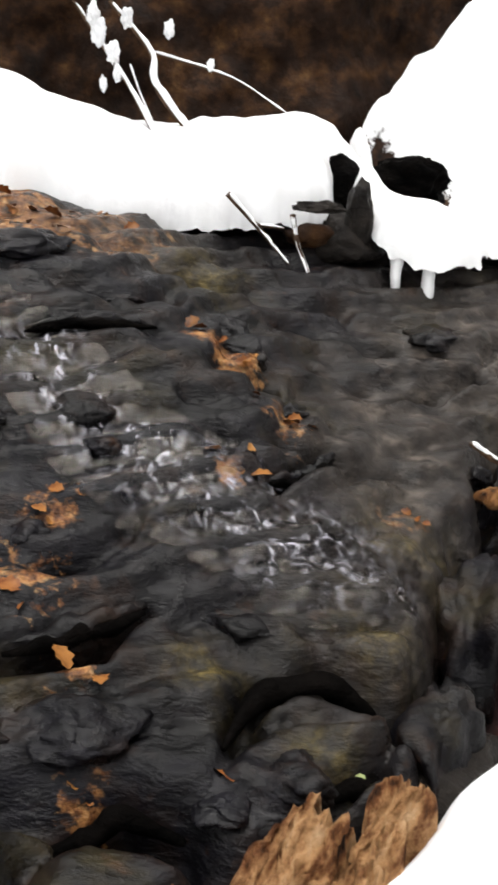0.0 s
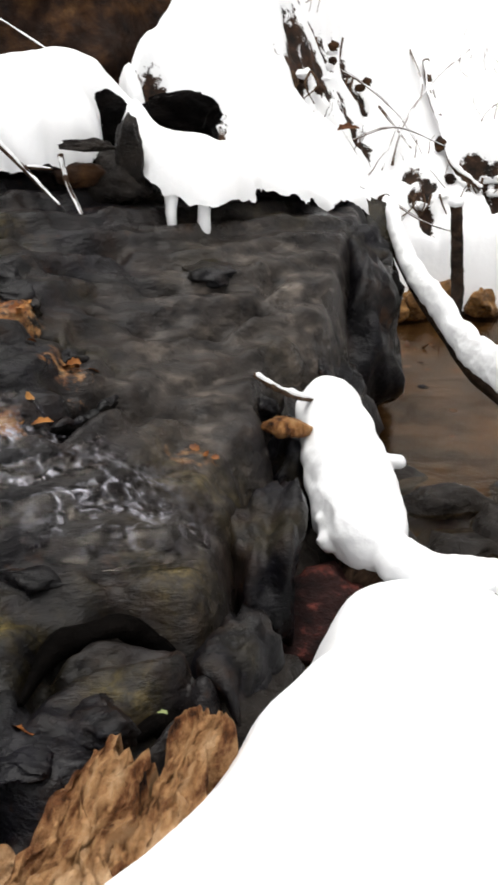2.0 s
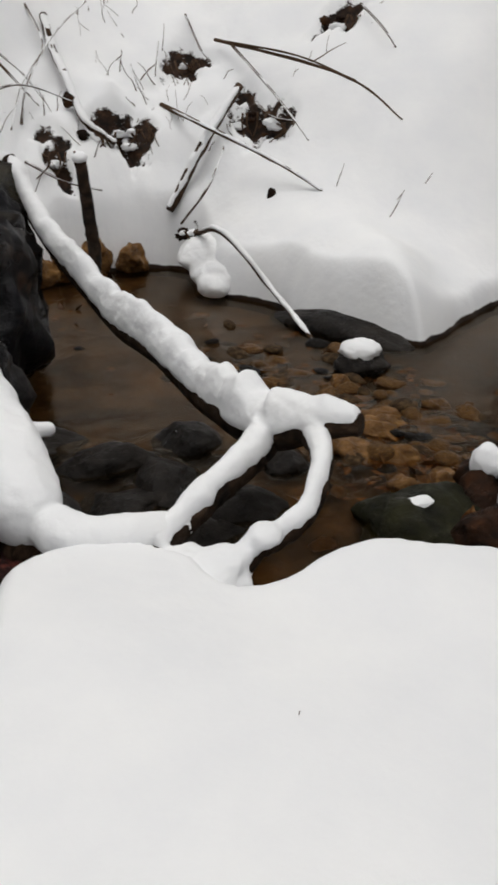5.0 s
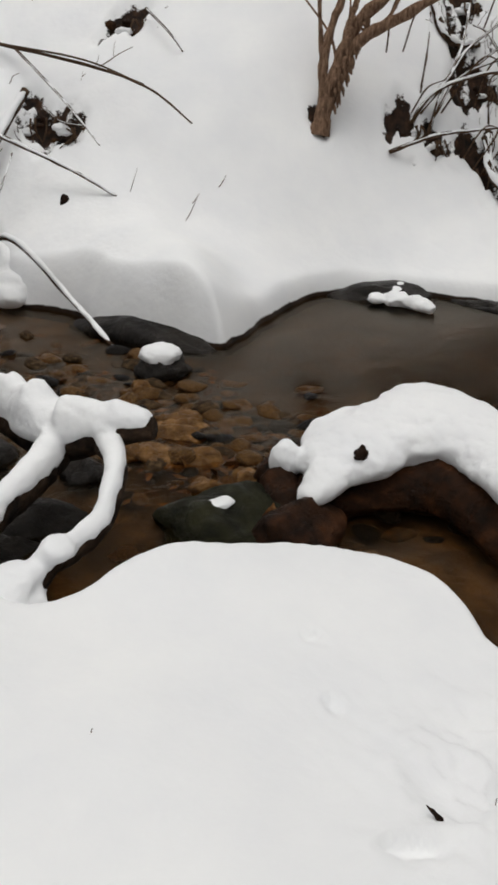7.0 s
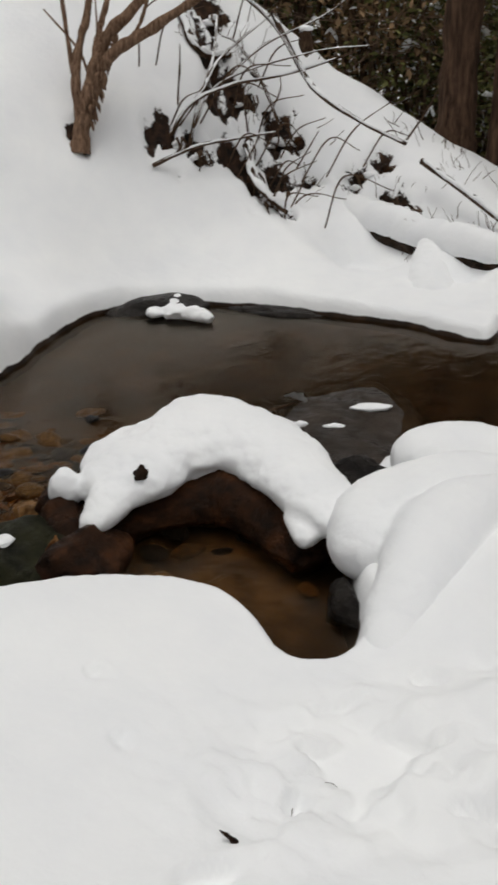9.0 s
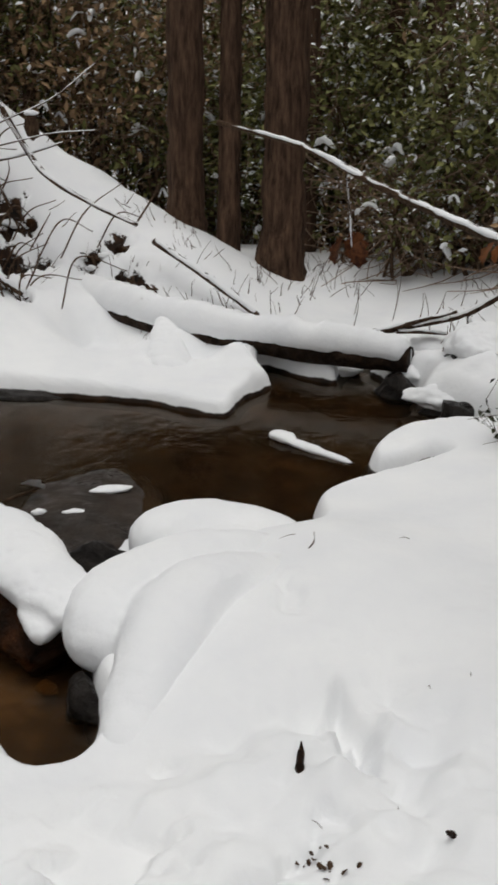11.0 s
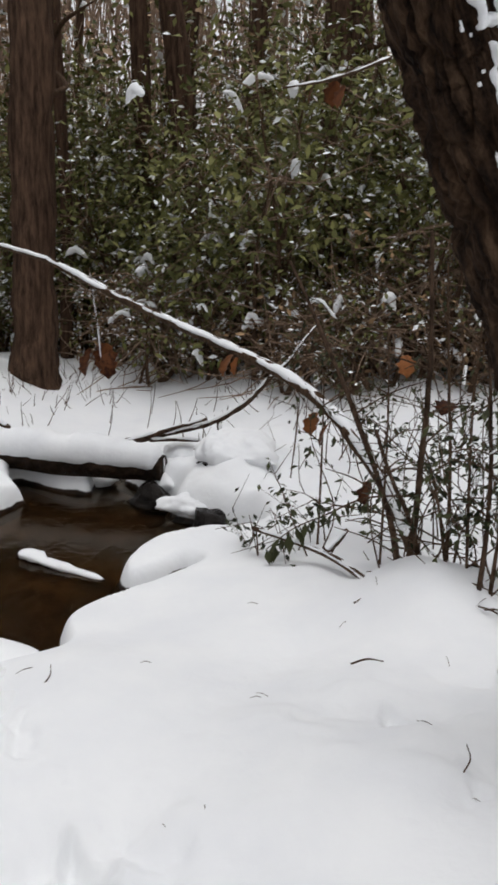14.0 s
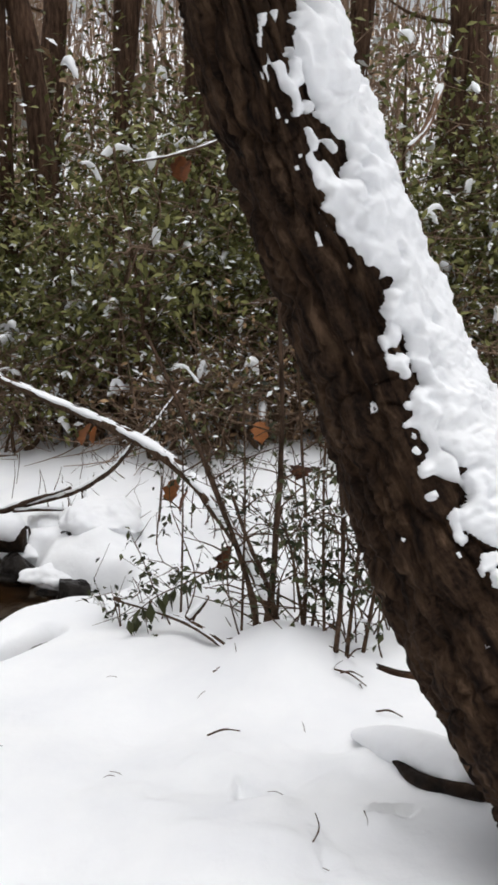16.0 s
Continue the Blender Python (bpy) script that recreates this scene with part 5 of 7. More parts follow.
stick("hanging_root", "pale broken root hanging below the ledge snow", [([(-0.12, 3.95, 1.27), (0.03, 3.9, 1.12), (0.12, 3.84, 1.03)], 0.013, 0.004), ([(0.0, 3.92, 1.16), (0.1, 3.93, 1.15)], 0.01, 0.004)], WOOD, 0.9)
stick("hanging_root", "frosted thin root hanging in front of the rock", [([(0.13, 3.95, 1.2), (0.15, 3.9, 1.1), (0.19, 3.84, 1.01), (0.23, 3.82, 0.91)], 0.012, 0.005)], WOOD, 0.6)
stone("undercut_rock", "dark broken rock under the ledge snow", (0.35, 4.05, 1.1), (0.16, 0.14, 0.1), DARK, 91)
# black lump in place of the shade inside the notch
stone("undercut_rock", "black lump for the shade behind the notch in the ledge snow", (0.36, 4.32, 1.25), (0.12, 0.1, 0.16), GAP_SHADE, 95)
stone("undercut_rock", "dark jagged rock in a notch of the ledge snow", (0.39, 3.98, 1.19), (0.055, 0.07, 0.15), DARK, 96, None, 10, 6, 0.3)
stone("undercut_rock", "dark flat splinter of rock under the ledge snow", (0.24, 3.93, 1.24), (0.11, 0.05, 0.025), DARK, 97, None, 15, 6, 0.3)
stone("undercut_rock", "brown broken rock under the ledge snow", (0.2, 4.02, 1.12), (0.1, 0.08, 0.05), EARTH, 92)
hollow((0.78, 5.4, 1.22), (0.12, 0.1, 0.1), 93, 0, 3)
# black lump in place of the shade in the gap behind
tagged(mesh_object("snow_hole", *blob((0.7, 5.05, 1.24), (0.2, 0.12, 0.13), 18, 0.35, 4), GAP_SHADE), "black lump for the shaded gap under the bank snow", "hole")
hollow((1.56, 6.12, 1.35), (0.16, 0.1, 0.12), 94, 0, 5)

# ---- stones of the riffle ----
stone("bank_rock", "low dark slab at the far shore under a pillow of snow", (3.17, 4.24, -0.02), (0.46, 0.13, 0.12), DARK, 100, None, -72, 2, 0.1)
shore_lump = thing("shore_snow_lump", "rounded lump of snow at the foot of the bank", "snow", (3.0, 5.25, 0.05))
lump = Shape().add(*blob((0, 0, 0.03), (0.16, 0.2, 0.1), 5, 0.15, 4, 20)).add(*blob((-0.1, -0.12, 0.0), (0.1, 0.12, 0.07), 6, 0.15, 4)).add(*blob((0.1, 0.2, 0.1), (0.25, 0.25, 0.12), 8, 0.15, 4))
fused_snow("snow_body", lump, shore_lump, "", 0.012, 0.012).modifiers["soften"].iterations = 30
stone("capped_stone", "small dark stone in the riffle with a snow cap", (2.95, 3.72, 0.0), (0.14, 0.12, 0.09), DARK, 101, (0, 0.01, 0.075, 0.1, 0.09, 0.055))
stone("mossy_rock", "dark mossy rock at the waterside with a fleck of snow", (2.25, 2.36, -0.02), (0.28, 0.2, 0.11), stone_material("mossy_stone", [(0.3, (0.006, 0.006, 0.004)), (0.7, (0.032, 0.031, 0.014))], 0.5, 7.0), 102, (-0.02, 0.0, 0.095, 0.06, 0.035, 0.015))
stone("orange_stone", "small orange stone standing in the shallows", (2.37, 2.26, 0.0), (0.035, 0.035, 0.07), TAN, 103)
stone("yellow_stone", "flat yellow-brown stone in the shallows", (2.5, 2.84, -0.03), (0.13, 0.1, 0.05), BROWNSTONE, 104)
rnd = random.Random(30)
for i in range(11):
    stone("riffle_rock", "yellow-brown wet rock in the riffle", (rnd.uniform(2.25, 2.75), rnd.uniform(2.5, 3.6), -0.012), (rnd.uniform(0.06, 0.14), rnd.uniform(0.05, 0.09), 0.05), BROWNSTONE, 800 + i, None, rnd.uniform(0, 180), 5, 0.25, "riffle rocks")
rnd = random.Random(31)
base_stones = []
for k in range(10):
    v, f = blob((0, 0, 0), (1, 0.75, 0.45), 200 + k, 0.25, 2, 0, 0, 1.6, 4)
    me = mesh_object("riffle_stone", v, f, (BROWNSTONE, DARK, BROWNSTONE, BED)[k % 4])
    base_stones.append(me)
for k in range(240):
    x, y = rnd.gauss(2.66, 0.26), rnd.gauss(3.25, 0.6)
    if k < 10:
        ob = base_stones[k]
    else:
        ob = new("riffle_stone", base_stones[k % 10].data)
    s = rnd.uniform(0.025, 0.085)
    ob.matrix_world = pose(x, y, -0.03 + rnd.uniform(-0.03, 0.035), rnd.uniform(-15, 15), rnd.uniform(-15, 15), rnd.uniform(0, 360)) @ Matrix.Diagonal((s, s, s, 1))
    tagged(ob, "small wet brown stone in the shallow riffle", "stone", "riffle stones")
g = np.random.default_rng(5)
c = np.concatenate([g.normal(0, 1, (260, 3)) * (0.26, 0.5, 0.01) + (2.65, 3.3, -0.028), g.normal(0, 1, (200, 3)) * (0.2, 0.2, 0.01) + (2.5, 2.55, -0.03), g.normal(0, 1, (120, 3)) * (0.3, 0.2, 0.008) + (1.7, 5.2, -0.03)])
litter = mesh_object("leaf_litter", *leaves(c, 0.07, 6, 0.0, 0.4), LITTER)
tagged(litter, "drowned orange and brown leaves between the stones", "leaf litter", kind="stuff")

# ---- mid-stream log, slab and floes ----
WETLOG = stone_material("wet_brown_log", [(0.35, (0.005, 0.003, 0.002)), (0.55, (0.035, 0.014, 0.006)), (0.78, (0.12, 0.045, 0.016))], 0.4, 8.0, (1, 1, 1.4))
log = thing("stream_log", "curved log standing in the stream under a thick cap of snow", "log")
Shape().add(*tube([(2.6, 2.4, -0.05), (2.88, 2.33, 0.02), (3.05, 2.12, 0.06), (3.0, 1.8, 0.04), (2.88, 1.58, -0.02)], [0.09, 0.12, 0.14, 0.12, 0.1], 20, 60, 0.06, 4)).put("wood", WETLOG, log)
Shape().add(*tube([(2.6, 2.5, 0.05), (2.52, 2.38, 0.02), (2.44, 2.22, -0.06)], [0.07, 0.075, 0.06], 12, 24, 0.2, 5)).put("wood", WETLOG, log)
Shape().add(*tube([(2.56, 2.26, -0.08), (2.78, 2.2, 0.0), (2.96, 2.05, 0.03), (2.95, 1.82, 0.02), (2.85, 1.58, -0.06)], [0.07, 0.1, 0.12, 0.11, 0.08], 20, 60, 0.06, 6)).put("wood", WETLOG, log)
log_cap = Shape()
log_cap.add(*snow_roll([(2.58, 2.36, 0.1), (2.74, 2.3, 0.14), (2.94, 2.26, 0.175), (3.1, 2.18, 0.19), (3.11, 1.97, 0.19), (3.02, 1.77, 0.175), (2.94, 1.6, 0.15), (2.89, 1.45, 0.12)], [0.1, 0.15, 0.2, 0.215, 0.175, 0.145, 0.12, 0.09], 40, 110, 0.12, 6, 0.55))
log_cap.add(*snow_roll([(2.45, 2.17, 0.08), (2.52, 2.2, 0.1), (2.62, 2.22, 0.125), (2.76, 2.2, 0.15), (2.88, 2.14, 0.16)], [0.05, 0.075, 0.09, 0.1, 0.09], 28, 60, 0.3, 8, 0.6))
log_cap.add(*snow_roll([(2.92, 1.66, 0.14), (2.84, 1.6, 0.11), (2.77, 1.56, 0.085)], [0.09, 0.06, 0.03], 24, 40, 0.25, 9, 0.7))
for c, w, turn in [((3.22, 2.34, 0.16), (0.2, 0.2, 0.1), 0), ((2.88, 2.42, 0.14), (0.2, 0.12, 0.08), 0), ((2.575, 2.42, 0.12), (0.062, 0.058, 0.07), 0)]:
    log_cap.add(*blob(c, w, int(c[0] * 40), 0.16, 4, turn))
fused_snow("snow_cover", log_cap, log, "thick rounded cap of white snow, crumbling along its edge", 0.009, 0.016)
tagged(mesh_object("knot_hole", *blob((2.69, 2.165, 0.2), (0.028, 0.022, 0.026), 4, 0.4, 3), EARTH), "dark hole in the snow of the stream log", "hole")
slab = thing("stream_slab", "flat dark slab just under the water with patches of snow", "rock", (3.82, 2.1, -0.022))
Shape().add(*blob((0, 0, 0), (0.62, 0.3, 0.05), 120, 0.14, 5, 27, 0, 1.4, 3)).put("slab_body", stone_material("grey_brown_slab", [(0.3, (0.014, 0.011, 0.009)), (0.7, (0.06, 0.046, 0.037))], 0.45, 6.0), slab)
for i, (dx, dy, sx, sy) in enumerate([(0.24, 0.03, 0.09, 0.04), (-0.04, 0.03, 0.05, 0.018), (-0.1, 0.16, 0.03, 0.02)]):
    Shape().add(*blob((dx, dy, 0.045), (sx, sy, 0.014), 121 + i, 0.25, 3, -50)).put("snow_patch", SNOW, slab, "thin wet patch of snow")
dead_leaf((3.9, 2.36, 0.045), 0.11, 150, -20, 30, SNOW, "frosted_leaf", "curled frosted leaf on the slab")
stick("slab_twig", "short twig on the slab", [([(3.75, 2.45, 0.03), (3.92, 2.37, 0.05)], 0.006, 0.004)])
floe = thing("snow_floe", "ragged floe of wet snow on the far shore's rock", "snow floe", (4.7, 3.84, 0.02))
wet = Shape()
for x, y, a, c, h in [(-0.08, 0.1, 0.07, 0.05, 0.03), (0.0, 0.02, 0.09, 0.07, 0.045), (0.03, -0.1, 0.07, 0.09, 0.045), (0.02, -0.2, 0.05, 0.05, 0.035), (0.1, 0.12, 0.09, 0.04, 0.035), (0.17, 0.16, 0.07, 0.05, 0.04)]:
    wet.add(*blob((x, y, 0.01), (a, c, h), int(80 + 50 * x), 0.35, 4, 20))
fused_snow("snow_body", wet, floe, "", 0.01, 0.018)
stone("shelf_rock", "flat dark shelf of rock at the far shore", (4.82, 4.06, -0.01), (0.34, 0.24, 0.075), DARK, 131, None, -20)
stone("shelf_rock", "low dark rock along the far shore", (5.12, 3.45, -0.02), (0.1, 0.35, 0.05), DARK, 132, None, 20)
isle = smooth_line([(5.08, 1.82, 0.0), (4.98, 1.62, 0.0), (4.87, 1.32, -0.01)], 12)
ob = thing("snowy_spit", "thin dark spit in the water with a strip of snow", "snow strip")
Shape().add(*tube(isle, [0.04] * 4 + [0.03] * 4 + [0.015] * 4, 10, 0, 0.2)).put("mud", EARTH, ob)
Shape().add(*snow_strip(isle, [0.05] * 4 + [0.03] * 4 + [0.02] * 4, [0.025] * 4 + [0.018] * 4 + [0.014] * 4, 30, 3)).put("snow_cover", SNOW, ob)
for x, y, r, sd in [(2.68, 1.34, 0.075, 1), (3.35, 1.72, 0.13, 2), (4.88, 0.95, 0.08, 3), (5.75, 1.05, 0.12, 4), (6.1, 1.45, 0.13, 5), (5.5, 0.85, 0.08, 6), (2.4, 2.15, 0.12, 7), (2.55, 2.38, 0.1, 8)]:
    stone("shore_rock", "dark wet rock under the snow at the water's edge", (x, y, 0.0), (r * 1.4, r, r), DARK if sd < 7 else WETLOG, 140 + sd, None, sd * 50, group="shore rocks")

hummock = thing("snow_hummocks", "rounded hummocks of snow hanging over the pool's edge", "snow", (3.1, 1.2, 0.08))
rolls = Shape()
for pts, rad in [([(2.42, 1.06, 0.02), (2.55, 1.1, 0.07), (2.74, 1.14, 0.14), (2.95, 1.18, 0.185), (3.15, 1.12, 0.175), (3.4, 0.95, 0.1)], [0.08, 0.1, 0.125, 0.14, 0.14, 0.12]),
                 ([(2.74, 1.32, 0.08), (2.88, 1.4, 0.145), (3.08, 1.42, 0.16), (3.35, 1.28, 0.14), (3.6, 1.05, 0.07)], [0.1, 0.13, 0.13, 0.14, 0.12]),
                 ([(3.4, 1.58, 0.08), (3.55, 1.56, 0.115), (3.7, 1.45, 0.1), (3.76, 1.28, 0.08), (3.74, 1.1, 0.04)], [0.1, 0.13, 0.13, 0.12, 0.1])]:
    rolls.add(*snow_roll(np.array(pts) - (3.1, 1.2, 0.08), rad, 32, 70, 0.07, len(pts), 0.9))
for c, w, turn in [((3.1, 1.02, 0.1), (0.45, 0.22, 0.13), -25), ((3.4, 1.2, 0.08), (0.34, 0.26, 0.11), -20), ((3.58, 1.36, 0.08), (0.25, 0.22, 0.1), 0)]:
    rolls.add(*blob(np.array(c) - (3.1, 1.2, 0.08), w, int(c[0] * 30), 0.06, 4, turn))
fused_snow("snow_body", rolls, hummock, "", 0.012, 0.01).modifiers["soften"].iterations = 22

for i, (x, y, z, sx, sy, sz, tn) in enumerate([(6.24, 1.46, 0.03, 0.12, 0.11, 0.1, 0), (5.9, 1.08, 0.02, 0.3, 0.13, 0.1, 105), (6.25, 1.02, 0.2, 0.26, 0.24, 0.17, 20), (6.6, 1.4, 0.1, 0.2, 0.15, 0.12, 60), (6.36, 1.98, 0.0, 0.2, 0.08, 0.07, 95)]):
    ob = thing("snowy_boulder", "dark waterside boulder under a thick round snow cap", "rock", (x, y, z), "snowy boulders")
    Shape().add(*blob((0, 0, -0.03), (sx * 0.9, sy * 0.95, sz * 0.8), 410 + i, 0.25, 4, tn, 0, 1.6, 3)).put("stone_body", DARK, ob)
    capped = Shape().add(*blob((0, 0, sz * 0.55), (sx, sy, sz * 0.75), 460 + i, 0.25, 4, tn, 0.3))
    rr = random.Random(i)
    for k in range(4):
        u, v = rr.uniform(-0.75, 0.75) * sx, rr.uniform(-0.6, 0.6) * sy
        c_, s_n = math.cos(radians(tn)), math.sin(radians(tn))
        capped.add(*blob((u * c_ - v * s_n, u * s_n + v * c_, sz * rr.uniform(0.4, 0.7)), (0.07, 0.07, 0.06), k, 0.3, 3))
    fused_snow("snow_cap", capped, ob, "thick rounded white snow cap", 0.014, 0.03)
for i, (x, y) in enumerate([(2.05, 5.82), (2.28, 5.92), (2.5, 5.96), (2.72, 5.9), (1.75, 5.62)]):
    stone("bank_stone", "brown stone bared at the foot of the far bank", (x, y, 0.06), (0.15, 0.1, 0.11 + 0.02 * (i % 3)), BROWNSTONE, 430 + i, None, i * 25, 5, 0.3, "bank stones")

# ---- fallen log on the far bank with its branches ----
limb_with_snow("fallen_log", "long straight fallen log at the waterside, topped with snow", [
    ([(6.6, 4.1, 0.3), (6.32, 3.1, 0.2), (6.22, 2.2, 0.185), (6.2, 1.44, 0.175)], [0.095, 0.095, 0.09, 0.08], [0.14, 0.14, 0.13, 0.11])], "log", lump=0.12, wide=1.15)
drape = thing("snow_drape", "ramp of snow sagging from the fallen log to the shore", "snow", (6.1, 2.9, 0.1))
sag = Shape()
for pts, rad in [([(6.36, 3.12, 0.27), (6.26, 3.08, 0.23), (6.1, 3.0, 0.13), (5.9, 2.87, 0.05), (5.65, 2.65, 0.0)], [0.085, 0.09, 0.12, 0.16, 0.16]),
                 ([(6.27, 2.48, 0.22), (6.18, 2.46, 0.15), (6.06, 2.42, 0.06), (5.92, 2.36, 0.0)], [0.07, 0.06, 0.07, 0.08])]:
    sag.add(*snow_roll(np.array(pts) - (6.1, 2.9, 0.1), rad, 28, 60, 0.12, len(pts), 0.8))
fused_snow("snow_body", sag, drape, "", 0.014, 0.012).modifiers["soften"].iterations = 20
stick("log_branch", "curved grey branch rising from the fallen log", [
    ([(6.4, 1.84, 0.22), (6.44, 1.8, 0.245), (6.51, 1.48, 0.324), (6.49, 1.228, 0.405), (6.461, 1.019, 0.537), (6.419, 0.865, 0.703)], 0.028, 0.014), ([(6.42, 1.78, 0.25), (6.47, 1.5, 0.345), (6.46, 1.25, 0.43)], 0.018, 0.01),
    ([(6.419, 0.865, 0.703), (6.454, 0.761, 0.808), (6.495, 0.644, 0.97), (6.5, 0.6, 1.02)], 0.012, 0.005), ([(6.46, 1.608, 0.28), (6.49, 1.33, 0.287), (6.49, 1.087, 0.27)], 0.014, 0.006), ([(6.48, 1.18, 0.41), (6.47, 1.17, 0.34), (6.46, 1.14, 0.28)], 0.016, 0.01)], WOOD, 0.7, "branch", n=8)

# ---- far bank: sticks, hollows, brush ----
stick("snowy_pole", "thick stick leaning on the bank, snow on its upper side", [([(2.95, 5.82, 0.36), (3.21, 5.85, 0.74), (3.56, 6.03, 1.06)], 0.03, 0.024)], WOOD, 0.8, n=10)
stick("crossed_stick", "dark stick lying across the bank snow", [([(3.16, 6.36, 0.93), (3.26, 5.66, 0.81), (3.45, 5.29, 0.67), (3.63, 5.12, 0.53)], 0.016, 0.008), ([(3.45, 5.29, 0.67), (3.55, 5.28, 0.62)], 0.008, 0.004)], TWIG, 0.5)
stick("bare_wand", "long thin bent wands sticking out of the snow", [([(3.65, 6.54, 1.31), (3.86, 5.73, 1.21), (3.95, 5.24, 1.11), (4.03, 4.93, 0.94)], 0.012, 0.005), ([(3.65, 6.54, 1.31), (3.83, 5.82, 1.25), (3.97, 5.33, 1.13)], 0.008, 0.004)])
stick("bent_stick", "bent dark stick propped at the waterside", [([(3.0, 5.55, 0.27), (2.93, 5.06, 0.37), (3.04, 4.66, 0.1), (2.97, 4.18, 0.0)], 0.018, 0.012)], TWIG, 0.8)
stick("twisted_root", "twisted dark root climbing the bank", [([(2.63, 7.04, 1.46), (2.61, 6.82, 1.25), (2.6, 6.6, 1.11), (2.6, 6.3, 0.87), (2.7, 6.22, 0.78), (2.76, 6.19, 0.73)], 0.03, 0.016)], WOOD, 0.8)
for pts in [[(2.54, 7.17, 1.55), (2.52, 6.76, 1.29), (2.27, 6.46, 1.08), (2.12, 6.26, 0.84)], [(2.2, 6.66, 1.19), (2.34, 6.37, 0.96)], [(2.15, 6.13, 0.67), (2.32, 5.97, 0.57), (2.57, 5.97, 0.49)],
            [(2.99, 5.74, 0.29), (3.06, 5.5, 0.55), (3.24, 5.64, 0.75)], [(3.69, 6.37, 1.28), (3.62, 5.8, 1.09), (3.63, 5.48, 0.91), (3.68, 5.38, 0.79)], [(3.57, 6.82, 1.46), (3.52, 6.52, 1.27), (3.56, 6.43, 1.18)],
            [(4.45, 6.0, 1.54), (4.41, 5.68, 1.4), (4.47, 5.62, 1.29)], [(1.87, 6.85, 1.45), (2.08, 6.73, 1.34), (2.29, 6.57, 1.16), (2.4, 6.44, 0.98)], [(1.89, 6.36, 0.99), (2.25, 6.45, 1.08), (2.6, 6.38, 0.96)],
            [(2.21, 6.34, 0.86), (2.31, 6.47, 1.08), (2.59, 6.76, 1.34), (2.92, 7.0, 1.54)], [(3.6, 5.9, 0.97), (3.63, 5.74, 0.9), (3.71, 5.6, 0.88)]]:
    stick("bank_twig", "thin bare twig on the snowy bank", [(pts, 0.009, 0.004)], TWIG, 0.4, "twig", "bank twigs")
for i, (x, y, z, sx, sz, tn) in enumerate([(1.75, 6.62, 1.33, 0.22, 0.14, -10), (2.02, 6.8, 1.36, 0.14, 0.13, 0), (2.36, 6.2, 0.72, 0.16, 0.1, 0), (2.74, 6.3, 0.84, 0.2, 0.09, 5), (2.92, 6.25, 0.8, 0.14, 0.07, 0), (3.42, 6.62, 1.26, 0.14, 0.08, 0),
                                           (3.62, 5.98, 1.02, 0.16, 0.12, -20), (3.7, 5.75, 0.86, 0.1, 0.07, -20), (2.98, 5.62, 0.24, 0.1, 0.12, 0), (5.58, 4.68, 0.85, 0.1, 0.09, -40), (5.68, 4.55, 0.76, 0.09, 0.08, -40), (6.0, 4.4, 0.7, 0.17, 0.12, -45),
                                           (5.95, 4.17, 0.5, 0.16, 0.14, -50), (6.25, 4.2, 0.58, 0.17, 0.12, -50), (6.42, 4.72, 1.08, 0.15, 0.09, -45), (6.55, 4.52, 0.98, 0.14, 0.1, -45), (6.56, 5.1, 1.54, 0.14, 0.09, -45), (4.4, 6.1, 1.48, 0.14, 0.09, -20),
                                           (6.65, 3.65, 0.58, 0.1, 0.08, -60), (6.66, 3.92, 0.72, 0.12, 0.07, -60), (6.83, 3.8, 0.82, 0.09, 0.07, -60), (6.54, 4.46, 0.9, 0.13, 0.08, -50), (6.53, 3.42, 0.42, 0.07, 0.06, -60)]):
    hollow((x, y, float(land_height(np.array(x), np.array(y))) + 0.03), (sx, 0.09, sz), 300 + i, tn, 5)
tagged(mesh_object("snow_hole", *blob((3.38, 5.3, 0.5), (0.03, 0.02, 0.05), 8, 0.2, 3), EARTH), "small dark hole in the bank snow", "hole")
dead_leaf((1.72, 5.45, 1.16), 0.13, 150, 10, 20, RUST)
stone("bark_scrap", "scrap of dark bark in the bank snow", (2.55, 6.42, 0.98), (0.04, 0.03, 0.05), EARTH, 400)

shrub = thing("tan_shrub", "many-stemmed shrub with peeling tan bark rising from the snow", "shrub", (5.01, 4.88, 0.94))
for i, (pts, r) in enumerate([([(-0.02, 0, -0.12), (0.0, 0.0, -0.02), (0.06, -0.01, 0.15), (0.13, -0.02, 0.33), (0.23, -0.04, 0.54), (0.39, -0.13, 0.71), (0.6, -0.2, 0.95), (0.9, -0.1, 1.5)], 0.062),
                              ([(0.1, -0.02, 0.26), (0.14, -0.04, 0.36), (0.23, -0.18, 0.5), (0.34, -0.37, 0.61), (0.44, -0.55, 0.73), (0.56, -0.87, 0.91)], 0.042),
                              ([(-0.01, 0.02, -0.1), (0.02, 0.03, 0.1), (0.05, 0.06, 0.33), (0.11, 0.07, 0.51), (0.2, 0.06, 0.73), (0.3, 0.07, 1.2)], 0.036),
                              ([(0.1, 0.0, 0.2), (0.15, 0.0, 0.38), (0.23, 0.03, 0.54), (0.35, 0.06, 0.74), (0.5, 0.05, 1.2)], 0.024), ([(0.23, -0.18, 0.49), (0.28, -0.23, 0.56), (0.32, -0.27, 0.65), (0.4, -0.29, 0.85)], 0.013), ([(0.05, 0.06, 0.0), (0.09, 0.12, 0.3), (0.12, 0.2, 0.7), (0.16, 0.25, 1.1)], 0.016)]):
    Shape().add(*tube(pts, [r * (1 - 0.09 * j) for j in range(len(pts))], 12, 50, 0.3, i)).put("stem", SHRUBBARK, shrub)
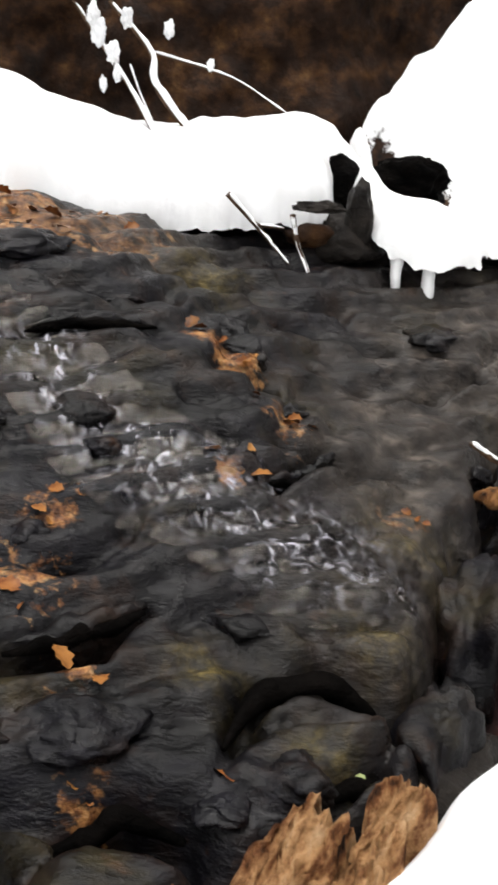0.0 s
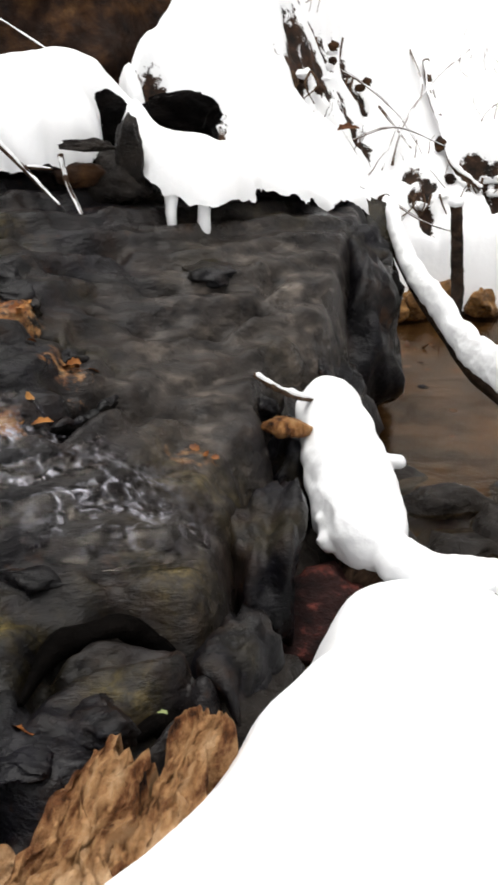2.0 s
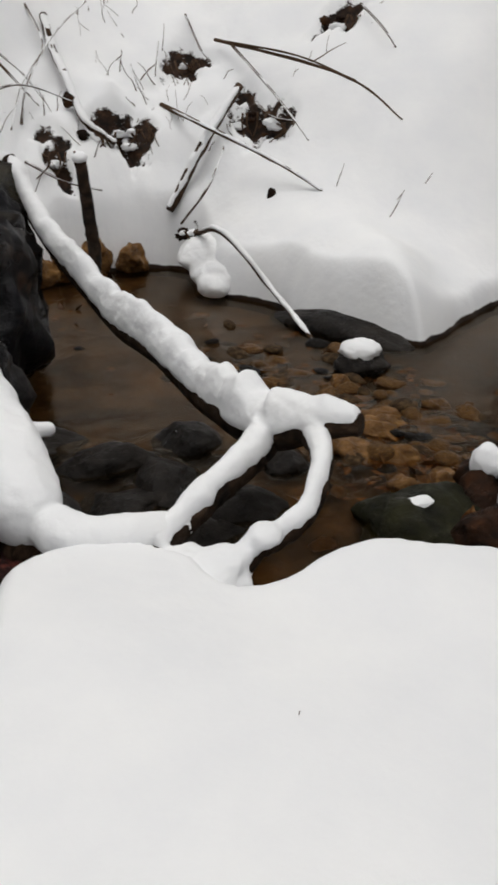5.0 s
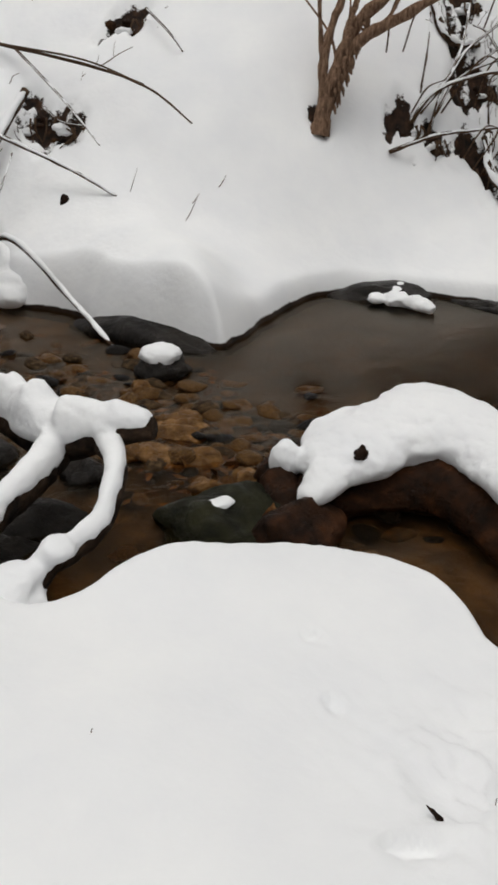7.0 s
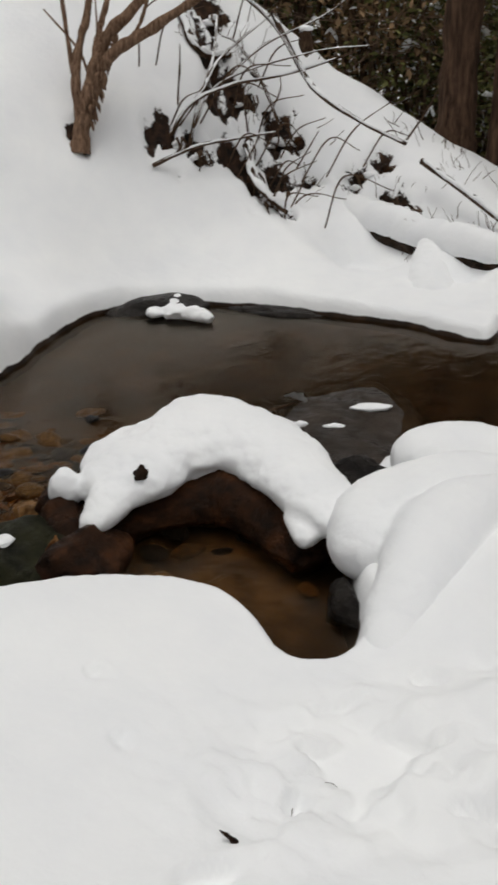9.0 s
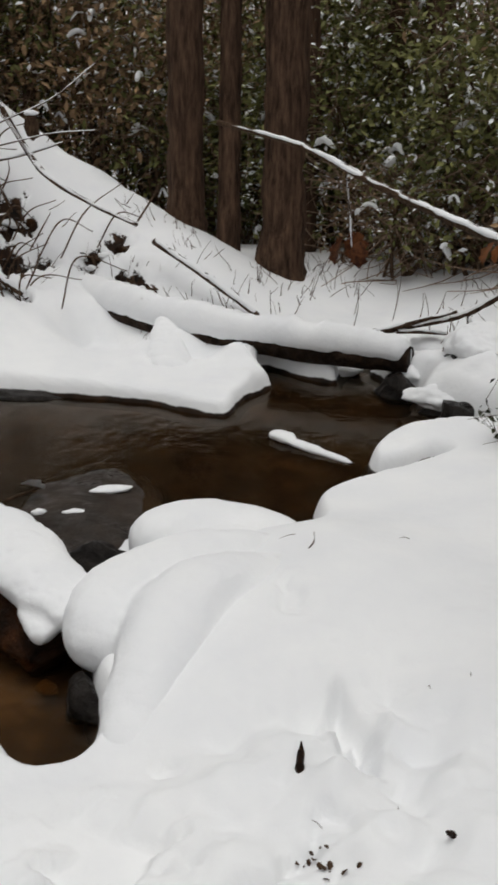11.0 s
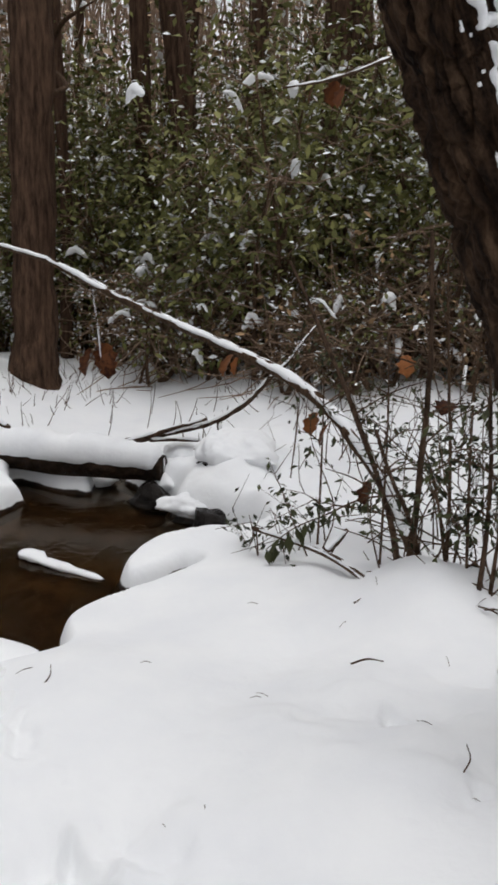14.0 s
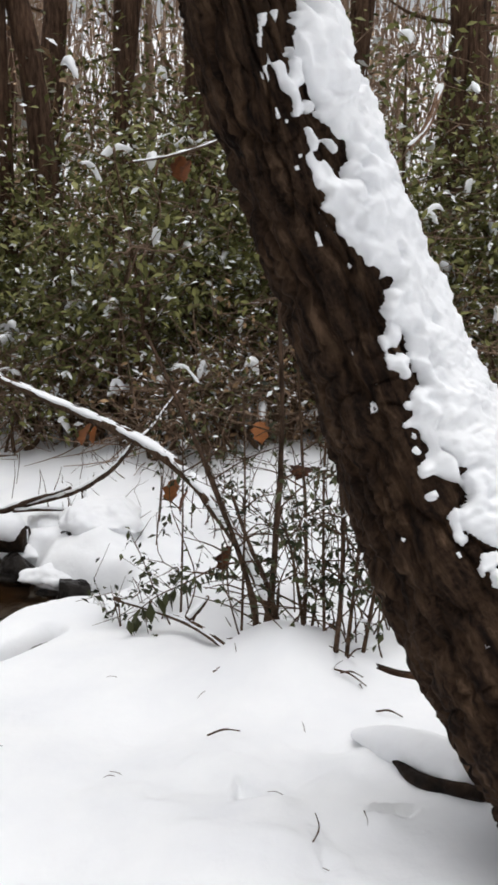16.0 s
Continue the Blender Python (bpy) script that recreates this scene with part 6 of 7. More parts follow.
for i in range(2):
    rr = random.Random(900 + i)
    a, L = rr.uniform(-0.9, 1.6), rr.uniform(0.3, 0.9)
    b = np.array([rr.uniform(-0.03, 0.25), rr.uniform(0, 0.1), rr.uniform(0.0, 0.4)])
    Shape().add(*tube([b, b + (0.25 * L * math.cos(a), 0.25 * L * math.sin(a), 0.45 * L), b + (0.7 * L * math.cos(a + 0.4), 0.7 * L * math.sin(a + 0.4), L)], [0.012, 0.009, 0.004], 6, 16, 0.3, i)).put("thin_stem", SHRUBBARK, shrub)
for i in range(46):
    rr = random.Random(i)
    z = rr.uniform(0.05, 0.6)
    a = rr.uniform(3.4, 5.6)
    p = np.array([0.4 * z + 0.05 * math.cos(a), -0.08 * z + 0.05 * math.sin(a), z])
    Shape().add(*tube([p, p + (0.012 * math.cos(a), 0.012 * math.sin(a), -0.02), p + (0.02 * math.cos(a), 0.02 * math.sin(a), -0.06)], [0.009, 0.012, 0.004], 5, 6, 0.3, i)).put("bark_flake", SHRUBBARK, shrub)

for i, (pts, r0, r1, sn) in enumerate([
        ([(5.37, 4.62, 0.72), (5.56, 4.42, 0.83), (5.97, 4.38, 0.85), (6.32, 4.33, 0.86)], 0.014, 0.01, 0.5), ([(5.62, 4.69, 0.88), (5.74, 4.59, 1.08), (6.05, 4.49, 1.18), (6.45, 4.33, 1.23), (6.9, 4.1, 1.35)], 0.016, 0.008, 0.6),
        ([(5.65, 4.7, 0.88), (5.89, 4.64, 1.14), (6.15, 4.68, 1.34), (6.6, 4.6, 1.6)], 0.016, 0.007, 0.4), ([(5.73, 4.62, 0.8), (5.86, 4.65, 1.06), (6.15, 4.75, 1.34), (6.5, 5.0, 1.62)], 0.014, 0.006, 0.4),
        ([(6.5, 4.44, 0.85), (6.47, 4.58, 1.16), (6.46, 4.78, 1.41), (6.38, 4.86, 1.47)], 0.012, 0.006, 0.3), ([(5.75, 4.74, 1.0), (5.91, 4.84, 1.31), (6.07, 4.98, 1.55)], 0.009, 0.005, 0.3),
        ([(6.2, 4.49, 0.8), (5.93, 4.24, 0.6), (5.93, 4.04, 0.45), (6.02, 4.01, 0.38)], 0.03, 0.022, 0.9), ([(6.25, 5.11, 1.62), (6.19, 4.97, 1.44), (6.26, 4.9, 1.35), (6.47, 4.87, 1.34)], 0.035, 0.025, 0.9),
        ([(6.55, 4.55, 1.62), (6.5, 4.27, 1.26), (6.39, 4.02, 1.1), (6.46, 3.75, 0.94), (6.58, 3.47, 0.8)], 0.022, 0.012, 0.5), ([(6.67, 3.4, 0.69), (6.56, 2.94, 0.49), (6.48, 2.54, 0.29)], 0.024, 0.018, 0.9),
        ([(6.63, 3.5, 0.82), (6.7, 3.4, 1.0), (6.72, 3.3, 1.2)], 0.008, 0.003, 0.0), ([(5.36, 4.66, 1.5), (5.75, 4.6, 1.68), (6.2, 4.4, 1.9)], 0.02, 0.014, 0.8),
        ([(5.76, 4.61, 0.92), (6.01, 4.57, 1.19), (6.5, 4.2, 1.36), (6.85, 3.9, 1.4)], 0.01, 0.005, 0.5), ([(6.01, 4.57, 1.19), (6.35, 4.45, 1.42), (6.7, 4.2, 1.6), (7.0, 4.0, 1.85)], 0.01, 0.005, 0.4),
        ([(6.2, 4.75, 1.85), (6.4, 4.5, 1.6), (6.45, 4.3, 1.35), (6.43, 4.14, 1.14)], 0.011, 0.006, 0.2), ([(6.12, 4.46, 0.78), (5.92, 4.19, 0.57), (5.99, 4.04, 0.42), (6.0, 3.98, 0.36)], 0.02, 0.016, 0.7)]):
    stick("brush_branch", "bare tangled branch on the steep bank" + (" with snow along it" if sn > 0.5 else ""), [(pts, r0, r1)], TWIG if r0 < 0.018 else WOOD, sn, "branch", "brush on the bank", 7)
rnd = random.Random(55)
for i in range(26):
    x, y = rnd.uniform(5.6, 6.8), rnd.uniform(3.6, 5.1)
    z = float(land_height(np.array(x), np.array(y)))
    a = rnd.uniform(-2.6, 0.2)
    L = rnd.uniform(0.25, 0.7)
    pts = [(x, y, z - 0.02), (x + 0.4 * L * math.cos(a), y + 0.4 * L * math.sin(a), z + L * 0.55), (x + 0.8 * L * math.cos(a + 0.5), y + 0.8 * L * math.sin(a + 0.5), z + L * rnd.uniform(0.3, 0.9))]
    stick("brush_twig", "thin curved twig on the steep bank", [(pts, 0.007, 0.003)], TWIG, 0.0, "twig", "brush twigs", 5)
tagged(mesh_object("hanging_clump", *blob((6.55, 4.26, 1.42), (0.05, 0.04, 0.09), 12, 0.4, 3), TWIG), "dark tuft of dead leaves hung in the brush", "leaf tuft")
tagged(mesh_object("snow_clump", *blob((6.55, 4.26, 1.51), (0.05, 0.05, 0.02), 13, 0.2, 3), SNOW), "small cap of snow on a dead tuft", "snow clump", "snow clumps")

# ---- leaning tree ----
AX = np.array([(2.72, -1.22, 0.1), (2.86, -0.98, 0.62), (2.96, -0.83, 0.82), (3.07, -0.64, 1.08), (3.14, -0.51, 1.33), (3.17, -0.4, 1.58), (3.17, -0.235, 1.98), (3.12, -0.115, 2.34), (3.05, 0.2, 3.6), (2.95, 0.6, 6.0)])
RA = [0.27, 0.26, 0.25, 0.215, 0.185, 0.165, 0.155, 0.148, 0.13, 0.1]
q = smooth_line(np.column_stack([AX, RA]), 480)
lean = thing("leaning_tree", "thick leaning tree with furrowed bark and snow plastered on it", "tree", AX[0])
t_, s_, u_ = frames_along(q[:, :3])
NA = 260
ang = np.arange(NA) / NA * 2 * math.pi
A, K = np.meshgrid(ang, np.arange(len(q)), indexing="xy")
run = np.concatenate([[0], np.cumsum(np.linalg.norm(np.diff(q[:, :3], axis=0), axis=1))])
along = run[K]
turn_ = A / (2 * math.pi)
sway = 0.35 * wrap_noise(turn_ * 9, along / 0.16, 9, 2) + 0.25 * wrap_noise(turn_ * 22, along / 0.07, 22, 6)
long_ = np.abs(wrap_noise(turn_ * 34 + 1.6 * sway, along / 0.2, 34, 3))
cross = np.abs(wrap_noise(turn_ * 22 + sway, along / 0.06, 22, 14))
furrow = np.exp(-(long_ / 0.2) ** 2)
crack = np.exp(-(cross / 0.13) ** 2) * (1 - furrow)
grit = wrap_noise(turn_ * 90, along / 0.014, 90, 5)
skin = q[:, 3][:, None] * (1.04 + 0.05 * wrap_noise(turn_ * 5, along / 0.5, 5, 7)) - 0.027 * furrow - 0.014 * crack + 0.006 * grit
outw = np.cos(A)[..., None] * s_[:, None, :] + np.sin(A)[..., None] * u_[:, None, :]
Pt = q[:, None, :3] + skin[..., None] * outw
idx = np.arange(len(q) * NA).reshape(len(q), NA)
F = np.stack([idx[:-1], np.roll(idx[:-1], -1, 1), np.roll(idx[1:], -1, 1), idx[1:]], -1).reshape(-1, 4)
trunk = mesh_object("trunk", Pt.reshape(-1, 3) - AX[0], F, BARK, lean)
girth = np.stack([turn_.ravel(), along.ravel()], 1)[F.ravel()]
girth[:, 0] = np.where((girth[:, 0] < 0.01) & (np.tile([0, 1, 1, 0], len(F)) == 1), 1.0, girth[:, 0])
trunk.data.uv_layers.new(name="girth").data.foreach_set("uv", girth.astype(np.float32).ravel())
toward = np.array([-0.3, -0.86, 0.43])
toward /= np.linalg.norm(toward)
line = 0.66 - 0.3 * np.clip((2.3 - along) / 1.0, 0, 1) + 1.2 * np.clip((1.02 - along) / 0.12, 0, 1)
lit = (outw * toward).sum(-1) - line + 0.1 * wrap_noise(turn_ * 8, along / 0.16, 8, 17) + 0.2 * wrap_noise(turn_ * 18, along / 0.09, 18, 18) + 0.2 * wrap_noise(turn_ * 50, along / 0.03, 50, 19) - 0.16 * furrow
fleck = wrap_noise(turn_ * 30, along / 0.05, 30, 23) + 0.5 * wrap_noise(turn_ * 70, along / 0.025, 70, 24)
lit = np.maximum(lit, np.minimum(fleck - 0.6, 0.09) - 0.5 * np.clip(-lit - 0.3, 0, 1) - 2 * np.clip((1.0 - along) / 0.1, 0, 1))
deep = np.clip(lit / 0.3, -0.4, 1)
lumps = 0.042 + 0.013 * wrap_noise(turn_ * 12, along / 0.09, 12, 9) + 0.006 * wrap_noise(turn_ * 30, along / 0.035, 30, 10) + 0.005 * wrap_noise(turn_ * 60, along / 0.016, 60, 11) + 0.003 * wrap_noise(turn_ * 120, along / 0.008, 120, 12)
base = q[:, 3][:, None] * (1.03 + 0.05 * wrap_noise(turn_ * 5, along / 0.5, 5, 7))
cover = np.where(deep > 0, base - 0.012 + np.maximum(deep, 0) ** 0.6 * (lumps + 0.012), base - 0.045)
Ps = q[:, None, :3] + cover[..., None] * outw
mesh_object("snow_plaster", Ps.reshape(-1, 3) - AX[0], F, SNOW, trunk, "lumpy wind-blown snow stuck to the upper side of the trunk")
# the dark wood tube stands in for the shaded gap below the snow roll
GAP_LINE = [(3.42, -0.5), (3.36, -0.53), (3.29, -0.56), (3.23, -0.61), (3.18, -0.67), (3.12, -0.74)]
root = thing("snowy_root_gap", "snowy root beside the leaning tree, dark tube for its gap's shade", "root", (3.3, -0.55, 0.4))
for name, material, label, up, line, radii in [
        ("wood", DARKWOOD, "", 0.004, GAP_LINE, [0.004, 0.016, 0.022, 0.024, 0.024, 0.02]),
        ("snow_cover", SNOW, "thick roll of snow lying along the root", 0.012, [(3.68, -0.41), (3.56, -0.47), (3.45, -0.53), (3.36, -0.59), (3.28, -0.66), (3.19, -0.74)], [0.02, 0.045, 0.06, 0.065, 0.065, 0.06])]:
    pts = [(a - 3.3, c + 0.55, float(snow_height(np.array(a), np.array(c))) - 0.4 + up) for a, c in line]
    Shape().add(*snow_roll(pts, radii, 24, 60, 0.14, 6, 0.85)).put(name, material, root, label)



# ---- standing trees ----
def tree(x, y, r, height=14, dx=0.0, dy=0.0, seed=0, label="tall straight forest tree with dark bark", bend=0.12):
    z = float(land_height(np.array(x), np.array(y)))
    ob = thing("tree", label, "tree", (x, y, z), "forest trees")
    rr = random.Random(seed)
    b1, b2 = rr.uniform(-bend, bend), rr.uniform(-bend, bend)
    pts = [(0, 0, -0.3), (dx * 0.02, dy * 0.02, 0.25), (dx * 0.1 + b1, dy * 0.1 + b2, height * 0.1), (dx * 0.2 - b2, dy * 0.2 + b1, height * 0.22), (dx * 0.4, dy * 0.4, height * 0.4), (dx, dy, height)]
    Shape().add(*tube(pts, [r * 1.5, r * 1.06, r * 0.98, r * 0.92, r * 0.8, r * 0.35], 22, 90, 0.14, seed, 9)).put("trunk", FARBARK, ob)
    for k in range(3):
        h = rr.uniform(0.12, 0.5) * height
        a = rr.uniform(0, 6.283)
        L = rr.uniform(0.6, 1.8)
        p = (dx * h / height, dy * h / height, h)
        Shape().add(*tube([p, (p[0] + 0.5 * L * math.cos(a), p[1] + 0.5 * L * math.sin(a), h + 0.1 * L), (p[0] + L * math.cos(a + 0.3), p[1] + L * math.sin(a + 0.3), h + 0.3 * L)], [0.03, 0.02, 0.006], 6, 14, 0.2, k)).put("bare_branch", TWIG, ob)
    return ob


tree(7.64, 3.68, 0.13, 14, 0.1, -0.4, 1, bend=0.015)
tree(7.7, 3.34, 0.08, 14, 0.1, -0.3, 2, bend=0.02)
tree(7.73, 2.92, 0.155, 14, 0.1, -0.35, 3, bend=0.015)
for i, (x, y, r, dx, dy) in enumerate([(10.2, 2.79, 0.085, 0.3, 0.4), (10.32, 2.2, 0.125, 0.2, 2.2), (12.29, 2.41, 0.11, 0.4, -1.0), (12.83, 2.23, 0.125, 0.3, 0.3), (9.81, 0.98, 0.15, 0.2, -0.2), (12.5, 1.04, 0.08, 0.2, 0.2), (9.35, 3.32, 0.055, 0.1, 0.2), (10.2, -1.43, 0.18, 0.2, 0.3)]):
    tree(x, y, r, 14, dx, dy, 20 + i, bend=0.05)
rnd = random.Random(4)
for i in range(22):
    a, d = radians(rnd.uniform(-26, 60)), rnd.uniform(11, 30)
    tree(0.7 + d * math.cos(a), d * math.sin(a), rnd.uniform(0.05, 0.17), 15, rnd.uniform(-2.2, 2.2), rnd.uniform(-1.2, 1.2), i)
woods = Shape()
for i in range(90):
    a, d = radians(rnd.uniform(-30, 66)), rnd.uniform(14, 48)
    x, y = 0.7 + d * math.cos(a), d * math.sin(a)
    z = float(land_height(np.array(x), np.array(y)))
    woods.add(*tube([(x, y, z - 0.2), (x + rnd.uniform(-0.4, 0.4), y, z + 4), (x + rnd.uniform(-1, 1), y, z + 11)], [rnd.uniform(0.02, 0.06)] * 2 + [0.02], 6, 6, 0.1, i))
tagged(woods.put("far_woods", BRUSH), "bare grey-brown trunks of the distant winter woods", "woods", kind="stuff")


# ---- thicket ----
def thicket(x, y, w, h, n, seed, material=GREEN, size=0.065, flecks=7, clumps=14, label="dense evergreen shrub with dark glossy leaves dusted with snow", name="evergreen_shrub"):
    g = np.random.default_rng(seed)
    z = float(land_height(np.array(x), np.array(y)))
    ob = thing(name, label, "shrub", (x, y, z), "thicket")
    heads = []
    for k in range(8):
        a, b = g.uniform(0, 6.283), g.uniform(0.2, 1)
        top = np.array([w * b * math.cos(a), w * b * math.sin(a), h * g.uniform(0.45, 1.0)])
        mid = top * np.array([0.4, 0.4, 0.5]) + g.normal(0, 0.12, 3)
        Shape().add(*tube([(0.15 * math.cos(a), 0.15 * math.sin(a), -0.1), mid, top], [0.022, 0.014, 0.005], 6, 12, 0.2, k)).put("stem", TWIG, ob)
        heads += [mid + (top - mid) * s for s in (-0.3, 0.1, 0.5, 1.0)]
    heads = np.array(heads)
    twigs = Shape()
    for k in range(110):
        p = heads[g.integers(0, len(heads))]
        e = p + g.normal(0, 1, 3) * np.array([0.3, 0.3, 0.22])
        twigs.add(*tube([p, (p + e) / 2 + g.normal(0, 0.05, 3), e], [0.006, 0.004, 0.002], 4, 5))
    tagged(twigs.put("fine_brush", BRUSH, ob), kind="stuff")
    c = heads[g.integers(0, len(heads), n)] + g.normal(0, 1, (n, 3)) * np.array([w * 0.36, w * 0.36, h * 0.15])
    c[:, 2] = np.abs(c[:, 2]) + 0.05
    c = c[(c[:, 2] > 0.3 * h) | (g.uniform(0, 1, n) < 0.45)]
    n = len(c)
    tagged(mesh_object("foliage", *leaves(c, size, seed + 1), material, ob), kind="stuff")
    if flecks:
        sn = c[g.integers(0, n, int(n / flecks * 1.2))] + np.array([0, 0, 0.012])
        tagged(mesh_object("snow_dusting", *leaves(sn, size * 0.75, seed + 2, 0.0), SNOW, ob, "small caps of snow on the leaves"), kind="stuff")
        for k in range(clumps):
            p, w, t = c[g.integers(0, n)], g.uniform(0.03, 0.13), g.uniform(0, 6.283)
            d = np.array([w * math.cos(t), w * math.sin(t), g.uniform(-0.05, 0.05)])
            arc = [p - d + (0, 0, -g.uniform(0.01, 0.06)), p + (0, 0, 0.015), p + d + (0, 0, -g.uniform(0.01, 0.08))]
            Shape().add(*snow_roll(arc, [0.01, g.uniform(0.014, 0.03), 0.012], 8, 11, 0.9, seed + k)).put("snow_clump", SNOW, ob, "clump of snow on a twig")
    return ob


rnd = random.Random(9)
for i in range(26):
    a, d = radians(-16 + i * 1.85), rnd.uniform(7.3, 9.6)
    if a > radians(14):
        d += 1.2
    thicket(0.75 + d * math.cos(a), d * math.sin(a) - 0.2, rnd.uniform(0.65, 1.0), rnd.uniform(1.5, 3.3), 2300, i, size=0.085)
for i in range(12):
    a, d = radians(-18 + i * 5), rnd.uniform(10.5, 13)
    thicket(0.75 + d * math.cos(a), d * math.sin(a), rnd.uniform(0.9, 1.3), rnd.uniform(2.2, 3.8), 2200, 60 + i, GREEN if i % 3 else DULL, 0.1, 9)
for i in range(10):
    a, d = radians(30 + i * 3.2), rnd.uniform(10.0, 14)
    thicket(0.75 + d * math.cos(a), d * math.sin(a), rnd.uniform(1.0, 1.5), rnd.uniform(3.0, 6.0), 2400, 90 + i, DULL, 0.075, 6, 8, "leafless brown thicket with a few dead leaves and snow", "brown_thicket")
# out of view above the bank: added to block low sky and darken reflections
for i in range(16):
    a, d = radians(62 + i * 6.5), rnd.uniform(10.5, 14)
    thicket(0.75 + d * math.cos(a), d * math.sin(a), rnd.uniform(1.2, 1.8), rnd.uniform(4.0, 6.5), 1300, 120 + i, DULL, 0.13, 8, 8, "unseen tall thicket added to darken the water's reflections", "unseen_thicket")
# further trees out of view, added to close off the low sky
for i in range(40):
    a, d = radians(rnd.uniform(60, 330)), rnd.uniform(9, 26)
    if not 150 < math.degrees(a) < 210 or d > 12:
        tree(0.7 + d * math.cos(a), d * math.sin(a), rnd.uniform(0.1, 0.22), 15, rnd.uniform(-1, 1), rnd.uniform(-1, 1), 200 + i)
for i in range(20):
    a, d = radians(-14 + i * 3.1), rnd.uniform(9.8, 12.5)
    if i < 9:
        d += 1.5
    thicket(0.75 + d * math.cos(a), d * math.sin(a), rnd.uniform(0.9, 1.3), rnd.uniform(2.6, 4.4) - (0.6 if i < 8 else 0), 2800, 150 + i, DULL if i % 3 == 0 else GREEN, 0.1, 14)

# brown brush of the woods behind the thicket
g = np.random.default_rng(77)
for k in range(9):
    a0 = -24 + k * 9
    vs, fs, count = [], [], 0
    for i in range(430):
        a, d = radians(a0 + g.uniform(-6, 6)), 12 + 30 * g.uniform(0, 1) ** 1.3
        x, y = 0.7 + d * math.cos(a), d * math.sin(a)
        b = np.array([x, y, float(land_height(np.array(x), np.array(y))) + g.uniform(0, 2.2)])
        e = b + np.array([g.normal(0, 0.5), g.normal(0, 0.5), g.uniform(0.5, 3.8)])
        v, f = tube([b, (b + e) / 2 + g.normal(0, 0.12, 3), e], [0.0014 * d, 0.0009 * d, 0.0004 * d], 3, 4)
        vs.append(np.array(v))
        fs += [tuple(j + count for j in p) for p in f]
        count += len(v)
    pts = np.vstack(vs)
    ob = thing("far_brush", "pale brown leafless brush of the winter woods", "brush", group="far brush", kind="stuff")
    tagged(mesh_object("twigs", pts, fs, BRUSH, ob), kind="stuff")
    n = 1500
    c = pts[g.integers(0, len(pts), n)] + g.normal(0, 0.25, (n, 3))
    tagged(mesh_object("dead_foliage", *leaves(c, 0.18, 80 + k), BEIGE, ob), kind="stuff")
    c = pts[g.integers(0, len(pts), 1300)] + g.normal(0, 0.2, (1300, 3))
    tagged(mesh_object("snow_dusting", *leaves(c, 0.16, 380 + k, 0.0), SNOW, ob, "snow caught on the twigs"), kind="stuff")
for i in range(22):
    a, d = radians(-15 + i * 1.6), 6.9 + g.uniform(0, 0.9) + (0.8 if i > 16 else 0)
    thicket(0.75 + d * math.cos(a), d * math.sin(a) - 0.2, g.uniform(0.3, 0.55), g.uniform(0.5, 1.3), 420, 180 + i, DULL if i % 3 == 0 else GREEN, 0.06, 2.5, 4, "low twiggy brush with dead leaves at the thicket's foot", "low_brush")


# fine scrub poking through the bank snow
def scrub(name, label, x0, x1, y0, y1, count, tall, seed):
    g = np.random.default_rng(seed)
    sh = Shape()
    for i in range(count):
        x, y = g.uniform(x0, x1), g.uniform(y0, y1)
        b = np.array([x, y, float(snow_height(np.array(x), np.array(y))) - 0.02])
        if b[2] < 0.06 or fbm(x, y, 1.6, 2, seed) < -0.1:
            continue
        e = b + np.array([g.normal(0, 0.35), g.normal(0, 0.35), g.uniform(0.3, 1.0)]) * tall * g.uniform(0.3, 1)
        w = g.uniform(0.0015, 0.0045)
        sh.add(*tube([b, (b * 2 + e) / 3 + g.normal(0, 0.1, 3) * tall * 0.15, (b + e * 2) / 3 + g.normal(0, 0.1, 3) * tall * 0.25, e], [w, w * 0.8, w * 0.6, w * 0.4], 4, 8))
    return tagged(sh.put(name, TWIG), label, "scrub", kind="stuff")


scrub("bank_scrub", "fine bare twigs poking out of the steep bank snow", 6.15, 7.4, 2.7, 5.4, 240, 0.26, 61)
scrub("bank_scrub", "fine bare twigs poking out of the snow above the pool", 1.6, 4.6, 5.9, 7.4, 260, 0.28, 62)
scrub("dry_grass", "thin dry stalks and grass in the snow before the thicket", 6.3, 8.6, -0.3, 2.9, 420, 0.3, 63)

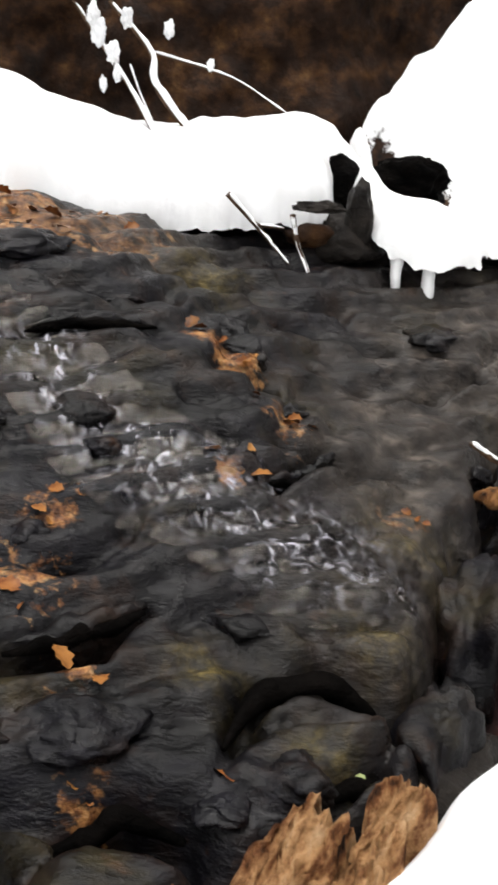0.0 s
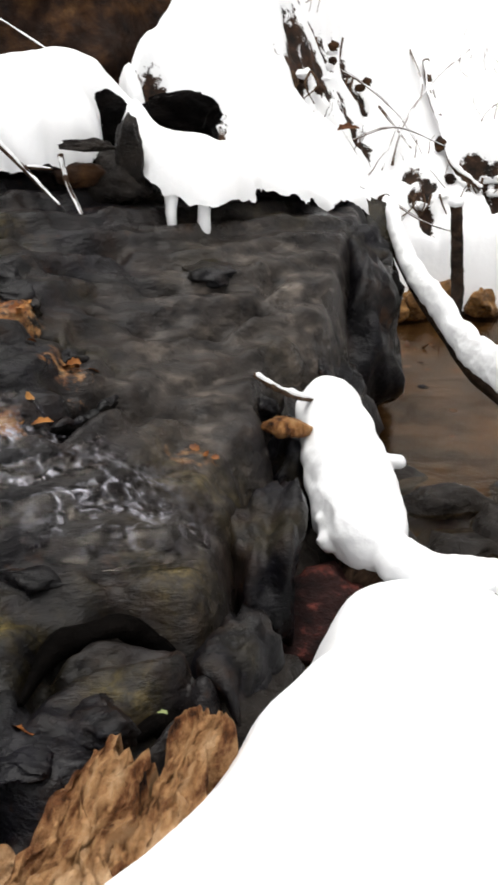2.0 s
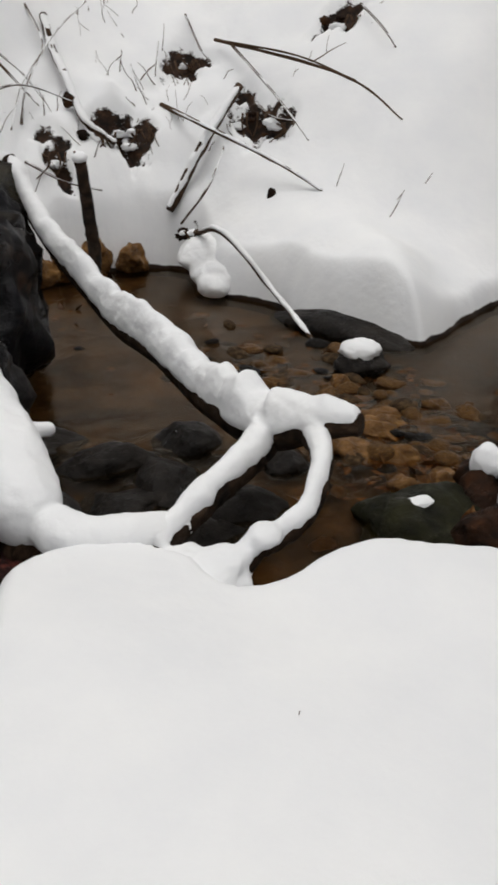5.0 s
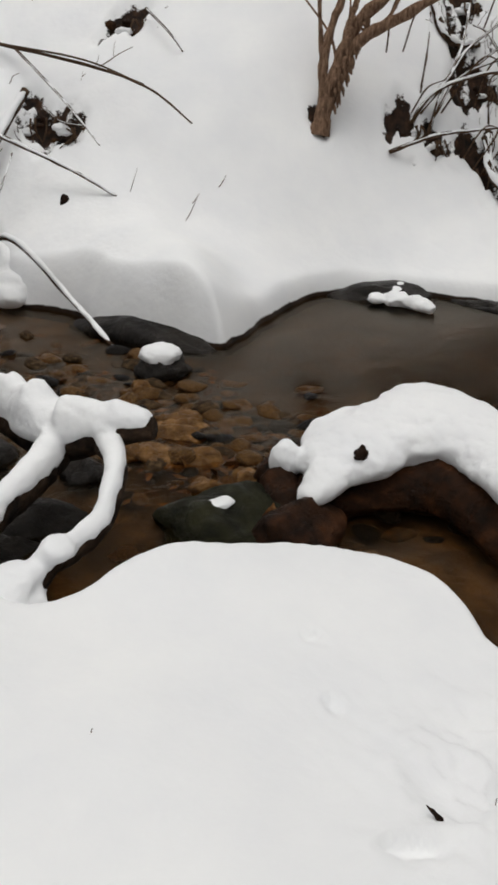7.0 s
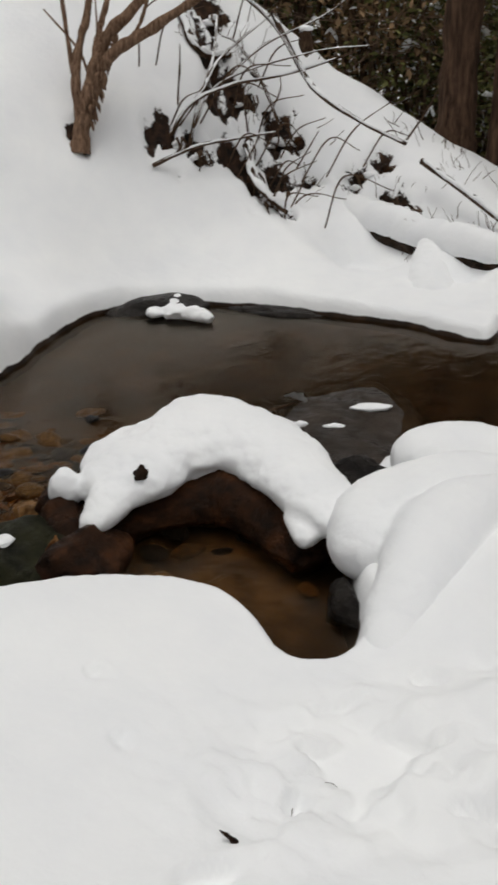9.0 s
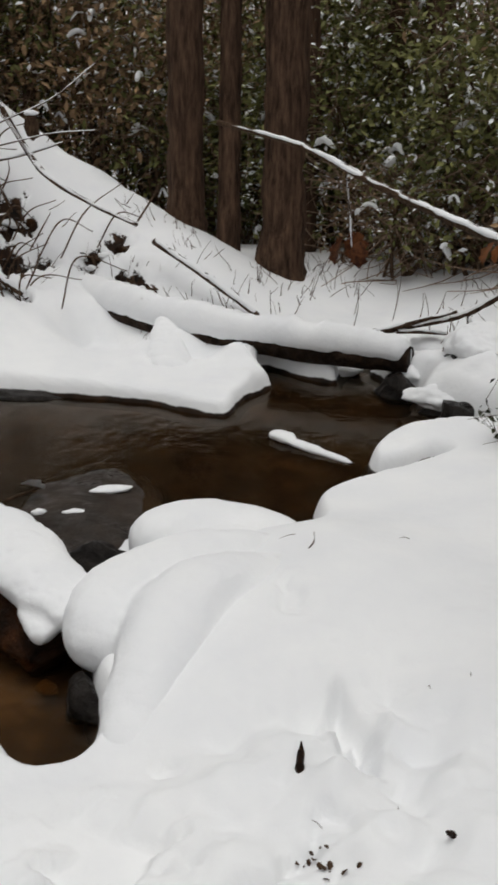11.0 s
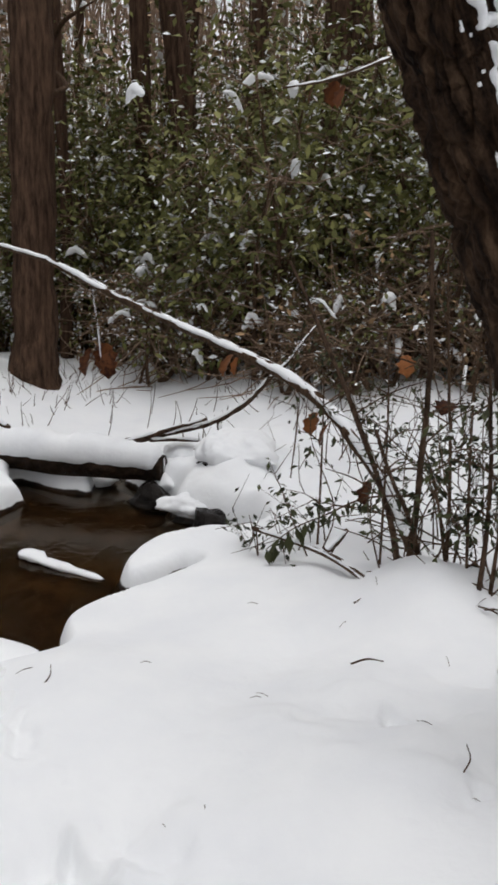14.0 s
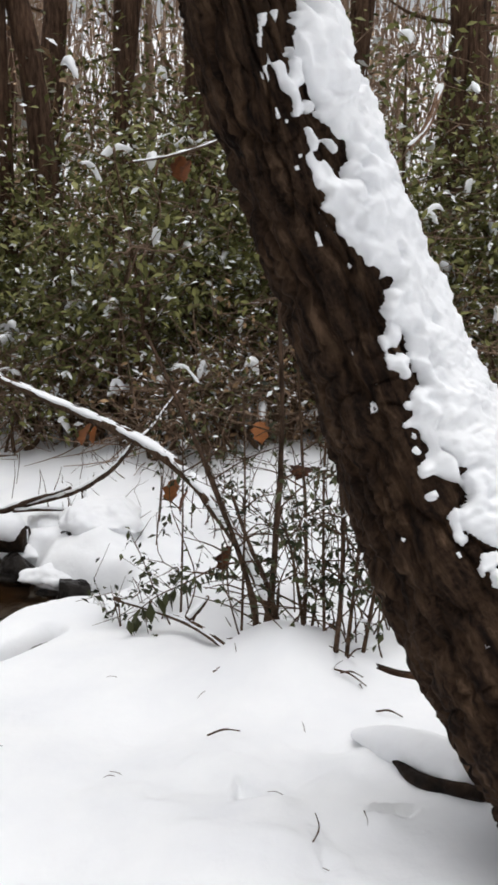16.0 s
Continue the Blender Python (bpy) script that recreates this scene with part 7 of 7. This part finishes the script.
# ---- saplings and fallen thin trunk by the right bank ----
stick("fallen_sapling", "long thin fallen trunk slanting through the undergrowth, snow on top", [
    ([(6.82, 2.98, 1.46), (6.54, 2.4, 1.37), (6.43, 2.13, 1.3), (6.17, 1.66, 1.15), (5.96, 1.24, 1.03), (5.55, 0.7, 0.91), (5.3, 0.38, 0.78), (4.95, 0.07, 0.53), (4.56, -0.17, 0.2)], 0.016, 0.034)], TWIG, 0.55, "fallen trunk", n=9)
for i, (pts, r) in enumerate([([(4.36, -0.07, 0.2), (4.53, -0.1, 0.71), (4.63, -0.11, 1.13), (4.67, -0.09, 1.6)], 0.017), ([(4.37, -0.06, 0.2), (4.61, 0.01, 0.47), (4.79, 0.17, 0.82), (5.03, 0.38, 1.18), (5.13, 0.53, 1.45)], 0.016),
                              ([(4.18, -0.33, 0.2), (4.37, -0.36, 0.65), (4.45, -0.34, 1.0), (4.5, -0.3, 1.5)], 0.012), ([(4.18, -0.37, 0.2), (4.36, -0.41, 0.63), (4.52, -0.47, 0.95)], 0.01), ([(4.31, -0.17, 0.2), (4.52, -0.08, 0.48), (4.66, 0.02, 0.64), (4.79, 0.1, 0.8)], 0.014),
                              ([(4.3, -0.22, 0.2), (4.68, -0.21, 0.67), (4.77, -0.18, 1.04), (4.8, -0.15, 1.5)], 0.01), ([(5.1, 0.37, 0.15), (5.23, 0.38, 0.63), (5.29, 0.39, 0.95)], 0.007), ([(4.28, -0.25, 0.2), (4.55, -0.17, 0.59), (4.68, -0.11, 0.75)], 0.009),
                              ([(4.8, 0.06, 0.2), (4.9, 0.06, 0.8), (4.97, 0.08, 1.2)], 0.007), ([(4.25, -0.42, 0.2), (4.4, -0.5, 0.7), (4.5, -0.55, 1.2)], 0.01), ([(4.4, -0.3, 0.2), (4.5, -0.28, 0.9), (4.58, -0.3, 1.4)], 0.008)]):
    pts = [(pts[0][0] - 0.06, pts[0][1], pts[0][2] - 0.2)] + pts
    ob = stick("sapling", "thin bare sapling stem standing in the snow", [(pts, r, r * 0.45)], WOOD if r > 0.011 else TWIG, 0.0, "sapling", "saplings")
    rr = random.Random(i)
    p = smooth_line(pts, 30)
    for k in range(9):
        b = p[rr.randrange(6, 30)]
        a, L = rr.uniform(0, 6.283), rr.uniform(0.1, 0.35)
        e = b + (L * math.cos(a), L * math.sin(a), L * rr.uniform(0.1, 0.7))
        Shape().add(*tube([b, (b + e) / 2 + (0, 0, 0.02), e], [0.004, 0.003, 0.0015], 5, 7, 0.1, k)).put("side_twig", TWIG, ob)


def undergrowth(x, y, w, h, stems, n, seed, size=0.044):
    """Wispy small-leaved shoots."""
    g = np.random.default_rng(seed)
    z = float(land_height(np.array(x), np.array(y)))
    ob = thing("small_leaved_shoots", "wispy shoots with small dark leaves standing in the snow", "undergrowth", (x, y, z), "undergrowth")
    spots = []
    for k in range(stems):
        b = g.normal(0, w * 0.4, 3) * (1, 1, 0)
        e = b + np.array([g.normal(0, 0.3 * h), g.normal(0, 0.3 * h), h * g.uniform(0.5, 1)])
        q = smooth_line([b + (0, 0, -0.05), (b * 2 + e) / 3 + g.normal(0, 0.06, 3), (b + e * 2) / 3 + g.normal(0, 0.06, 3), e], 14)
        Shape().add(*tube(q, np.linspace(0.004, 0.0015, 14), 5)).put("shoot", TWIG, ob)
        spots += [p + g.normal(0, 0.02, 3) for p in q[4:]]
        for m in range(4):
            s = q[g.integers(5, 14)]
            o = s + g.normal(0, 0.12, 3) + (0, 0, 0.05)
            tw = smooth_line([s, (s + o) / 2, o], 6)
            Shape().add(*tube(tw, np.linspace(0.002, 0.001, 6), 4)).put("side_twig", TWIG, ob)
            spots += list(tw[1:])
    spots = np.array(spots)
    c = spots[g.integers(0, len(spots), n)] + g.normal(0, 0.012, (n, 3))
    c[:, 2] = np.maximum(c[:, 2], 0.03)
    tagged(mesh_object("foliage", *leaves(c, size, seed + 1, 0.4), DARKGREEN, ob), kind="stuff")
    sn = c[: n // 10] + (0, 0, 0.008)
    tagged(mesh_object("snow_dusting", *leaves(sn, size * 0.9, seed + 2, 0), SNOW, ob, "flecks of snow on the leaves"), kind="stuff")
    return ob


for i, (x, y, w, h, st, n) in enumerate([(4.7, -0.1, 0.35, 0.8, 12, 420), (4.5, -0.45, 0.3, 0.7, 10, 360), (5.1, 0.2, 0.35, 0.7, 4, 90), (5.3, -0.3, 0.5, 1.0, 12, 420), (5.9, 0.3, 0.5, 0.6, 4, 120), (5.0, 0.62, 0.15, 0.22, 5, 120), (6.4, 0.5, 0.6, 0.8, 5, 160), (5.6, -0.9, 0.5, 1.0, 10, 220), (6.6, -0.4, 0.7, 1.2, 14, 300)]):
    undergrowth(x, y, w, h, st, n, 500 + i)
sprig = thing("leafy_sprig", "arching sprig of paired dark green leaves above the snow", "sprig")
line = smooth_line([(4.56, -0.1, 0.6), (4.71, 0.12, 0.53), (4.86, 0.3, 0.4), (4.84, 0.44, 0.33), (4.86, 0.56, 0.22)], 30)
Shape().add(*tube(line, np.linspace(0.005, 0.002, 30), 5)).put("stem", TWIG, sprig)
for k in range(3, 30, 2):
    for sd in (-1, 1):
        v, f = leaves([(0, 0, 0)], 0.088, k * 2 + sd, 1.1, 0.15)
        ob = mesh_object("leaflet", v, f, DARKGREEN, sprig)
        ob.location = line[k]
stick("leaning_twig", "dark twig lying over the snow at the bank's edge", [([(4.24, -0.02, 0.3), (4.75, 0.28, 0.26), (4.99, 0.65, 0.27)], 0.016, 0.01), ([(4.3, 0.02, 0.3), (4.2, 0.1, 0.28)], 0.006, 0.003), ([(4.75, 0.28, 0.27), (4.8, 0.2, 0.36)], 0.02, 0.008)], TWIG, 0.5)
stick("dark_log", "dark log end half buried in snow", [([(4.25, -0.40, 0.3), (4.09, -0.66, 0.31)], 0.03, 0.04)], EARTH, category="log")
for at, s, yaw, p in [((4.84, -0.19, 0.92), 0.13, 20, 40), ((4.86, 0.0, 1.1), 0.1, 200, 60), ((5.45, 0.86, 0.98), 0.12, 90, 70), ((5.43, 0.83, 0.97), 0.09, 150, 80), ((5.26, 0.42, 0.76), 0.12, 60, 80), ((5.2, 0.35, 0.72), 0.12, 120, 75), ((4.74, 0.11, 0.6), 0.12, 70, 85),
                      ((4.86, 0.32, 2.16), 0.1, 40, 80), ((4.85, 0.4, 2.15), 0.08, 120, 80), ((4.84, 0.28, 2.14), 0.09, 80, 75), ((6.5, 1.9, 0.85), 0.2, 30, 80), ((6.48, 1.98, 0.82), 0.18, 100, 80), ((6.46, 1.86, 0.8), 0.16, 200, 80)]:
    dead_leaf(at, s, yaw, p, 15, RUST, label="rust-brown dead leaf hanging from a twig", group="hanging dead leaves")
stick("leafy_branch", "bare branch with hanging dead leaves and snow", [([(5.3, 0.15, 2.3), (4.86, 0.33, 2.17), (4.7, 0.5, 2.12)], 0.012, 0.005)], TWIG, 0.5, "branch")
stick("hanging_branch", "short broken branch in front of the thicket", [([(6.52, 2.0, 1.28), (6.5, 1.95, 1.0), (6.48, 1.92, 0.75)], 0.007, 0.004)], TWIG, 0.2, "branch")
stick("pale_branch", "pale dead branch high in the thicket", [([(5.6, -0.75, 2.55), (5.5, -0.68, 2.35), (5.45, -0.6, 2.25)], 0.02, 0.012)], SHRUBBARK, 0.5, "branch")

# ---- small litter on the near snow ----
def on_snow(x, y, up=0.0):
    return (x, y, float(snow_height(np.array(x), np.array(y))) + up)


def cone(x, y, yaw, size):
    ob = mesh_object("pine_cone", *tube([(-0.5, 0, 0), (-0.2, 0, 0.02), (0.15, 0, 0.02), (0.5, 0, 0)], [0.05, 0.12, 0.1, 0.02], 9, 14, 0.5, int(x * 10)), EARTH)
    ob.matrix_world = pose(*on_snow(x, y, size * 0.2), 0, -42, yaw) @ Matrix.Diagonal((size, size, size, 1))
    tagged(ob, "dark fallen pine cone half sunk in the snow", "pine cone", "pine cones")


for a, c in [((4.11, -0.34), (4.04, -0.45)), ((3.84, -0.48), (3.78, -0.56)), ((3.69, 0.05), (3.73, -0.05)), ((4.1, -0.36), (4.1, -0.44))]:
    p, q = on_snow(*a, 0.01), on_snow(*c, 0.008)
    stick("lying_twig", "dark broken twig lying on the snow", [([p, ((p[0] + q[0]) / 2, (p[1] + q[1]) / 2, (p[2] + q[2]) / 2 + 0.012), q], 0.004, 0.002)], TWIG, 0.0, "twig", "lying twigs", 5)
cone(1.66, 0.94, 120, 0.05)
cone(2.43, 0.59, 20, 0.085)
cone(2.77, 1.24, 60, 0.03)
cone(2.33, 0.22, 165, 0.06)
rnd = random.Random(87)
for k in range(14):
    x, y = 2.2 + rnd.gauss(0, 0.03), 0.45 + rnd.gauss(0, 0.04)
    dead_leaf(on_snow(x, y, 0.004), rnd.uniform(0.008, 0.02), rnd.uniform(0, 360), rnd.uniform(-40, 10), rnd.uniform(-40, 40), TWIG, "leaf_scrap", "dark scrap of leaf poking through the snow", "leaf scraps")
rnd = random.Random(88)
for x, y, yaw, L in [(3.45, 1.05, 150, 0.1), (2.87, 0.31, 20, 0.02), (2.82, 0.4, 60, 0.015), (3.43, 0.28, 70, 0.07), (3.29, 1.11, 10, 0.02), (3.2, -0.2, 80, 0.06), (2.96, -0.34, 60, 0.1), (3.42, 0.3, 120, 0.05), (4.3, 0.03, 10, 0.12), (4.15, -0.35, 160, 0.14),
                     (4.05, 0.12, 165, 0.1), (1.85, 0.93, 30, 0.03), (1.95, 0.9, 100, 0.04), (2.3, 0.5, 70, 0.05), (2.4, 0.35, 20, 0.04), (3.6, 0.7, 110, 0.05), (3.75, -0.25, 10, 0.1), (1.2, 1.45, 40, 0.015), (4.3, 0.5, 100, 0.06)]:
    c_, s_n = math.cos(radians(yaw)) * L * 0.35, math.sin(radians(yaw)) * L * 0.35
    p = on_snow(x, y, 0.004)
    stick("snow_litter", "tiny dark twig lying on the snow", [([(x - c_, y - s_n, p[2]), (x, y, p[2] + 0.006), (x + c_, y + s_n, p[2] + 0.002)], 0.0012, 0.0008)], TWIG, 0.0, "twig", "snow litter", 4)
for x, y, h in [(3.95, 4.85, 0.1), (3.7, 5.1, 0.14), (4.2, 4.9, 0.07), (3.88, 4.8, 0.08), (4.0, 4.9, 0.06), (3.0, -0.3, 0.06), (3.05, -0.42, 0.05), (3.35, 0.95, 0.05), (6.9, 1.6, 0.2), (7.0, 1.8, 0.25), (7.2, 1.4, 0.2), (6.8, 2.0, 0.2), (7.4, 1.9, 0.3), (7.1, 2.1, 0.25), (7.3, 1.2, 0.25)]:
    p = on_snow(x, y, -0.01)
    stick("dry_stalk", "thin dry stalk poking out of the snow", [([p, (x + 0.02, y - 0.02, p[2] + h * 0.6), (x + 0.05, y - 0.01, p[2] + h)], 0.003, 0.0015)], TWIG, 0.0, "stalk", "dry stalks", 4)
